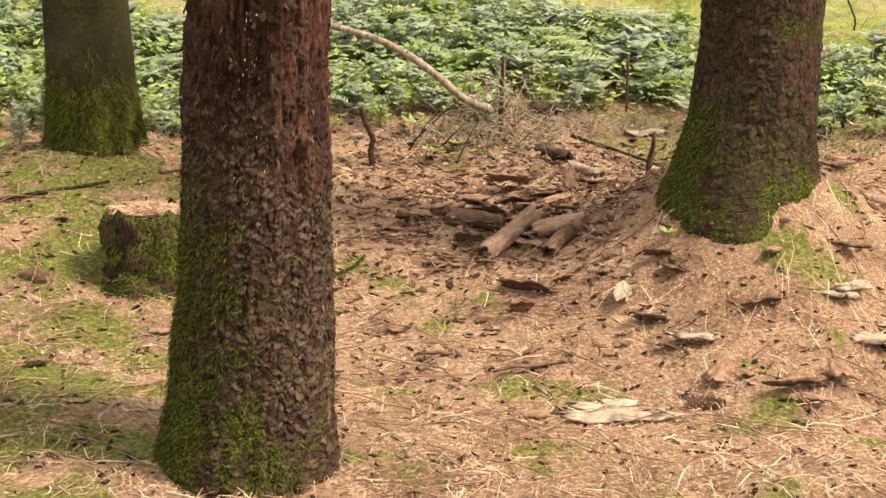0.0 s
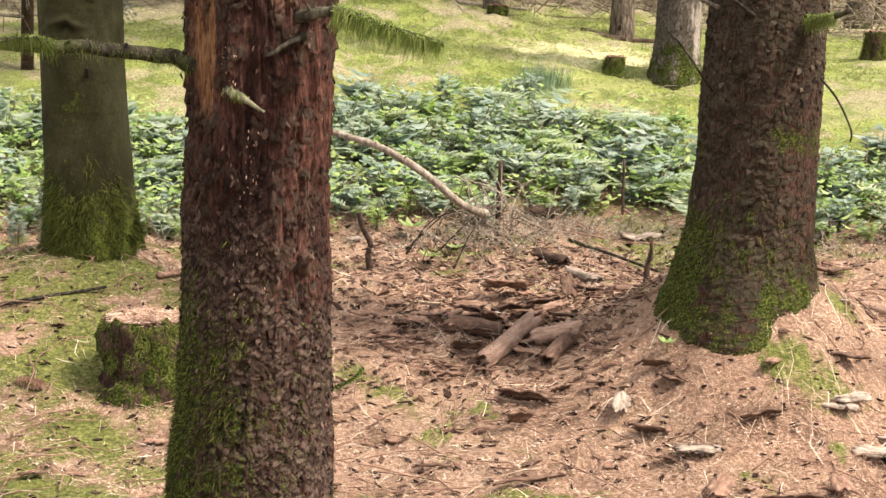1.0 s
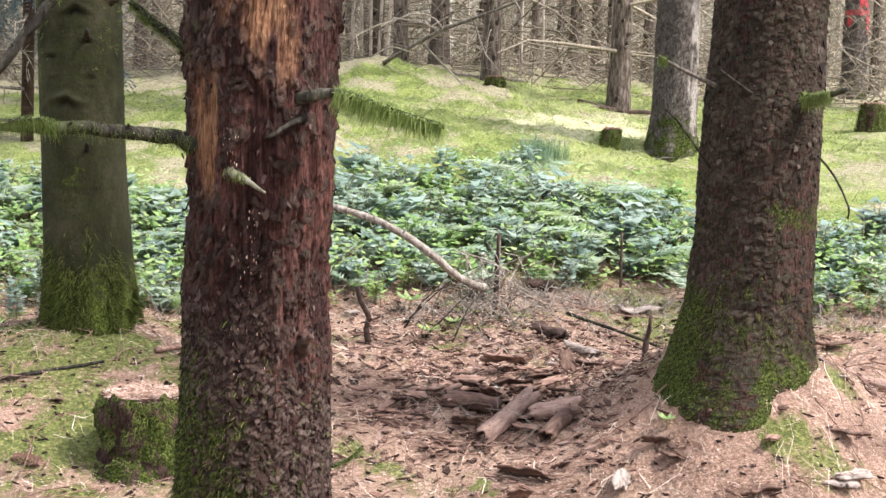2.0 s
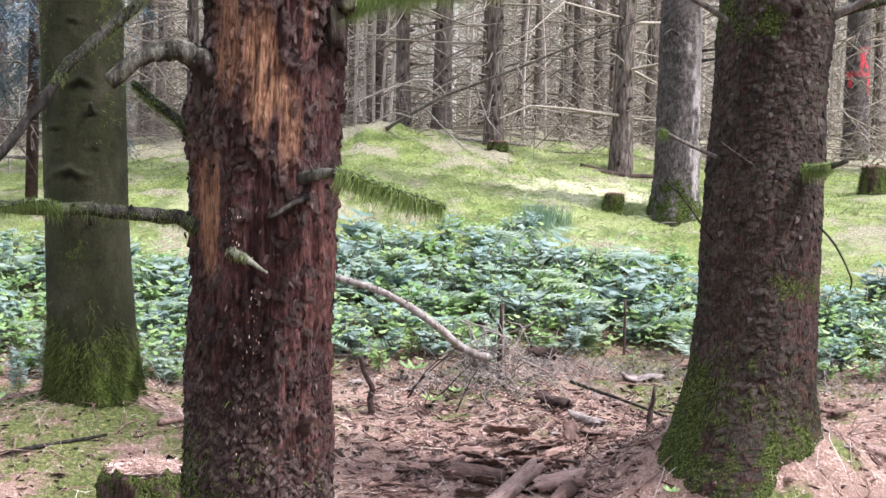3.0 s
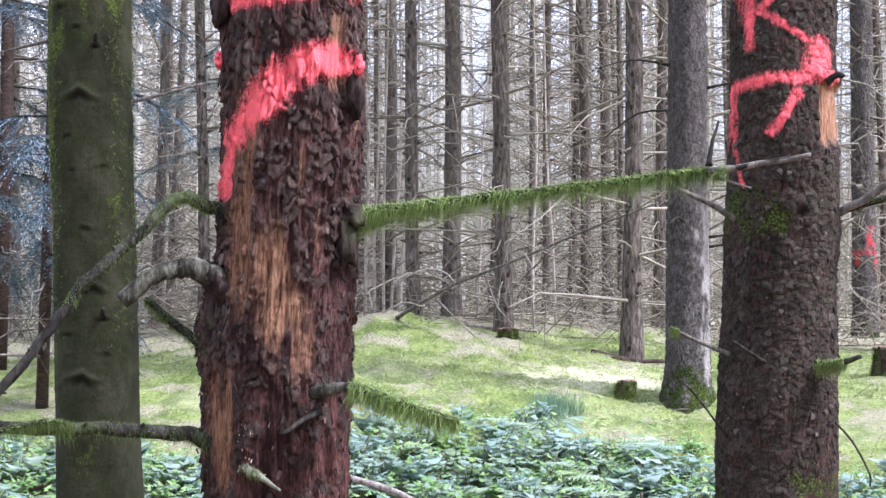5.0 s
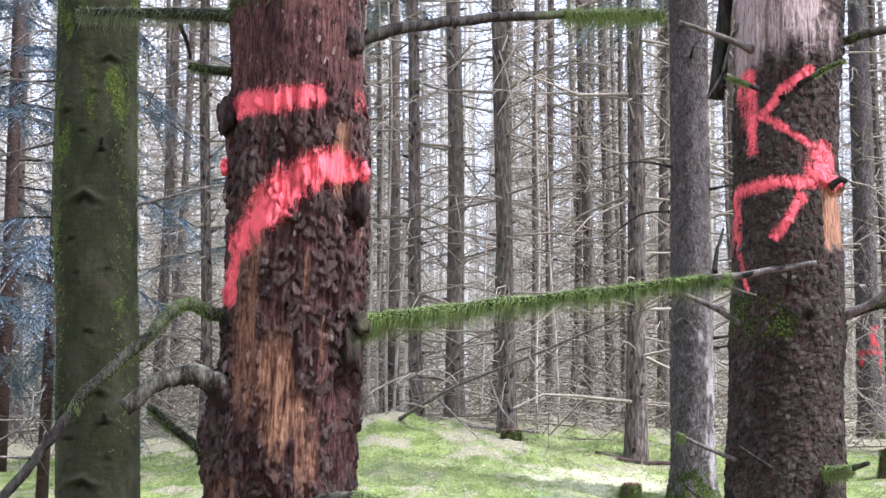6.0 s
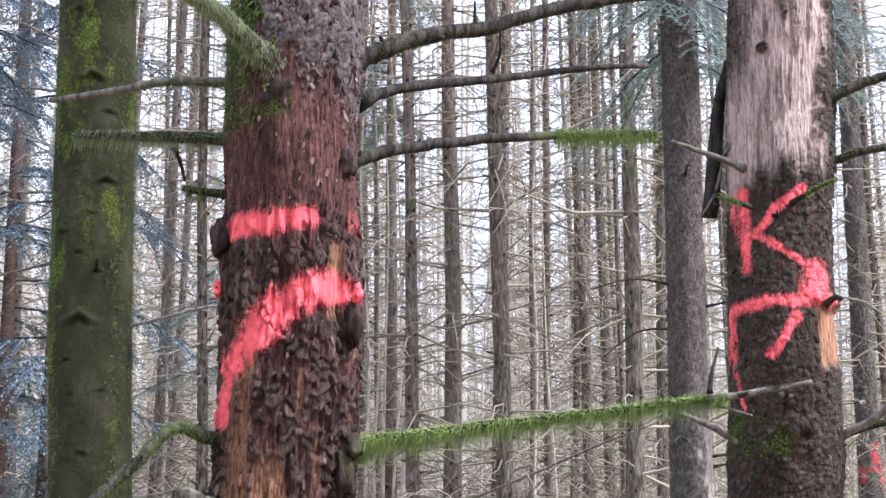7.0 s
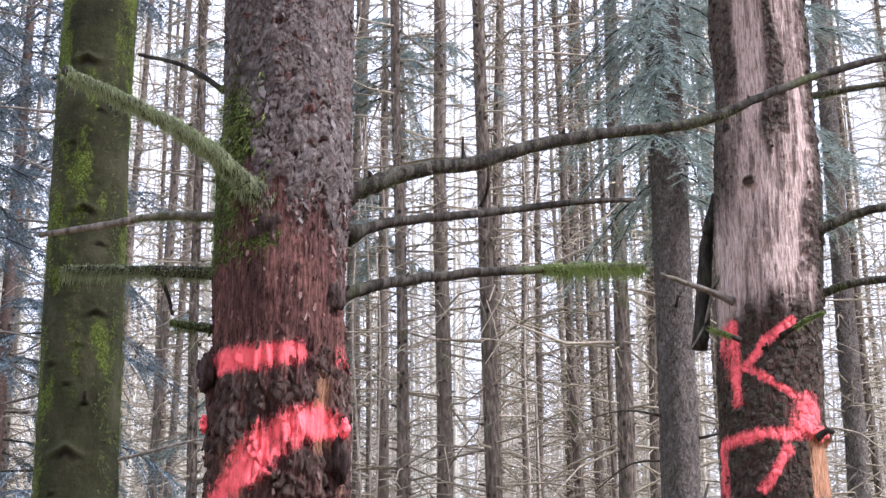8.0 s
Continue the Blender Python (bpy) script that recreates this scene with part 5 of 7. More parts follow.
def masks_left(u, f, z, p):
    n1 = noise.noise((p.x * 5, p.y * 5, z * 2.2))
    n2 = noise.noise((p.x * 16, p.y * 16, z * 6))
    moss = 0.66 * step(0.95, 0.55, z + 0.16 * n1) + 0.75 * step(-0.4, -0.95, u + 0.5 * n2) * step(1.6, 2.4, z) * (0.6 + 1.2 * n1) + 0.55 * step(0.4, 0.95, u + 0.5 * n2) * step(2.2, 3.0, z) * (0.6 + 1.2 * n1)
    moss += 0.15 + 0.35 * step(0.1, 0.5, n1) * step(1.0, 3.0, z)
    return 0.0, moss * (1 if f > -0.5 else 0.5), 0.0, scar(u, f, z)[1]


def relief_left(p, u, f, z, m):
    h = 0.004 * noise.noise((p.x * 9, p.y * 9, z * 4)) + 0.002 * noise.noise(p * 60) + 0.006 * m[1] * noise.noise(p * 35)
    h += 0.010 * scar(u, f, z)[0] - 0.010 * m[3]
    for ring in (1.43, 2.0, 2.56, 3.1, 3.7):
        h += 0.003 * math.exp(-(((z - ring + 0.03 * math.sin(5 * u)) / 0.008) ** 2))
    return h


rl = random.Random(13)
left_tree = thing("spruce_tree", (-1.378, 6.3, 0.42), "smooth green-grey spruce trunk with branch scars and mossy foot", "tree", "large spruces")
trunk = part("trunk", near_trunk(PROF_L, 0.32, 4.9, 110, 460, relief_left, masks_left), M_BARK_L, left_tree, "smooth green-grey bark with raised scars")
g = Geo()
g.tube([(-1.51, 6.3, 4.85), (-1.53, 6.3, 8), (-1.55, 6.3, 14)], [0.158, 0.12, 0.05], 16)
part("upper_trunk", g, M_FAR, left_tree)
part("moss", moss_tufts(PROF_L, 0.42, 0.98, 9000, rl, lambda u, f, z: 0.95 * step(0.96, 0.6, z), 0.045), M_MOSS_DARK, trunk, "green moss skirt round the foot", stuff=True)
part("moss", moss_tufts(PROF_L, 1.4, 4.7, 20000, rl, lambda u, f, z: 0.6 * step(0.45, 0.95, abs(u)) * step(1.4, 2.2, z), 0.018), M_MOSS_NEAR, trunk, "strips of green moss on the bark", stuff=True)
for sz, su, _ in SCARS[7:18:4]:
    x = profile_at(PROF_L, sz)[0] + su * 0.165
    branch(left_tree, [(x, 6.15, sz), (x + 0.01, 6.10, sz + 0.02), (x + 0.02, 6.07, sz + 0.03)], 0.012, 0.006, name="branch_stub")
branch(left_tree, [(-1.35, 6.3, 2.56), (-1.2, 6.3, 2.60), (-1.0, 6.35, 2.66), (-0.8, 6.4, 2.66)], 0.009, 0.003, M_DULL)
branch(left_tree, [(-1.38, 6.25, 3.55), (-1.15, 6.3, 3.62), (-0.95, 6.35, 3.6)], 0.008, 0.003, M_DULL)


# ---- the forest behind ----
def dead_branches(rng, height, r_at, dense, reach, start=0.4, twigs=8, gap=1.0):
    """The bare branches of a spruce, in whorls; one Geo for each."""
    out, z = [], start
    while z < height:
        first = rng.uniform(0, 6.28)
        count = rng.choice((4, 5, 5, 6)) if dense else rng.choice((2, 2, 3))
        for i in range(count + 1):
            g = Geo()
            loose = i == count
            w = first + 6.28 * i / count + rng.uniform(-0.5, 0.5)
            d = Vector((math.cos(w), math.sin(w), rng.uniform(-0.30, 0.30)))
            l = reach * (rng.uniform(0.2, 0.5) if loose or rng.random() < 0.3 else rng.uniform(0.45, 1.0))
            p = Vector((0, 0, z + (rng.uniform(0.1, 0.3) * gap if loose else rng.uniform(-0.03, 0.03)))) + Vector((d.x, d.y, 0)) * r_at(z) * 0.8
            sag = rng.uniform(-0.20, 0.50)
            jig = [Vector((rng.gauss(0, 0.04), rng.gauss(0, 0.04), rng.gauss(0, 0.04))) * l for _ in range(3)]
            pts = [p, p + d * l * 0.4 + jig[0] + Vector((0, 0, -0.08 * sag * l)), p + d * l * 0.75 + jig[1] + Vector((0, 0, -0.4 * sag * l)), p + d * l + jig[2] + Vector((0, 0, -1.0 * sag * l))]
            r = 0.0045 + 0.0065 * l / reach * rng.uniform(0.5, 1.2)
            g.tube([p - Vector((d.x, d.y, 0)) * 0.01, *pts], [r * 2.2, r * 1.2, r * 0.8, r * 0.6, r * 0.35], 4, cap=False)
            for _ in range(rng.randint(0, twigs)):
                k = rng.uniform(0.2, 0.95)
                q = pts[1].lerp(pts[3], k) if k > 0.35 else pts[0].lerp(pts[1], k / 0.35)
                e = (d.cross(Vector((0, 0, 1))) * rng.uniform(-1, 1) + d * 0.4 + Vector((0, 0, rng.uniform(-1.0, 0.4)))).normalized()
                k = l * rng.uniform(0.12, 0.45)
                g.tube([q, q + e * k * 0.6 + Vector((0, 0, 0.03 * k)), q + e * k + Vector((0, 0, -0.12 * k))], [r * 0.5, r * 0.35, r * 0.2], 3, cap=False)
            out.append(g)
        z += rng.uniform(0.26, 0.46) * gap
    return out


def joined(geos, dx=0.0, dy=0.0):
    g = Geo()
    for one in geos:
        g.add([(x + dx, y + dy, z) for x, y, z in one.v], one.f)
    return g


def spray(g, rng, p, d, length, fine=1.0):
    """A drooping twig with needles on both sides."""
    side = d.cross(Vector((0, 0, 1))).normalized()
    n = max(4, int(length * 60 * fine))
    for i in range(n):
        t = i / n
        q = p + d * (length * t) + Vector((0, 0, -0.35 * length * t * t))
        for s in (1, -1):
            way = (d * 0.8 + side * s * rng.uniform(0.4, 0.9) + Vector((0, 0, rng.uniform(-0.5, 0.2)))).normalized()
            a = 0.042 * (1 - 0.4 * t)
            b = way.cross(Vector((rng.uniform(-0.5, 0.5), 0.4, 0.9))).normalized() * 0.0038 / fine
            g.add([q - b, q + b, q + way * a], [(0, 1, 2)])


def live_branch(g, wood, rng, p, d, length, droop=0.35, fine=1.0):
    pts = [p + d * (length * t) + Vector((0, 0, -droop * length * t * t)) for t in (0, 0.25, 0.5, 0.75, 1.0)]
    wood.tube(pts, [0.010, 0.008, 0.006, 0.004, 0.002], 3, cap=False)
    side = d.cross(Vector((0, 0, 1))).normalized()
    for i in range(int(length * 75 * fine)):
        t = rng.uniform(0.12, 1.0)
        q = p + d * (length * t) + Vector((0, 0, -droop * length * t * t))
        e = (d * 0.5 + side * rng.uniform(-1, 1) + Vector((0, 0, rng.uniform(-0.9, 0.05)))).normalized()
        spray(g, rng, q, e, rng.uniform(0.12, 0.30), fine)


def forest_tree(name, seed, r, height, dense, reach, crown, label, cheap=False, single=False):
    rng = random.Random(seed)
    ob = thing(name, (0, 0, 0), label, "tree", "far spruces")
    lean = rng.uniform(-0.12, 0.12)

    def r_at(z):
        return r * (1 - 0.75 * z / height) + 0.35 * r * math.exp(-z / 0.25)

    g = Geo()
    zs = [-0.3, 0, 0.15, 0.35, 0.7, 1.2, 2, 3, 4, 5, 6, 7.5, 9, 11, 13, height]
    pts = [Vector((lean * 0.02 * z * z * 0.2 + 0.01 * math.sin(z * 1.7 + seed), 0.01 * math.cos(z * 1.3 + seed), z)) for z in zs]
    g.tube(pts, [r_at(max(0, z)) for z in zs], 14, 0.10, rng)
    for z in np.arange(0.5, 9, 0.09):
        w = rng.uniform(0, 6.28)
        d = Vector((math.cos(w), math.sin(w), 0.2))
        p = Vector((d.x, d.y, 0)) * r_at(z) * 0.85 + Vector((0, 0, z))
        g.tube([p, p + d * 0.02, p + d * rng.uniform(0.03, 0.07)], [0.018, 0.012, 0.005], 5)
    part("trunk", g, M_FAR, ob)
    bare = dead_branches(rng, 12 if cheap else 10.5, r_at, dense, reach, 0.4, 3 if cheap else 6, 1.7 if cheap else 1.0)
    if single:
        for g in [b for b in bare if len(b.v) > 40][:75]:
            part("dead_branch", g, M_TWIG, ob)
            bare.remove(g)
    part("branchwork", joined(bare), M_TWIG, ob, stuff=True)
    # Crowns stay mostly out of view, added to block the sky.
    if crown:
        c, wd = Geo(), Geo()
        z = crown
        while z < height:
            for _ in range(4):
                w = rng.uniform(0, 6.28)
                d = Vector((math.cos(w), math.sin(w), 0.15))
                l = (1.7 if z < 12 else 1.1) * rng.uniform(0.5, 1.0) * (1 - 0.5 * (z - crown) / (height - crown))
                live_branch(c, wd, rng, Vector((0, 0, z)), d, l, 0.4, 0.22)
            z += 0.8
        part("crown", c, M_CROWN, ob, "dark green needles high on the stem", stuff=True)
    return ob


SPRUCES = ((0.085, 1.3, 0), (0.065, 1.1, 0), (0.11, 1.5, 0), (0.05, 0.9, 0), (0.075, 1.4, 0), (0.04, 0.8, 0), (0.07, 1.2, 9.0), (0.05, 1.0, 8.0), (0.075, 1.6, 0), (0.055, 1.4, 0), (0.065, 1.2, 0), (0.05, 1.0, 0), (0.04, 0.9, 0))
TREES = [forest_tree("spruce_tree", 100 + i, rad, 17, True, reach, crown, "slender grey-brown spruce with many bare dead branches", i in (8, 9), i < 6) for i, (rad, reach, crown) in enumerate(SPRUCES)]


def plant_tree(kind, x, y, size=1.0, turn=0.0, tall=1.0):
    ob = copy_thing(TREES[kind], Matrix.Translation((x, y, lie(x, y) - 0.02)) @ Matrix.Rotation(radians(1.6) * math.sin(turn * 7), 4, "Y") @ Matrix.Rotation(turn, 4, "Z"))
    ob.scale = (size, size, tall)
    return ob


rf = random.Random(21)
FAR = [(-0.28, 12.4, 0.055), (0.03, 13.0, 0.078), (0.43, 15.0, 0.055), (0.44, 12.2, 0.070), (0.9, 17, 0.035), (1.01, 16, 0.045), (1.47, 16, 0.06), (1.38, 11.5, 0.072), (1.9, 18, 0.068),
       (-2.91, 15, 0.056), (-3.33, 18, 0.045), (-0.73, 16, 0.035), (-4.0, 14, 0.055), (2.19, 16, 0.06), (1.44, 18, 0.045), (-0.96, 17, 0.05), (3.95, 12.6, 0.05), (-1.0, 14.6, 0.06), (2.55, 13.4, 0.06), (-2.1, 13.0, 0.05)]
RADII = (0.085, 0.065, 0.11, 0.05, 0.075, 0.04)
taken = [(x, y) for x, y, _ in FAR] + [(4.24, 15.5), (1.52, 9.8), (-2.52, 9.5)]
for x, y, r in FAR:
    kind = min(range(6), key=lambda i: abs(RADII[i] - r) + 0.012 * rf.random())
    plant_tree(kind, x, y, r / RADII[kind], rf.uniform(0, 6.28), rf.uniform(0.9, 1.1))


def scatter_trees(count, place, gap):
    done = 0
    for _ in range(count * 30):
        if done >= count:
            break
        x, y = place()
        if all((x - a) ** 2 + (y - b) ** 2 > gap ** 2 for a, b in taken):
            taken.append((x, y))
            plant_tree(rf.choice((8, 9)) if y > 24 else rf.choice((10, 11, 11, 12, 12, 12)) if y > 0 and x > -7 else rf.choice((6, 7, 7)), x, y, rf.uniform(0.8, 1.15), rf.uniform(0, 6.28), rf.uniform(0.85, 1.1))
            done += 1


def in_view():
    y = rf.uniform(14.5, 24)
    return rf.uniform(-0.36, 0.36) * y, y


def deep_view():
    y = rf.uniform(24, 60)
    return rf.uniform(-0.35, 0.35) * y, y


# Unseen spruces added to cut side light; the sunward side is left open.
def around_view():
    w, d = rf.uniform(0, 6.28), rf.uniform(5, 24)
    x, y = d * math.cos(w), 3 + d * math.sin(w)
    if abs(x) < 0.42 * y + 1.0 or (abs(x) < 2 and -2.5 < y < 4) or (x > 2 and 1 < y < 22):
        return 0.0, 12.4
    return x, y


scatter_trees(28, in_view, 0.8)
scatter_trees(62, deep_view, 0.8)
scatter_trees(38, around_view, 1.4)
for ob in TREES:
    ob.matrix_basis = Matrix.Translation((-9 - 1.3 * TREES.index(ob), -6 - 1.1 * (TREES.index(ob) % 3), lie(-9, -6)))


rw = random.Random(23)
woods = Geo()
for _ in range(240):
    y = rw.uniform(26, 62)
    x = rw.uniform(-0.37, 0.37) * y
    z0, r, top = lie(x, y), rw.uniform(0.025, 0.07), rw.uniform(16, 25)
    lean = Vector((rw.uniform(-0.6, 0.6), rw.uniform(-0.6, 0.6), top))
    foot = Vector((x, y, z0 - 0.1))
    woods.tube([foot, foot + lean * 0.5, foot + lean], [r, r * 0.7, r * 0.3], 5, cap=False)
    for _ in range(400):
        t = rw.uniform(0.03, 0.98)
        w, l = rw.uniform(0, 6.28), rw.uniform(0.5, 1.9) * (1.1 - 0.5 * t)
        d = Vector((math.cos(w), math.sin(w), rw.uniform(-0.8, 0.4))) * l
        p = foot + lean * t
        side = Vector((rw.uniform(-0.3, 0.3), rw.uniform(-0.3, 0.3), 1)) * rw.uniform(0.003, 0.007)
        m = p + d * 0.55 + Vector((0, 0, rw.uniform(-0.1, 0.15) * l))
        woods.add([p - side, p + side, m + side * 0.7, m - side * 0.7, p + d], [(0, 1, 2, 3), (3, 2, 4)])
tagged(part("far_woods", woods, M_HAZE, stuff=True), "thicket of pale bare spruces far back in the wood, haze painted into their colour", "woods")
thicket = Geo()
for _ in range(380):
    y = rw.uniform(25, 56)
    x = rw.uniform(-0.37, 0.37) * y
    r, top = rw.uniform(0.02, 0.04), rw.uniform(5, 9)
    foot, lean = Vector((x, y, lie(x, y) - 0.1)), Vector((rw.uniform(-0.5, 0.5), rw.uniform(-0.3, 0.3), top))
    thicket.tube([foot, foot + lean], [r, r * 0.4], 5, cap=False)
    for _ in range(150):
        t = rw.random()
        w, l = rw.uniform(0, 6.28), rw.uniform(0.3, 1.6) * (1.1 - 0.6 * t)
        d = Vector((math.cos(w), math.sin(w), rw.uniform(-0.7, 0.5))) * l
        p = foot + lean * t
        side = Vector((rw.uniform(-0.3, 0.3), rw.uniform(-0.3, 0.3), 1)) * rw.uniform(0.006, 0.016)
        thicket.add([p - side, p + side, p + d], [(0, 1, 2)])
tagged(part("far_thicket", thicket, M_BRUSH, stuff=True), "dense brown thicket of dead young spruces in the distance, paled by painted haze", "woods")
sapling_rows = ((-0.72, 13.0, 0.02, 0.017), (-0.645, 13.1, 0.03, 0.014), (-0.56, 13.0, 0.0, 0.016), (-0.50, 12.9, 0.10, 0.015), (-0.44, 13.0, 0.13, 0.018), (0.72, 13.2, 0.05, 0.014), (0.98, 14.0, -0.1, 0.013), (0.25, 13.6, 0.06, 0.013))
for x, y, lean, r in sapling_rows:
    z0 = lie(x, y)
    sap = thing("sapling", (x, y, z0), "thin pale dead spruce sapling without bark", "tree", "dead saplings")
    g = Geo()
    g.tube(smooth_line([(x, y, z0 - 0.1), (x + lean * 0.4 + rw.uniform(-0.02, 0.02), y, z0 + 0.7), (x + lean * 0.8, y + 0.05, z0 + 1.6), (x + lean + rw.uniform(-0.1, 0.1), y + 0.1, z0 + 3.2), (x + lean + rw.uniform(-0.2, 0.2), y + 0.1, z0 + 5.0)], 4), [r * (1.1 - 0.045 * i) for i in range(17)], 6, 0.15, rw)
    part("stem", g, M_PALE, sap)
    g = Geo()
    for _ in range(26):
        z, w, l = rw.uniform(0.3, 4.6), rw.uniform(0, 6.28), rw.uniform(0.15, 0.5)
        p = Vector((x + lean * min(1, z / 2.0), y + 0.05, z0 + z))
        d = Vector((math.cos(w), math.sin(w), rw.uniform(-0.3, 0.6))) * l
        g.tube([p, p + d * 0.6, p + d + Vector((0, 0, rw.uniform(-0.2, 0.1) * l))], [0.005, 0.003, 0.0015], 3, cap=False)
    part("branchwork", g, M_TWIG, sap, stuff=True)

wood_litter = Geo()
for n in range(2300):
    y = 13.2 + 22 * rw.random() ** 1.4 if n < 1500 else rw.uniform(11.9, 14.5)
    x = rw.uniform(-0.36, 0.36) * y
    a, l = rw.uniform(0, 6.28), rw.uniform(0.4, 2.2) * (1 if n < 1500 else 0.4)
    p = Vector((x, y, lie(x, y) + (0.9 if n < 1500 else 0.3) * rw.random() ** 2.5))
    d = Vector((math.cos(a), 0.4 * math.sin(a), rw.uniform(-0.25, 0.75))).normalized()
    r = rw.uniform(0.003, 0.010 if n < 1500 else 0.006)
    q = p + d * l
    q.z = max(q.z, lie(q.x, q.y) + 0.02)
    wood_litter.tube([p, p.lerp(q, 0.5) + Vector((0, 0, rw.uniform(-0.05, 0.12))), q], [r, r * 0.8, r * 0.4], 3, cap=False)
tagged(part("fallen_deadwood", wood_litter, M_TWIG, stuff=True), "tangle of grey dead branches under the far spruces", "deadwood")

# The thick far tree with drooping green branches
PROF_T = [(0.9, 0, 0, 0.24), (1.22, 0, 0, 0.19), (1.35, 0, 0, 0.155), (1.6, 0, 0, 0.138), (3.0, 0, 0, 0.125), (6, 0, 0, 0.12), (9, 0, 0, 0.10)]
PROF_T = [(z, 1.52 + 0.006 * (z - 1.2), 9.8, r) for z, _, _, r in PROF_T]


def masks_thick(u, f, z, p):
    n = noise.noise((p.x * 14, p.y * 14, z * 3))
    wood = 0.9 * step(0.4, 0.7, u + 0.9 * n + 0.9 * noise.noise((p.x * 40, p.y * 40, z * 9))) * step(2.7, 2.0, z + 0.5 * n) * (1 if f > -0.3 else 0)
    return wood, 0.7 * step(1.6, 1.25, z + 0.1 * n), 0.0, 0.25


def relief_far(p, u, f, z, m):
    return 0.008 * noise.noise((p.x * 16, p.y * 16, z * 5)) + scaly(p, 0.03, 0.008)


rt = random.Random(31)
thick_tree = thing("spruce_tree", (1.52, 9.8, 1.2), "stout spruce with a bleached barkless strip and drooping green branches", "tree", "far spruces")
part("trunk", near_trunk(PROF_T, 0.95, 9.0, 60, 460, relief_far, masks_thick), M_BARK_T, thick_tree)
for i in range(9):
    w, z, l = rt.uniform(0, 6.28), rt.uniform(1.9, 5.2), rt.uniform(0.3, 0.9)
    d = Vector((math.cos(w), math.sin(w), 0.1))
    p = Vector((1.54, 9.8, z)) + d * 0.11
    branch(thick_tree, [p, p + d * l * 0.5, p + d * l - Vector((0, 0, 0.2 * l))], 0.010, 0.003, M_BRANCH, seg=3)
c, wd = Geo(), Geo()
for i in range(95):
    w, z = rt.uniform(0, 6.28), rt.uniform(4.9, 9.0)
    live_branch(c, wd, rt, Vector((1.55, 9.8, z)), Vector((math.cos(w), math.sin(w), -0.12)), rt.uniform(0.4, 0.85), 0.7, 0.75)
part("foliage", c, M_NEEDLES_GREY, thick_tree, "drooping grey-green needle sprays", stuff=True)
part("live_branchwork", wd, M_BRANCH, thick_tree, stuff=True)

# The far tree with the second painted letter
PROF_K = [(z, 4.24, 15.5, r) for z, r in ((1.0, 0.2), (1.6, 0.15), (2.0, 0.125), (4, 0.112), (12, 0.08))]
FAR_K = ([(4.25, 2.80), (4.25, 2.60)], [(4.31, 2.80), (4.26, 2.70), (4.32, 2.61)], [(4.12, 2.545), (4.36, 2.545)], [(4.15, 2.54), (4.15, 2.42)], [(4.33, 2.54), (4.335, 2.36)])


def masks_far_k(u, f, z, p):
    if f < 0 or not 2.2 < z < 3:
        return 0.0, 0.6 * step(2.0, 1.6, z), 0.0, 0.1
    return 0.0, 0.0, max(stroke(p.x, z, line, 0.018) for line in FAR_K), 0.1


letter_tree = thing("spruce_tree", (4.24, 15.5, 1.6), "grey-brown spruce with a small red painted K and bar", "tree", "far spruces")
part("trunk", near_trunk(PROF_K, 1.2, 11, 64, 360, relief_far, masks_far_k), M_BARK_T, letter_tree)
for b in dead_branches(random.Random(33), 9, lambda z: 0.11, True, 1.2, 2.9):
    part("dead_branch", joined([b], 4.24, 15.5), M_TWIG, letter_tree)


# ---- green spruces ----
def green_spruce(x, y, r, z_low, z_high, reach, count, seed, label, dark=True):
    rng = random.Random(seed)
    z0 = lie(x, y)
    ob = thing("young_spruce", (x, y, z0), label, "tree", "green spruces")
    g = Geo()
    g.tube([(x, y, z0 - 0.1), (x + 0.02, y, 3), (x, y + 0.02, 6), (x, y, z_high + 1)], [r * 1.3, r, r * 0.8, r * 0.3], 10, 0.1, rng)
    part("trunk", g, M_CHIP_DARK if dark else M_FAR, ob, "thin dark stem" if dark else "")
    c, wd = Geo(), Geo()
    for i in range(count):
        z = rng.uniform(z_low, z_high)
        w = rng.uniform(0, 6.28)
        live_branch(c, wd, rng, Vector((x, y, z)), Vector((math.cos(w), math.sin(w), 0.05)), reach * rng.uniform(0.5, 1.0), 0.4, 0.8)
    part("foliage", c, M_NEEDLES if dark else M_NEEDLES_GREY, ob, "dark blue-green needle sprays" if dark else "grey-green needle sprays", stuff=True)
    part("live_branchwork", wd, M_BRANCH, ob, stuff=True)
    for b in dead_branches(rng, z_high, lambda z: r, False, reach, max(z0 + 0.3, 1.5)):
        part("dead_branch", joined([b], x, y), M_DULL if dark else M_TWIG, ob)
    return ob


green_spruce(-2.52, 9.5, 0.03, 1.7, 7.0, 0.9, 34, 41, "slim green spruce with a thin dark stem")
green_spruce(-3.25, 11.0, 0.05, 1.8, 8.5, 1.3, 42, 42, "bushy blue-green spruce with drooping branches")
green_spruce(-3.0, 9.0, 0.03, 1.3, 6.0, 0.8, 34, 47, "small blue-green spruce with drooping branches")
green_spruce(-4.4, 12.5, 0.06, 2.2, 9, 1.5, 28, 43, "bushy blue-green spruce with drooping branches")
green_spruce(2.75, 11.8, 0.06, 5.3, 9.0, 1.1, 60, 44, "tall spruce with green branches above bare ones", False)
green_spruce(-0.55, 13.6, 0.06, 5.6, 8.0, 1.3, 30, 45, "tall spruce with green branches above bare ones", False)
green_spruce(-1.9, 14.2, 0.06, 3.2, 8.0, 1.2, 34, 46, "tall spruce with green branches above bare ones", False)


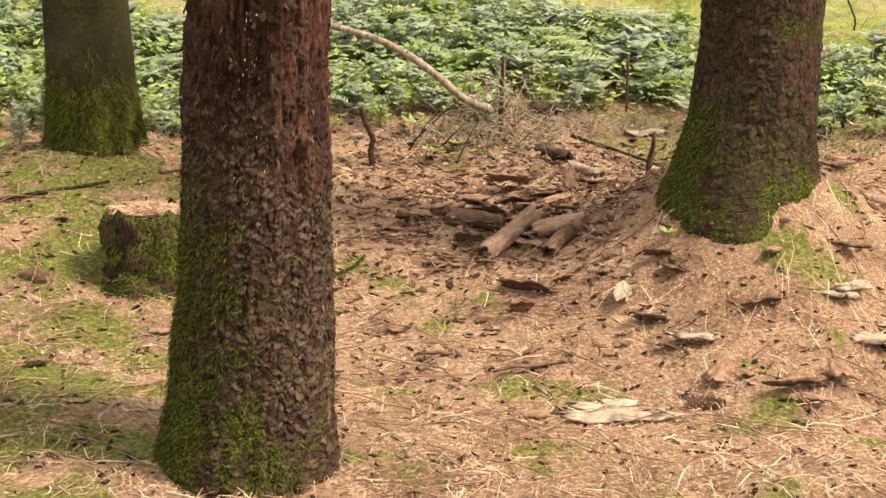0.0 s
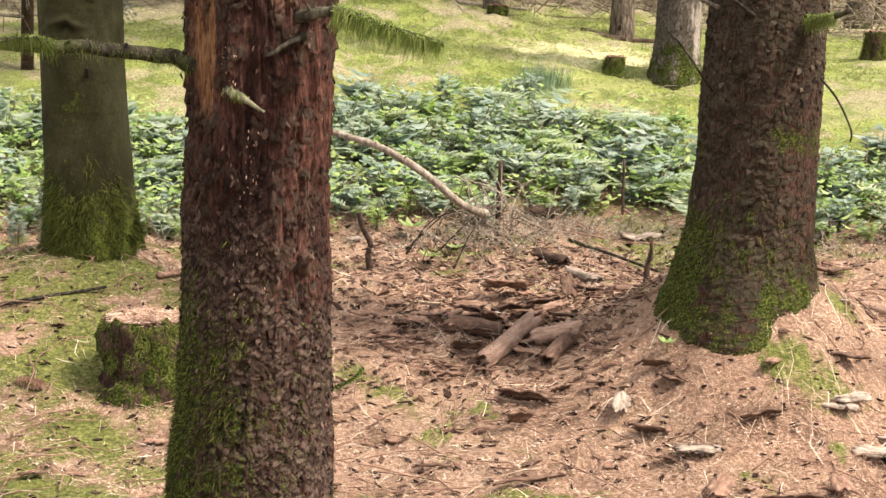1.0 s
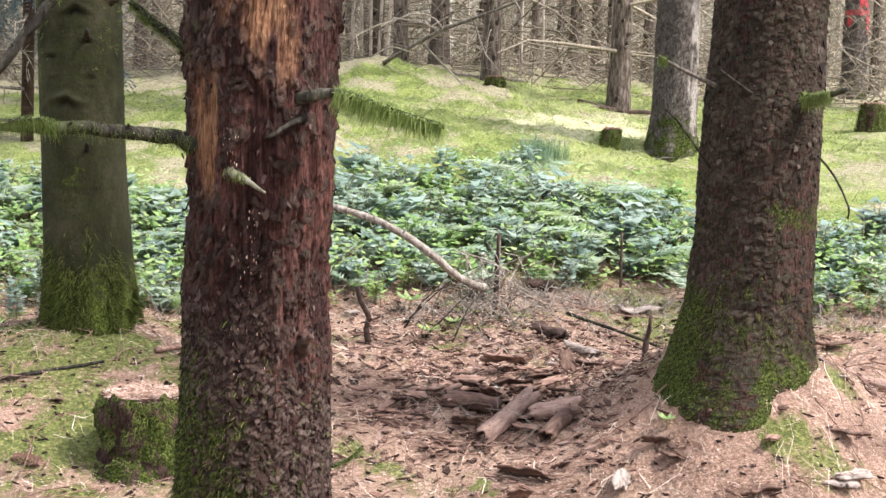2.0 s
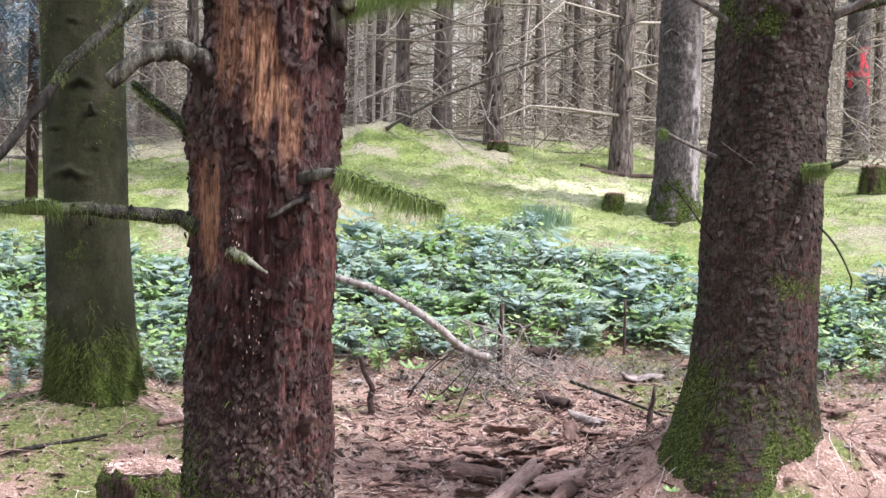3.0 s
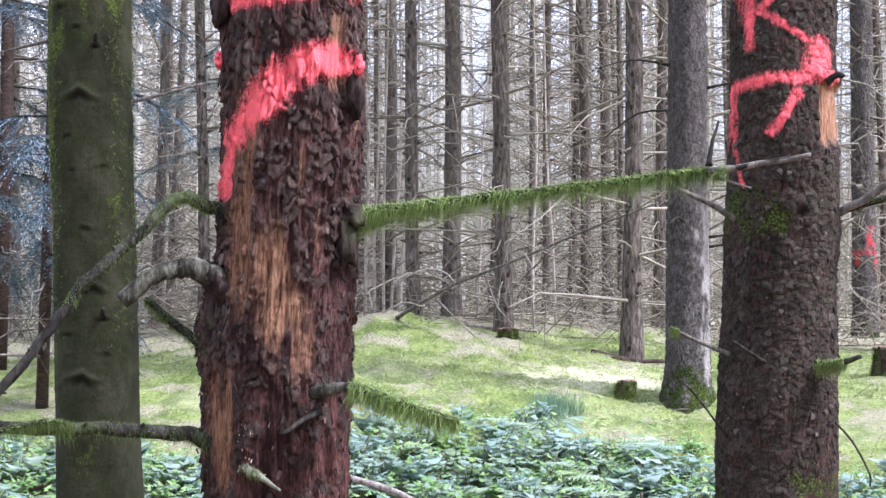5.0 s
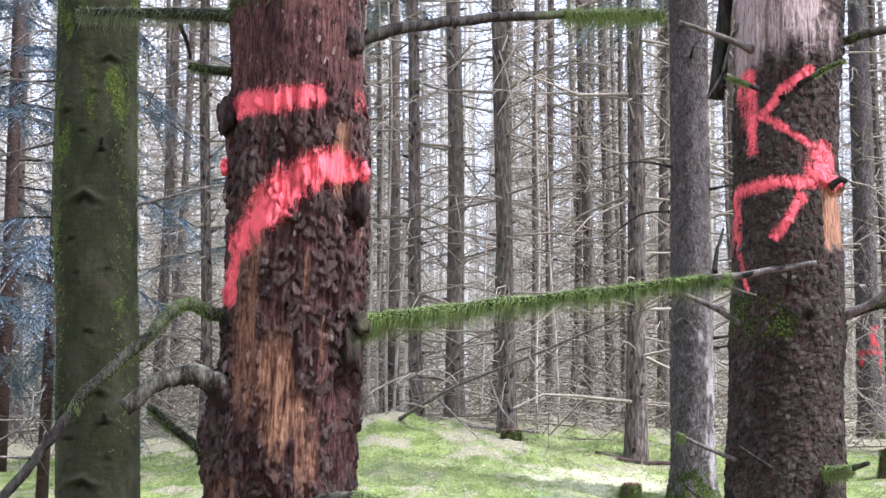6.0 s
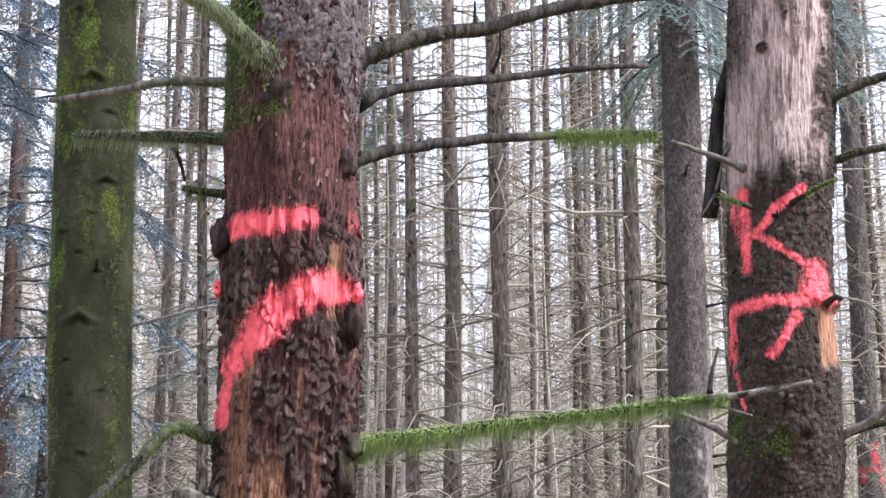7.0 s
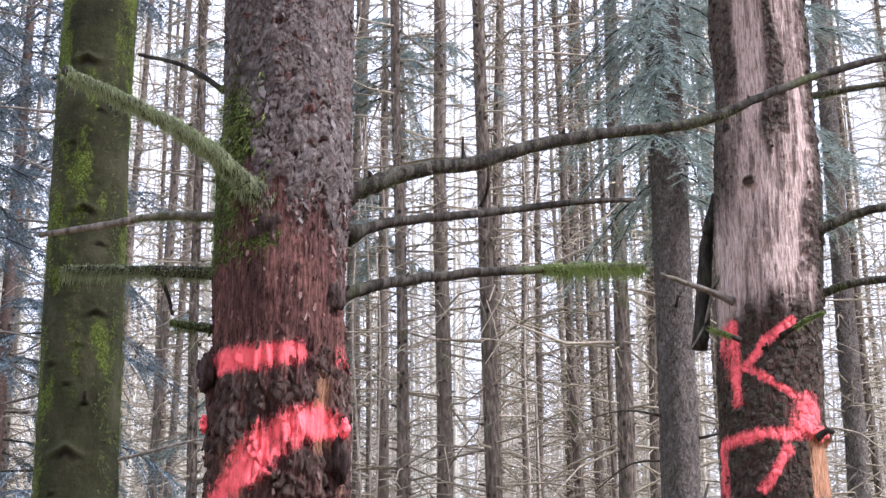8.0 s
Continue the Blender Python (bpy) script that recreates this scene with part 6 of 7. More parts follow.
# ---- undergrowth ----
def leafy_plant(name, seed, stalks, height, leaf, material, label, category, group):
    rng = random.Random(seed)
    ob = thing(name, (0, 0, 0), label, category, group)
    st, lf = Geo(), Geo()
    for _ in range(stalks):
        w = rng.uniform(0, 6.28)
        h = height * rng.uniform(0.6, 1.1)
        out = Vector((math.cos(w), math.sin(w), 0)) * h * rng.uniform(0.1, 0.5)
        pts = [Vector((0, 0, -0.03)), out * 0.3 + Vector((0, 0, h * 0.55)), out + Vector((0, 0, h))]
        st.tube(pts, [0.004, 0.003, 0.0015], 4, cap=False)
        for i in range(rng.randint(12, 17)):
            t = 0.3 + 0.7 * rng.random()
            p = pts[0].lerp(pts[1], t * 2) if t < 0.5 else pts[1].lerp(pts[2], t * 2 - 1)
            a = rng.uniform(0, 6.28)
            d = Vector((math.cos(a), math.sin(a), rng.uniform(-0.45, 0.2))).normalized()
            side = d.cross(Vector((rng.uniform(-0.35, 0.35), rng.uniform(-0.35, 0.35), 1))).normalized()
            l = leaf * rng.uniform(0.45, 1.35)
            lf.leaf(p + d * 0.02, d, side, l, l * rng.uniform(0.6, 0.9))
    part("stalk", st, M_STALK, ob)
    part("foliage", lf, material, ob)
    return ob


def fern(seed):
    rng = random.Random(seed)
    ob = thing("fern", (0, 0, 0), "light green fern with arching feathery fronds", "fern", "ferns")
    n = rng.randint(6, 8)
    for k in range(n):
        g = Geo()
        w = 6.28 * k / n + rng.uniform(-0.3, 0.3)
        d = Vector((math.cos(w), math.sin(w), 0))
        l = rng.uniform(0.22, 0.42)
        line = [d * (l * t) + Vector((0, 0, l * (1.1 * t - 0.75 * t * t))) for t in np.linspace(0, 1, 19)]
        g.tube(line[::3], [0.004, 0.0035, 0.003, 0.0025, 0.002, 0.0015, 0.001], 3, cap=False)
        for i in range(3, 19):
            t = i / 18
            ax = (line[i] - line[i - 1]).normalized()
            sd = ax.cross(Vector((0, 0, 1))).normalized()
            pl = l * 0.30 * math.sin(math.pi * min(1, 0.25 + 0.78 * t))
            for s in (1, -1):
                way = (sd * s + ax * 0.35 + Vector((0, 0, rng.uniform(-0.25, 0.1)))).normalized()
                g.leaf(line[i], way, ax, pl, 0.019, 0.05)
        part("frond", g, M_FERN, ob)
    return ob


NETTLES = [leafy_plant("nettle", 50 + i, 5, 0.25, 0.055, M_LEAF_B, "leafy green nettle growing on the forest floor", "plant", "nettles") for i in range(3)]
BRAMBLES = [leafy_plant("bramble", 60 + i, 5, 0.20, 0.052, M_LEAF, "low bramble with dark green leaves", "plant", "brambles") for i in range(3)]
BROAD = [leafy_plant("nettle", 80 + i, 4, 0.22, 0.092, M_LEAF_B, "young nettle with broad pale leaves", "plant", "nettles") for i in range(2)]
FERNS = [fern(70 + i) for i in range(3)]
ru = random.Random(55)


def bed(x, y):
    """How thickly the undergrowth grows."""
    front = 7.1 - 0.45 * step(-0.5, -0.9, x) + 0.15 * math.sin(x * 2.3) + 0.12 * step(0.3, 1.3, x)
    back = 8.65 + 0.25 * math.sin(x * 1.7 + 1) - 0.25 * step(0.4, 1.2, x)
    return step(front - 0.1, front + 0.35, y) * step(back + 0.25, back - 0.35, y)


def spread(kinds, count, x0, x1, y0, y1, gap=0.10, always=False):
    made = []
    for _ in range(count * 40):
        if len(made) >= count:
            break
        x, y = ru.uniform(x0, x1), ru.uniform(y0, y1)
        if not always and ru.random() > bed(x, y):
            continue
        if (x + 1.38) ** 2 + (y - 6.3) ** 2 < 0.08 or any((x - a) ** 2 + (y - b) ** 2 < gap * gap for a, b in made):
            continue
        made.append((x, y))
        ob = copy_thing(ru.choice(kinds), Matrix.Translation((x, y, ground(x, y))) @ Matrix.Rotation(ru.uniform(0, 6.28), 4, "Z"))
        k = ru.uniform(0.55, 1.15) * (0.6 + 0.4 * step(7.1, 8.0, y))
        ob.scale = (k, k, k)


spread(NETTLES, 230, -3.2, 3.2, 6.6, 9.4)
spread(BRAMBLES, 200, -3.2, 3.2, 6.6, 9.4)
spread(BROAD, 80, -3.0, 3.2, 6.6, 8.8, 0.16)
spread(FERNS, 100, -3.0, 3.2, 7.2, 9.3, 0.12)
spread(NETTLES[:1], 6, -2.2, -1.7, 5.9, 7.0, 0.2, True)
for i, ob in enumerate(NETTLES + BRAMBLES + FERNS + BROAD):
    ob.location = (-3.4 - 0.3 * i, 8.3, ground(-3.4 - 0.3 * i, 8.3))

cover = Geo()
for _ in range(16000):
    x, y = ru.uniform(-3.6, 3.6), ru.uniform(6.5, 9.6)
    if ru.random() > bed(x, y):
        continue
    a = ru.uniform(0, 6.28)
    d = Vector((math.cos(a), math.sin(a), ru.uniform(-0.3, 0.4))).normalized()
    l = ru.uniform(0.025, 0.055)
    cover.leaf(Vector((x, y, ground(x, y) + ru.uniform(0.02, 0.22))), d, d.cross(Vector((ru.uniform(-0.5, 0.5), ru.uniform(-0.5, 0.5), 1))).normalized(), l, l * 0.65)
tagged(part("undergrowth", cover, M_LEAF, stuff=True), "low green leaves carpeting the hollow", "undergrowth")

stems = Geo()
for _ in range(900):
    x, y = ru.uniform(-2.6, 2.8), ru.uniform(6.4, 8.9)
    if ru.random() > 0.25 + 0.6 * step(8.3, 7.2, y):
        continue
    a, l = ru.uniform(0, 6.28), ru.uniform(0.08, 0.34)
    p = Vector((x, y, ground(x, y) - 0.01))
    d = Vector((math.cos(a) * ru.uniform(0.2, 1.0), math.sin(a) * 0.5, ru.uniform(0.25, 1.0))).normalized() * l
    r = ru.uniform(0.0012, 0.003)
    stems.tube([p, p + d * 0.5 + Vector((0, 0, 0.08 * l)), p + d + Vector((0, 0, -0.12 * l))], [r, r * 0.8, r * 0.4], 3, cap=False)
for cx, cy, n, sx in ((0.62, 7.25, 260, 0.16), (0.95, 7.2, 160, 0.14), (0.2, 7.05, 140, 0.2), (-0.2, 6.95, 120, 0.2), (1.7, 7.0, 160, 0.3)):
    for _ in range(n):
        x, y = ru.gauss(cx, sx), ru.gauss(cy, 0.09)
        a, l = ru.uniform(0, 6.28), ru.uniform(0.05, 0.16)
        p = Vector((x, y, ground(x, y) - 0.005))
        d = Vector((math.cos(a), 0.6 * math.sin(a), ru.uniform(0.2, 0.9))).normalized() * l
        stems.tube([p, p + d * 0.6, p + d + Vector((0, 0, -0.35 * l))], [0.0016, 0.0013, 0.0006], 3, cap=False)
tagged(part("dry_stems", stems, M_GREYWOOD, stuff=True), "dry brown stems standing among the leaves", "undergrowth")

g = Geo()
for _ in range(420):
    a, r = ru.uniform(0, 6.28), 0.2 * ru.random() ** 0.7
    x, y = 0.64 + r * math.cos(a), 9.35 + 0.6 * r * math.sin(a)
    d = Vector((ru.uniform(-0.4, 0.4), ru.uniform(-0.4, 0.4), 1)).normalized()
    g.blade(Vector((x, y, ground(x, y) - 0.01)), d, d.cross(Vector((math.cos(a), math.sin(a), 0))).normalized(), ru.uniform(0.08, 0.18), 0.005)
tagged(part("grass_tuft", g, M_GRASS, stuff=True), "tuft of blue-green grass on the moss", "grass")


# ---- stumps ----
def stump(x, y, r, h, seed, label, lean=0.0, mossy=1.0):
    rng = random.Random(seed)
    z0 = ground(x, y)
    ob = thing("tree_stump", (x, y, z0), label, "stump", "stumps")
    g = Geo()
    for k in ("wood", "moss", "paint", "red"):
        g.a[k] = []
    n, m = 44, 16
    for j in range(m + 1):
        t = j / m
        for i in range(n):
            w = 6.283 * i / n
            q = Vector((math.cos(w), math.sin(w), t))
            rr = r * (1 + 0.35 * (1 - t) ** 3) + 0.26 * r * noise.noise(q * 2.0 + Vector((seed, 0, 0))) + 0.16 * r * noise.noise(q * 6) + 0.07 * r * noise.noise(q * 17)
            rr *= 1 - 0.10 * (t > 0.96)
            top = h * (1 + 0.22 * noise.noise((3 * math.cos(w), 3 * math.sin(w), seed)))
            g.v.append((x + rr * math.cos(w) + lean * t, y + rr * math.sin(w), z0 - 0.06 + t * (top + 0.06)))
            g.a["moss"].append(max(0.0, mossy * (0.75 - 0.3 * t + 0.6 * noise.noise(q * 2.5 + Vector((0, seed, 0))))))
            g.a["wood"].append(0.0), g.a["paint"].append(0.0), g.a["red"].append(0.5)
    for j in range(m):
        for i in range(n):
            g.f.append((j * n + i, j * n + (i + 1) % n, (j + 1) * n + (i + 1) % n, (j + 1) * n + i))
    part("bark", g, M_BARK_ROT, ob, "mossy rotten bark")
    t = Geo()
    rings = 7
    for j in range(rings + 1):
        for i in range(n):
            w = 6.283 * i / n
            rr = r * (0.86 + 0.2 * noise.noise((2 * math.cos(w) + seed, 2 * math.sin(w), 2.0))) * (1 - j / rings) + 0.001
            t.v.append((x + rr * math.cos(w) + lean, y + rr * math.sin(w), z0 + h * 0.985 + 0.014 * noise.noise((9 * rr * math.cos(w), 9 * rr * math.sin(w), seed)) - 0.012 * j / rings))
    for j in range(rings):
        for i in range(n):
            t.f.append((j * n + i, j * n + (i + 1) % n, (j + 1) * n + (i + 1) % n, (j + 1) * n + i))
    part("cut_top", t, M_CHIP_BROWN, ob, "weathered reddish cut face")
    tuft = Geo()
    for _ in range(int(6500 * mossy * r / 0.13)):
        w, u = rng.uniform(0, 6.283), rng.random()
        out = Vector((math.cos(w), math.sin(w), 0))
        d = (out * 0.4 + Vector((rng.uniform(-0.5, 0.5), rng.uniform(-0.5, 0.5), rng.uniform(-1, 0.2)))).normalized()
        if noise.noise((2.5 * math.cos(w), 2.5 * math.sin(w), u * 2 + seed)) < -0.05:
            continue
        tuft.strand(Vector((x, y, z0 + u * h)) + out * (r * (1 + 0.35 * (1 - u) ** 3)) + Vector((lean * u, 0, 0)), d, d.cross(out + Vector((0, 0, 0.3))).normalized(), rng.uniform(0.010, 0.026), 0.003)
    part("moss", tuft, M_MOSS_NEAR, ob, "green moss", stuff=True)
    straw = Geo()
    for _ in range(int(2600 * r / 0.13)):
        w, rr, a = rng.uniform(0, 6.283), r * 0.95 * rng.random() ** 0.5, rng.uniform(0, 6.283)
        p = Vector((x + lean + rr * math.cos(w), y + rr * math.sin(w), z0 + h * 0.985 + rng.uniform(-0.006, 0.012)))
        side = Vector((-math.sin(a), math.cos(a), rng.uniform(-0.6, 0.6))) * 0.0016
        straw.add([p - side, p + side, p + Vector((math.cos(a), math.sin(a), rng.uniform(-0.1, 0.3))) * rng.uniform(0.012, 0.04)], [(0, 1, 2)])
    part("needles", straw, M_LITTER, ob, "dry needles on the cut face", stuff=True)
    return ob


stump(-0.97, 5.30, 0.150, 0.215, 3, "low cut stump with green moss and crumbling dark sides")
stump(1.11, 9.75, 0.058, 0.115, 5, "small mossy stump on the green mound", 0.015, 1.6)
stump(0.45, 11.7, 0.07, 0.07, 6, "flat mossy stump on top of the mound")
stump(3.14, 11.0, 0.09, 0.19, 7, "small mossy stump beside a fallen stick")


# ---- fallen bark and wood ----
def plate(length, width, curl, thick, rng, ragged=0.45, rough=1.0):
    """A curved piece of bark along x; curl is the angle it bends through, arched upwards."""
    g = Geo()
    nx, ny = 12, 8 if curl < 3 else 14
    rad = width / max(curl, 0.05)
    cut0 = [rng.uniform(0, ragged) for _ in range(ny + 1)]
    cut1 = [rng.uniform(0, ragged) for _ in range(ny + 1)]
    off = rng.uniform(0, 50)
    for layer in (0, 1):
        for i in range(nx + 1):
            for j in range(ny + 1):
                t = i / nx
                x = length * (-0.5 + cut0[j] * 0.5 + t * (1 - 0.5 * (cut0[j] + cut1[j])))
                edge = 1 - 1.6 * ragged * abs(noise.noise((t * 5 + off, 0.3 + 3 * (j > ny / 2), 0))) - 0.5 * ragged * (2 * t - 1) ** 2
                a = (j / ny - 0.5) * curl * edge
                r = rad - thick * layer + 0.09 * rough * width * noise.noise((t * 5 + off, j * 0.5, 2))
                z = r * math.cos(a) - rad * math.cos(min(curl / 2, 1.6)) + 0.06 * rough * length * noise.noise((t * 2.2 + off, 7, 1))
                g.v.append((x, r * math.sin(a), z))
    n = (nx + 1) * (ny + 1)
    for i in range(nx):
        for j in range(ny):
            q = [i * (ny + 1) + j, i * (ny + 1) + j + 1, (i + 1) * (ny + 1) + j + 1, (i + 1) * (ny + 1) + j]
            g.f.append(tuple(q))
            g.f.append(tuple(k + n for k in reversed(q)))
    for i in range(nx):
        for j in (0, ny):
            a, b = i * (ny + 1) + j, (i + 1) * (ny + 1) + j
            g.f.append((a, b, b + n, a + n) if j == 0 else (b, a, a + n, b + n))
    for j in range(ny):
        for i in (0, nx):
            a, b = i * (ny + 1) + j, i * (ny + 1) + j + 1
            g.f.append((b, a, a + n, b + n) if i == 0 else (a, b, b + n, a + n))
    return g


rc = random.Random(77)


def chip(x, y, length, width, curl, yaw, material, label, name="bark_piece", tilt=0.0, roll=0.0, lift=0.0, flip=False):
    if material is PALE:
        width, curl, roll = width * 1.2, curl * 0.6, 6
        lift += 0.06 * width
    if material is DARK:
        roll, lift = -abs(roll) - 14, lift + 0.18 * width
    g = plate(length, width, curl * 0.8, 0.006 if length > 0.1 else 0.004, rc)
    ob = part(name, g, material)
    m = pose(x, y, ground(x, y) + 0.004 + lift, roll + (180 if flip else 0), tilt, yaw)
    if flip:
        m = m @ Matrix.Translation((0, 0, -width * 0.3))
    ob.matrix_world = m
    return tagged(ob, label, "bark", "fallen bark pieces")


def between(a, b):
    d = Vector(b) - Vector(a)
    return ((a[0] + b[0]) / 2, (a[1] + b[1]) / 2, d.length, math.degrees(math.atan2(d.y, d.x)))


def log_roll(a, b, radius, material, label, curl=5.2, rough=0.35):
    x, y, l, yaw = between(a, b)
    slope = math.degrees(math.atan2(ground(*b) - ground(*a), l))
    z = (ground(*a) + ground(*b)) / 2
    g = plate(l, radius * curl, curl, 0.008, rc, 0.25, rough)
    ob = part("bark_roll", g, material)
    ob.matrix_world = pose(x, y, z + 0.75 * radius, rc.uniform(-25, 25), -slope, yaw)
    return tagged(ob, label, "bark", "fallen bark pieces")


log_roll((0.17, 5.32), (0.40, 5.70), 0.034, M_ROLL, "long curled roll of tan bark lying on needles")
log_roll((0.37, 5.52), (0.57, 5.44), 0.034, M_ROLL, "short curled roll of tan bark with holes")
log_roll((0.40, 5.28), (0.50, 5.44), 0.030, M_CHIP_BROWN, "short dark curled roll of bark")
log_roll((0.05, 5.70), (0.28, 5.64), 0.036, M_CHIP_BROWN, "dark rotten log half sunk in needles")
log_roll((0.43, 6.52), (0.58, 6.45), 0.034, M_CHIP_DARK, "dark short log lying on needles", 4.2, 1.6)
log_roll((0.56, 6.38), (0.70, 6.23), 0.020, M_CHIP_PALE, "pale splintered piece of wood")
log_roll((1.44, 5.96), (1.66, 5.94), 0.030, M_ROLL, "barked log lying behind the dead spruce")
log_roll((1.62, 5.85), (1.95, 5.80), 0.024, M_ROLL, "thin log lying behind the dead spruce")
DARK, TAN, PALE = M_CHIP_BROWN, M_CHIP, M_CHIP_PALE
chip(0.30, 6.02, 0.22, 0.13, 1.3, -8, TAN, "large arched plate of bark propped on twigs", lift=0.05, roll=-24)
chip(-0.07, 5.64, 0.26, 0.06, 0.7, 12, TAN, "flat strip of brown bark")
chip(-0.10, 5.58, 0.20, 0.05, 0.6, 4, TAN, "flat strip of brown bark")
chip(0.15, 5.80, 0.16, 0.07, 1.2, 30, DARK, "dark curved plate of bark", roll=20)
chip(0.32, 5.80, 0.20, 0.08, 1.3, 25, DARK, "dark curved plate of bark", roll=15, lift=0.02)
chip(0.24, 5.72, 0.14, 0.10, 1.4, 70, TAN, "curved plate of brown bark leaning on others", tilt=25, lift=0.04)
chip(0.44, 5.86, 0.18, 0.07, 1.0, 40, DARK, "dark curved plate of bark", roll=-10, lift=0.02)
chip(0.53, 5.86, 0.13, 0.07, 1.2, 100, DARK, "dark plate of bark standing on edge", tilt=-45, lift=0.05)
chip(0.61, 5.95, 0.22, 0.08, 0.8, 30, TAN, "flat plate of brown bark")
chip(0.12, 5.36, 0.12, 0.06, 1.0, 10, TAN, "small plate of brown bark")
chip(0.33, 5.08, 0.24, 0.08, 1.0, -32, DARK, "long dark plate of bark with a raised edge", roll=25, lift=0.01)
chip(0.31, 4.94, 0.10, 0.08, 1.6, 10, DARK, "curled scrap of dark bark", roll=30, lift=0.02)
chip(0.45, 5.10, 0.09, 0.06, 1.0, 40, DARK, "curled scrap of dark bark", roll=20, lift=0.01)
chip(0.56, 5.06, 0.08, 0.05, 1.4, 5, DARK, "curled scrap of dark bark", lift=0.01)
chip(0.63, 4.93, 0.11, 0.06, 1.3, 80, PALE, "white scrap of bark bent over a dark hollow", tilt=-30, lift=0.02)
chip(0.70, 4.80, 0.12, 0.07, 1.4, -20, DARK, "curled scrap of dark bark", roll=15, lift=0.01)
chip(0.76, 5.03, 0.12, 0.06, 1.2, -5, DARK, "dark scrap of bark", roll=20, lift=0.01)
chip(0.79, 4.96, 0.10, 0.05, 1.4, -60, DARK, "dark scrap of bark", lift=0.01)
chip(1.11, 4.92, 0.13, 0.05, 0.9, 65, TAN, "pinkish strip of bark with two holes", lift=0.01)
chip(1.05, 4.76, 0.17, 0.05, 1.0, 25, DARK, "dark strip of bark", roll=15, lift=0.01)
chip(1.34, 4.87, 0.17, 0.09, 0.7, 0, PALE, "pale flat flake of bark")
chip(1.30, 4.82, 0.13, 0.06, 0.5, -10, PALE, "pale flat flake of bark")
chip(1.36, 5.0, 0.17, 0.06, 1.4, -20, DARK, "dark curled strip of bark", lift=0.01)
chip(1.39, 4.67, 0.18, 0.09, 0.8, -15, PALE, "white flake of bark on moss", lift=0.02)
chip(0.84, 4.67, 0.17, 0.07, 0.8, 5, PALE, "pale plate of bark", lift=0.01)
chip(0.75, 4.66, 0.09, 0.05, 1.2, 0, DARK, "small dark scrap of bark")
chip(0.87, 4.47, 0.13, 0.10, 2.4, 60, TAN, "brown curl of bark standing up", tilt=-20, lift=0.02)
chip(1.23, 4.47, 0.12, 0.10, 2.6, 100, TAN, "big tan curl of bark", tilt=-15, lift=0.02)
chip(1.09, 4.40, 0.24, 0.07, 1.0, 20, DARK, "long dark plate of bark", roll=15, lift=0.01)
chip(1.13, 4.35, 0.10, 0.06, 0.8, -20, TAN, "reddish scrap of bark", lift=0.01)
chip(0.55, 4.26, 0.40, 0.08, 0.7, 8, PALE, "long white plate of bark with dark spots", lift=0.012, roll=-12)
chip(0.52, 4.33, 0.25, 0.06, 0.7, 15, PALE, "white plate of bark under another", lift=0.005)
chip(0.30, 4.25, 0.14, 0.08, 0.6, -15, TAN, "tan flake of bark", lift=0.005)
chip(0.32, 4.56, 0.30, 0.035, 1.6, 32, DARK, "narrow dark strip of bark", lift=0.01)
chip(-0.27, 4.51, 0.055, 0.045, 1.3, 20, DARK, "small reddish scrap of bark", lift=0.01)
chip(0.03, 4.70, 0.12, 0.05, 1.0, 5, DARK, "dark scrap of bark")
chip(0.32, 4.68, 0.06, 0.05, 1.0, 80, DARK, "small dark scrap of bark")
chip(0.21, 4.86, 0.06, 0.05, 1.3, 10, DARK, "small dark scrap of bark")
chip(-0.10, 4.93, 0.08, 0.05, 1.0, 30, TAN, "small brown scrap of bark")
chip(0.09, 4.99, 0.16, 0.05, 0.5, -15, TAN, "thin tan flake of bark")
chip(0.20, 5.30, 0.09, 0.05, 1.4, 0, DARK, "dark scrap of bark", lift=0.01)
chip(-1.17, 4.56, 0.09, 0.05, 0.8, 20, DARK, "small dark scrap of bark")
chip(-0.87, 4.90, 0.09, 0.06, 1.2, 10, TAN, "brown scrap of bark", lift=0.01)
chip(-1.05, 4.62, 0.10, 0.04, 0.8, -20, TAN, "brown scrap of bark")
chip(-0.35, 6.90, 0.08, 0.06, 1.2, 0, PALE, "white scrap of wood")
chip(0.97, 7.1, 0.22, 0.10, 0.5, 0, PALE, "pale flat piece of wood at the edge of the leaves")
chip(1.70, 6.5, 0.20, 0.07, 1.2, 15, DARK, "dark scrap of bark behind the dead spruce", lift=0.01)
chip(1.53, 6.3, 0.14, 0.06, 1.2, 5, DARK, "dark scrap of bark behind the dead spruce", lift=0.01)
chip(0.60, 9.6, 0.16, 0.03, 1.0, 5, PALE, "pale stick-like flake on the moss")
for i in range(30):
    x, y = rc.gauss(0.30, 0.22), rc.gauss(5.72, 0.14)
    chip(x, y, rc.uniform(0.06, 0.16), rc.uniform(0.035, 0.08), rc.uniform(0.6, 1.8), rc.uniform(-40, 60), rc.choice((DARK, TAN, TAN)), "plate of rotting bark in a heap", roll=rc.uniform(-30, 30), tilt=rc.uniform(-15, 15), lift=rc.uniform(0, 0.03))
for i in range(46):
    x, y = rc.uniform(-0.2, 1.7), rc.uniform(4.1, 6.2)
    chip(x, y, rc.uniform(0.03, 0.085), rc.uniform(0.02, 0.045), rc.uniform(0.6, 1.6), rc.uniform(0, 180), rc.choice((DARK, DARK, TAN, TAN, PALE)), "small scrap of bark among needles", roll=rc.uniform(-20, 20))
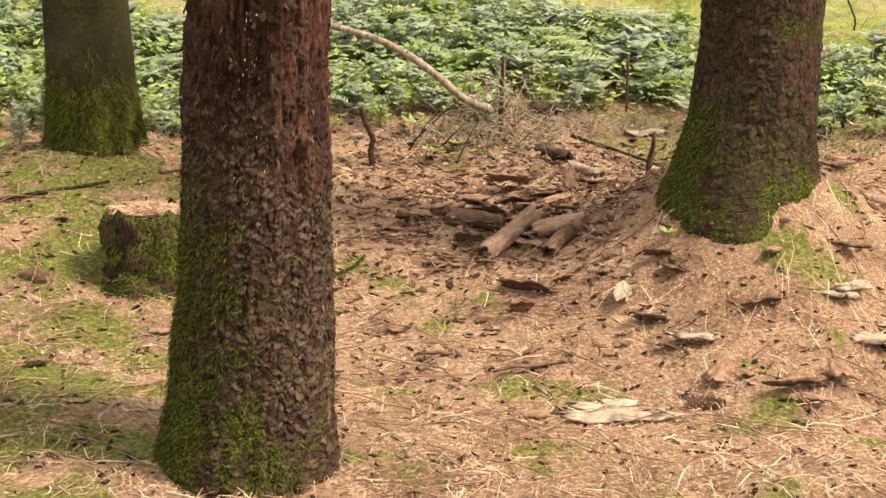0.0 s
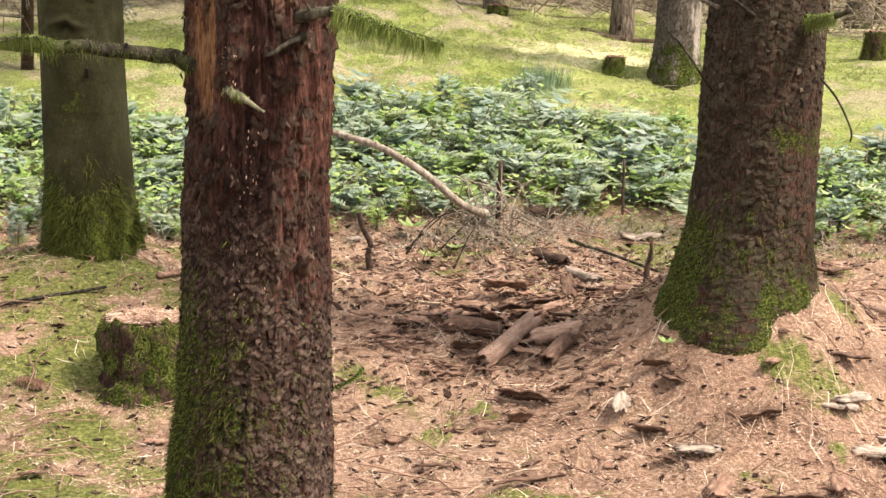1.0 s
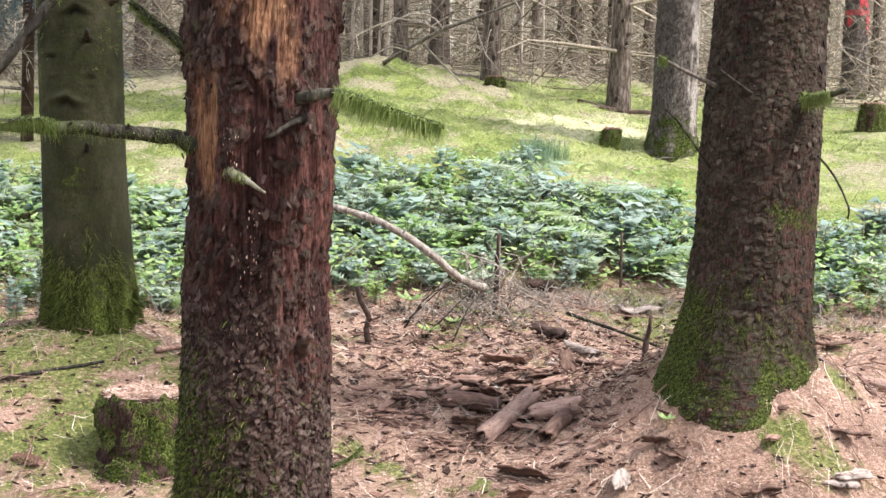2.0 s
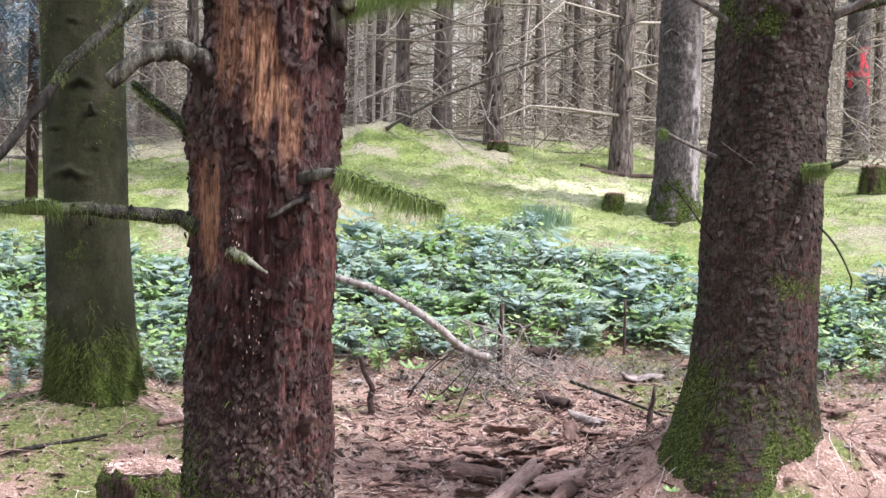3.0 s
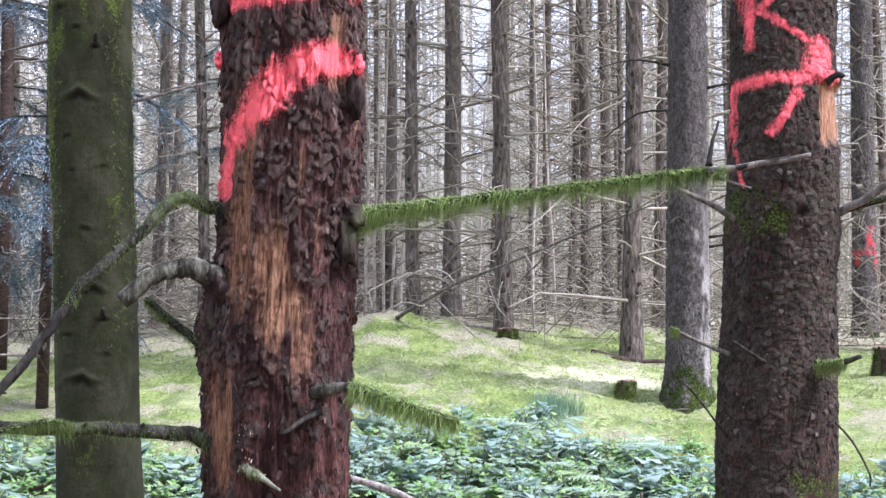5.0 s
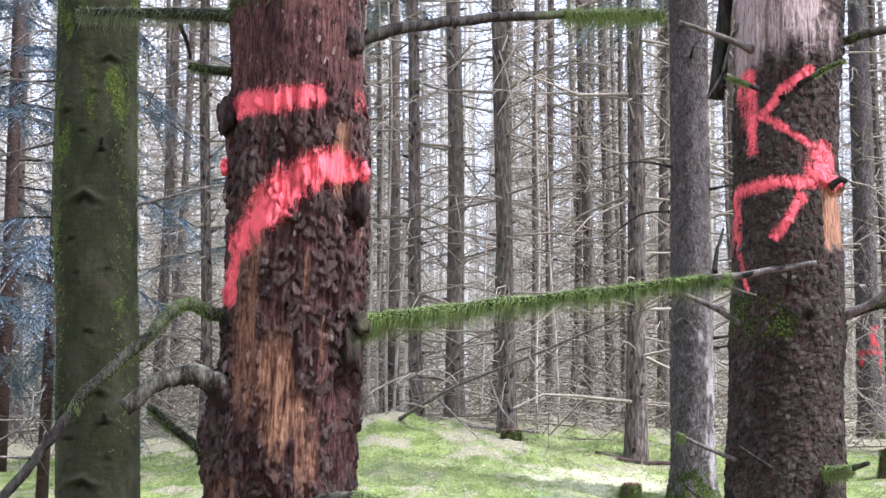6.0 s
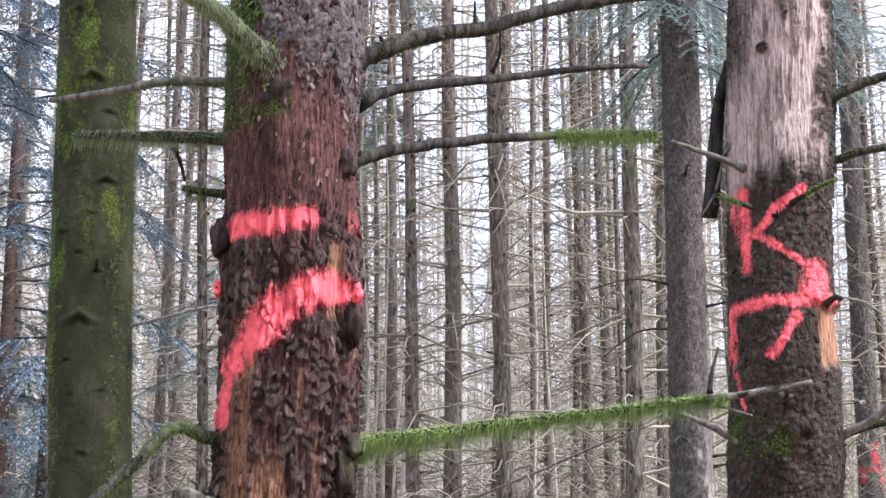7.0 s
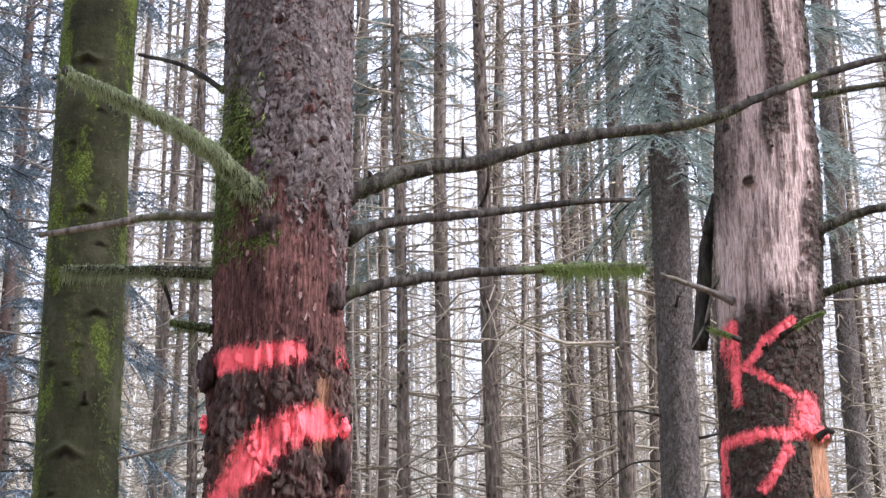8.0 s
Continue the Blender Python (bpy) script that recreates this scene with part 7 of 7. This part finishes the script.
for i in range(14):
    x, y = rc.uniform(-1.7, -0.7), rc.uniform(4.1, 5.9)
    chip(x, y, rc.uniform(0.03, 0.07), rc.uniform(0.02, 0.04), rc.uniform(0.6, 1.6), rc.uniform(0, 180), rc.choice((DARK, TAN)), "small scrap of bark among needles", roll=rc.uniform(-20, 20))


def cone(x, y, yaw):
    g = Geo()
    for j in range(13):
        for i in range(7):
            w = 6.283 * (i + 0.5 * (j % 2)) / 7
            t = j / 12
            r = 0.017 * math.sin(math.pi * (0.12 + 0.8 * t)) ** 0.7
            c = Vector((0.11 * t - 0.055, r * math.cos(w), r * math.sin(w) + 0.015))
            o = Vector((0.35, math.cos(w), math.sin(w))).normalized()
            s = Vector((0, -math.sin(w), math.cos(w)))
            g.add([c - s * 0.007 - o * 0.006, c + s * 0.007 - o * 0.006, c + s * 0.005 + o * 0.006, c + o * 0.009, c - s * 0.005 + o * 0.006], [(0, 1, 2, 4), (4, 2, 3)])
    ob = part("spruce_cone", g, M_CHIP)
    ob.matrix_world = pose(x, y, ground(x, y), 0, 0, yaw)
    return tagged(ob, "brown spruce cone lying on needle litter", "cone", "cones")


cone(0.81, 4.34, 10)
cone(-1.35, 5.2, -25)


def stick(pts, r0, r1, material, label, name="stick", moss=None):
    g0 = Vector(pts[0])
    ob = thing(name, g0, label, "stick", "fallen sticks")
    branch(ob, pts, r0, r1, material, moss, rc, 4, 0.02, "wood")
    return ob


def lying(points, r0, r1, material, label, lift=0.01):
    return stick([(x, y, ground(x, y) + lift + r0 * 0.5) for x, y in points], r0, r1, material, label)


stick([(0.22, 6.39, 0.715), (0.12, 6.35, 0.76), (0, 6.3, 0.86), (-0.16, 6.3, 0.96), (-0.3, 6.35, 1.01), (-0.5, 6.45, 1.04), (-0.75, 6.6, 0.98)], 0.018, 0.013, M_GREYWOOD, "long pale curved stick arching out of the brush")
stick([(0.29, 6.9, 0.43), (0.295, 6.89, 0.65), (0.30, 6.88, 0.9)], 0.013, 0.011, M_CHIP_DARK, "dark upright dead stake in the brush", "stake")
stick([(-0.25, 6.42, 0.44), (-0.262, 6.41, 0.53), (-0.255, 6.4, 0.58), (-0.285, 6.39, 0.64), (-0.305, 6.38, 0.71)], 0.015, 0.010, M_CHIP_DARK, "rotten brown stick standing in the litter", "stake")
stick([(-0.33, 4.42, 0.40), (-0.29, 4.4, 0.42), (-0.22, 4.4, 0.45), (-0.18, 4.4, 0.49)], 0.008, 0.004, M_BRANCH, "bent dark twig beside the trunk foot", moss=(0, 1))
stick([(0.80, 5.70, ground(0.80, 5.70) - 0.03), (0.805, 5.69, ground(0.80, 5.70) + 0.08), (0.815, 5.68, ground(0.80, 5.70) + 0.18)], 0.018, 0.006, M_CHIP_DARK, "dark pointed splinter beside the mossy foot", "stake")
stick([(0.93, 7.5, 0.55), (0.93, 7.5, 0.72), (0.925, 7.49, 0.88)], 0.008, 0.006, M_CHIP_DARK, "thin dark upright twig by the leaves", "stake")
lying([(-1.75, 5.66), (-1.5, 5.76), (-1.24, 5.88)], 0.011, 0.006, M_BRANCH, "long brown stick on mossy litter")
lying([(-1.07, 6.03), (-0.97, 6.12), (-0.8, 6.2)], 0.012, 0.01, M_CHIP, "short brown stick beside the smooth trunk")
lying([(1.60, 6.9), (1.78, 7.1), (2.0, 7.4)], 0.022, 0.015, M_BRANCH, "dark forked stick beside the dead spruce", 0.03)
lying([(2.05, 7.9), (2.4, 7.8), (2.8, 7.85)], 0.025, 0.02, M_PALE, "pale log end in the leaves", 0.05)
lying([(0.62, 6.9), (0.85, 6.55), (1.02, 6.2)], 0.008, 0.005, M_BRANCH, "thin brown stick crossing the litter", 0.03)
lying([(-0.3, 12.6), (0.2, 12.45), (0.7, 12.3)], 0.016, 0.010, M_GREYWOOD, "grey fallen pole on the mound crest", 0.02)
lying([(1.05, 11.3), (1.35, 11.2), (1.6, 11.3)], 0.022, 0.015, M_CHIP_DARK, "dark fallen log on the mound", 0.0)
leaning = stick([(-0.40, 11.6, 1.79), (-0.27, 11.52, 1.87), (0.0, 11.4, 2.02), (0.25, 11.3, 2.12), (0.62, 11.2, 2.265), (1.06, 11, 2.45), (1.48, 10.8, 2.60)], 0.016, 0.007, M_DULL, "long dead branch leaning up from the mound")
for pts in ([(0.05, 11.38, 2.08), (-0.03, 11.36, 2.14), (-0.16, 11.34, 2.17), (-0.3, 11.3, 2.12), (-0.42, 11.3, 2.02)], [(0.25, 11.3, 2.18), (0.3, 11.28, 2.02), (0.36, 11.25, 1.88), (0.46, 11.22, 1.76)], [(0.42, 11.25, 2.255), (0.42, 11.22, 2.32), (0.45, 11.2, 2.38)],
            [(0.55, 11.2, 2.31), (0.6, 11.2, 2.18), (0.56, 11.2, 2.06), (0.5, 11.2, 1.95)], [(0.8, 11.1, 2.36), (0.92, 11.05, 2.33), (1.05, 11, 2.38)], [(-0.1, 11.45, 1.98), (0.05, 11.4, 1.8), (0.2, 11.35, 1.66)], [(-0.2, 11.48, 1.92), (-0.34, 11.4, 1.92), (-0.5, 11.35, 1.84)]):
    branch(leaning, [(x, y, z - (0.05 if i == 0 else 0.02)) for i, (x, y, z) in enumerate(pts)], 0.008, 0.005, M_GREYWOOD, None, rc, 4, name="twig")
log_roll((0.45, 7.34), (0.60, 7.30), 0.035, M_CHIP_DARK, "mossy end of a buried log", 5.0, 1.4)

brush = thing("brush_pile", (0.32, 6.75, ground(0.32, 6.75)), "heap of thin grey dead twigs round a stake", "brush")
for i in range(4):
    a = rc.uniform(2.5, 5.5)
    foot = Vector((0.30 + 0.42 * math.cos(a), 6.70 + 0.30 * math.sin(a), 0))
    foot.z = ground(foot.x, foot.y)
    top = Vector((0.30 + rc.uniform(-0.12, 0.12), 6.80 + rc.uniform(-0.05, 0.05), ground(0.3, 6.8) + rc.uniform(0.14, 0.34)))
    branch(brush, [foot, foot.lerp(top, 0.5) + Vector((rc.uniform(-0.05, 0.05), 0, 0.06)), top], 0.004, 0.0015, M_BRANCH, None, rc, 3, name="twig")
fine = Geo()
for i in range(80):
    a = rc.uniform(0, 6.28)
    r = 0.45 * rc.random()
    p = Vector((0.30 + r * math.cos(a), 6.72 + 0.7 * r * math.sin(a), 0))
    p.z = ground(p.x, p.y) + rc.uniform(0, 0.22 * (1 - r))
    d = Vector((rc.uniform(-1, 1), rc.uniform(-0.5, 0.5), rc.uniform(-0.6, 0.8))).normalized()
    l = rc.uniform(0.08, 0.25)
    fine.tube([p, p + d * l * 0.5 + Vector((0, 0, 0.02)), p + d * l], [0.003, 0.0025, 0.0012], 3, cap=False)
for i in range(34):
    p = Vector((0.30 + rc.gauss(0, 0.10), 6.83 + rc.gauss(0, 0.08), ground(0.3, 6.8) + rc.uniform(0.08, 0.32)))
    a, l = rc.uniform(0, 6.28), rc.uniform(0.10, 0.36)
    d = Vector((math.cos(a), 0.6 * math.sin(a), 0)) * l
    z = p.z
    fine.tube([p, p + d * 0.45 + Vector((0, 0, 0.02 - 0.25 * l)), p + d * 0.75 + Vector((0, 0, -0.65 * l)), p + d * 0.8 + Vector((0, 0, -1.0 * l))], [0.0036, 0.003, 0.0022, 0.0012], 4, cap=False)
part("twiggery", fine, M_GREYWOOD, brush, stuff=True)


# ---- litter and moss on the floor ----
rn = random.Random(91)
needle = Geo()
for k in range(320000):
    y = 3.55 + 4.1 * rn.random() ** 1.25
    x = rn.uniform(-0.34, 0.36) * (y + 1.0)
    if rn.random() < mossiness(x, y) * 1.4 - 0.25:
        continue
    a, wide = rn.uniform(0, 6.28), rn.uniform(0.0004, 0.0010)
    far = 1 + 0.2 * (y - 3.6)
    d = Vector((math.cos(a), math.sin(a), 0.5 * rn.random() ** 2)) * rn.uniform(0.010, 0.026) * (1 if k % 60 else 3.0)
    side = Vector((-math.sin(a), math.cos(a), rn.uniform(-0.8, 0.8))) * wide * far
    p = Vector((x, y, ground(x, y) + rn.uniform(0.0, 0.010)))
    needle.add([p - side, p + side, p + d], [(0, 1, 2)])
tagged(part("needle_litter", needle, M_LITTER, stuff=True), "dry straw-coloured needles covering the forest floor", "litter")
twigs = Geo()
for _ in range(1200):
    y = 3.6 + 4.0 * rn.random() ** 1.2
    x = rn.uniform(-0.34, 0.36) * (y + 1.0)
    a, l = rn.uniform(0, 6.28), rn.uniform(0.08, 0.34)
    d = Vector((math.cos(a), math.sin(a), 0))
    s = Vector((-d.y, d.x, 0)) * rn.uniform(-0.2, 0.2) * l
    pts = [Vector((x, y, 0)), Vector((x, y, 0)) + d * l * 0.5 + s, Vector((x, y, 0)) + d * l]
    for k, p in enumerate(pts):
        p.z = ground(p.x, p.y) + 0.006 + (0.03 * rn.random() if k else 0)
    r = rn.uniform(0.0011, 0.0028)
    twigs.tube(pts, [r, r, r * 0.5], 4, cap=False)
tagged(part("twig_litter", twigs, M_CHIP, stuff=True), "thin dead twigs strewn over the litter", "litter")
crumbs = Geo()
for _ in range(2600):
    y = 3.7 + 3.6 * rn.random()
    x = rn.uniform(-0.34, 0.36) * (y + 1.0)
    p = Vector((x, y, ground(x, y) + 0.004))
    a = rn.uniform(0, 6.28)
    d, e = Vector((math.cos(a), math.sin(a), rn.uniform(-0.3, 0.5))), Vector((-math.sin(a), math.cos(a), rn.uniform(-0.3, 0.5)))
    l, w = rn.uniform(0.006, 0.022), rn.uniform(0.003, 0.009)
    top = [p - d * l - e * w * 0.4, p + e * w - d * l * 0.2, p + d * l + e * w * 0.2, p - e * w + d * l * 0.3]
    crumbs.add(top + [v - Vector((0, 0, 0.005)) for v in top], [(0, 1, 2, 3), (0, 4, 5, 1), (1, 5, 6, 2), (2, 6, 7, 3), (3, 7, 4, 0)])
tagged(part("bark_crumbs", crumbs, M_FLAKE, smooth=False, stuff=True), "dark crumbs of bark scattered in the litter", "litter")
pieces = Geo()
for _ in range(2200):
    x, y = rn.gauss(0.35, 0.45), rn.gauss(5.95, 0.55)
    if rn.random() < 0.3:
        x, y = rn.uniform(-0.6, 1.9), rn.uniform(5.2, 7.2)
    if (x - 1.1) ** 2 + (y - 5.3) ** 2 < 0.12:
        continue
    a = rn.uniform(0, 6.28)
    d, e = Vector((math.cos(a), math.sin(a), rn.uniform(-0.4, 0.6))), Vector((-math.sin(a), math.cos(a), rn.uniform(-0.4, 0.6)))
    l, w = rn.uniform(0.008, 0.035), rn.uniform(0.004, 0.014)
    p = Vector((x, y, ground(x, y) + 0.008))
    top = [p - d * l - e * w * 0.5, p - d * l * 0.3 + e * w, p + d * l * 0.6 + e * w * rn.uniform(0.3, 1.0), p + d * l, p + d * l * 0.2 - e * w]
    low = Vector((0, 0, 0.004))
    pieces.add(top + [v - low for v in top], [(0, 1, 2, 3, 4), (0, 5, 6, 1), (1, 6, 7, 2), (2, 7, 8, 3), (3, 8, 9, 4), (4, 9, 5, 0)])
tagged(part("bark_debris", pieces, M_DEBRIS, smooth=False, stuff=True), "red-brown bark fragments littering the ground round the heap", "litter")
shoots = Geo()
for _ in range(260):
    x, y = rn.uniform(-0.7, 1.9), rn.uniform(5.3, 7.2)
    if (x - 1.1) ** 2 + (y - 5.3) ** 2 < 0.14:
        continue
    a, l = rn.uniform(0, 6.28), rn.uniform(0.06, 0.26)
    p = Vector((x, y, ground(x, y) - 0.01))
    d = Vector((0.7 * math.cos(a), 0.5 * math.sin(a), rn.uniform(0.15, 1.0))).normalized() * l
    r = rn.uniform(0.001, 0.0022)
    shoots.tube([p, p + d * 0.55 + Vector((0, 0, 0.03 * l)), p + d + Vector((0.1 * l * math.cos(a), 0, -0.15 * l))], [r, r * 0.8, r * 0.4], 3, cap=False)
tagged(part("dead_shoots", shoots, M_GREYWOOD, stuff=True), "thin dead shoots sticking out of the litter", "litter")
straws = Geo()
for _ in range(2800):
    y = 3.6 + 3.8 * rn.random() ** 1.3
    x = rn.uniform(-0.34, 0.36) * (y + 1.0)
    a, l = rn.uniform(0, 6.28), rn.uniform(0.04, 0.17)
    d = Vector((math.cos(a), math.sin(a), 0))
    e = Vector((-d.y, d.x, 0)) * rn.uniform(-0.35, 0.35) * l
    w = Vector((-d.y, d.x, rn.uniform(-0.7, 0.7))) * rn.uniform(0.0004, 0.001)
    p = Vector((x, y, ground(x, y) + 0.006))
    m, q = p + d * l * 0.5 + e, p + d * l
    m.z, q.z = ground(m.x, m.y) + rn.uniform(0.008, 0.03), ground(q.x, q.y) + rn.uniform(0.004, 0.03)
    straws.add([p - w, p + w, m + w, m - w, q], [(0, 1, 2, 3), (3, 2, 4)])
tagged(part("straw_litter", straws, M_STRAW, stuff=True), "long pale grass straws lying on the needles", "litter")
debris = Geo()
for _ in range(420):
    y = rn.uniform(8.9, 13.4)
    x = rn.uniform(-0.3, 0.33) * y
    a, l = rn.uniform(0, 6.28), rn.uniform(0.03, 0.17)
    p = Vector((x, y, ground(x, y)))
    d = Vector((math.cos(a), math.sin(a), 0.9 * rn.random() ** 3)) * l
    q = p + d
    q.z = max(q.z, ground(q.x, q.y) + 0.005)
    r = rn.uniform(0.0015, 0.004)
    debris.tube([p, (p + q) / 2 + Vector((0, 0, 0.006)), q], [r, r, r * 0.5], 4, cap=False)
tagged(part("mound_twigs", debris, M_GREYWOOD, stuff=True), "grey twigs and wood bits strewn over the mound", "litter")
# Pale blades strewn to paint sunlight on the mound.
dry = Geo()
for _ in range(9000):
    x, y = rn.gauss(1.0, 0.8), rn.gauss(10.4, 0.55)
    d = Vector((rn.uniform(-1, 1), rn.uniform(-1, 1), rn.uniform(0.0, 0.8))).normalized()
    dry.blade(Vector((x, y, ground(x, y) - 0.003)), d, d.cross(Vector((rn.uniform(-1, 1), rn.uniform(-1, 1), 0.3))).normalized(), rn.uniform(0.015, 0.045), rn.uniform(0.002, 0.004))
tagged(part("dry_grass", dry, M_SUN_GRASS, stuff=True), "grass blades coloured pale to paint the sunlit patch of the mound", "grass")
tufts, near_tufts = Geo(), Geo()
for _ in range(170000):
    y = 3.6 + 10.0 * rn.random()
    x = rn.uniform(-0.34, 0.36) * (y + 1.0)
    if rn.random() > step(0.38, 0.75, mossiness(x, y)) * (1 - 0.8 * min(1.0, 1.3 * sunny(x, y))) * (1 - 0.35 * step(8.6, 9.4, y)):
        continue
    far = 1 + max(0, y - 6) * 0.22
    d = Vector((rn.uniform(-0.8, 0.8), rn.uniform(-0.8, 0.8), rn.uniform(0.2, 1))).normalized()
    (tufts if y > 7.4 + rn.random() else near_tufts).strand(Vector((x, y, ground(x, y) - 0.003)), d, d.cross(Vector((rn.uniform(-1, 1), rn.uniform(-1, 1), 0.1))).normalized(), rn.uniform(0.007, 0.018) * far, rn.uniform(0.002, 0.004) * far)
tagged(part("ground_moss", near_tufts, M_MOSS_NEAR, stuff=True), "green moss patches between the needles, coloured darker than the mound's", "moss")
tagged(part("ground_moss", tufts, M_MOSS_SUNLIT, stuff=True), "low cushions of yellow-green moss, coloured paler as if sunlit", "moss")


def sprout(x, y, seed, size):
    rng = random.Random(seed)
    z = ground(x, y)
    ob = thing("seedling", (x, y, z), "small bright green seedling in the litter", "plant", "seedlings")
    g = Geo()
    for i in range(7):
        a = 0.9 * i + rng.uniform(-0.3, 0.3)
        d = Vector((math.cos(a), math.sin(a), 0.25)).normalized()
        g.leaf(Vector((x, y, z + size * 0.8)), d, d.cross(Vector((0, 0, 1))).normalized(), size * rng.uniform(0.7, 1.1), size * 0.45)
    st = Geo()
    st.tube([(x, y, z - 0.01), (x, y, z + size * 0.8)], [0.002, 0.0015], 4)
    part("stalk", st, M_STALK, ob)
    part("foliage", g, M_LEAF, ob)


for i, (x, y, k) in enumerate(((0.79, 5.07, 0.045), (0.0, 6.46, 0.06), (-0.09, 6.96, 0.08), (0.10, 6.6, 0.05), (1.5, 6.6, 0.05), (-1.75, 6.1, 0.08), (-0.95, 6.7, 0.09))):
    sprout(x, y, 200 + i, k)
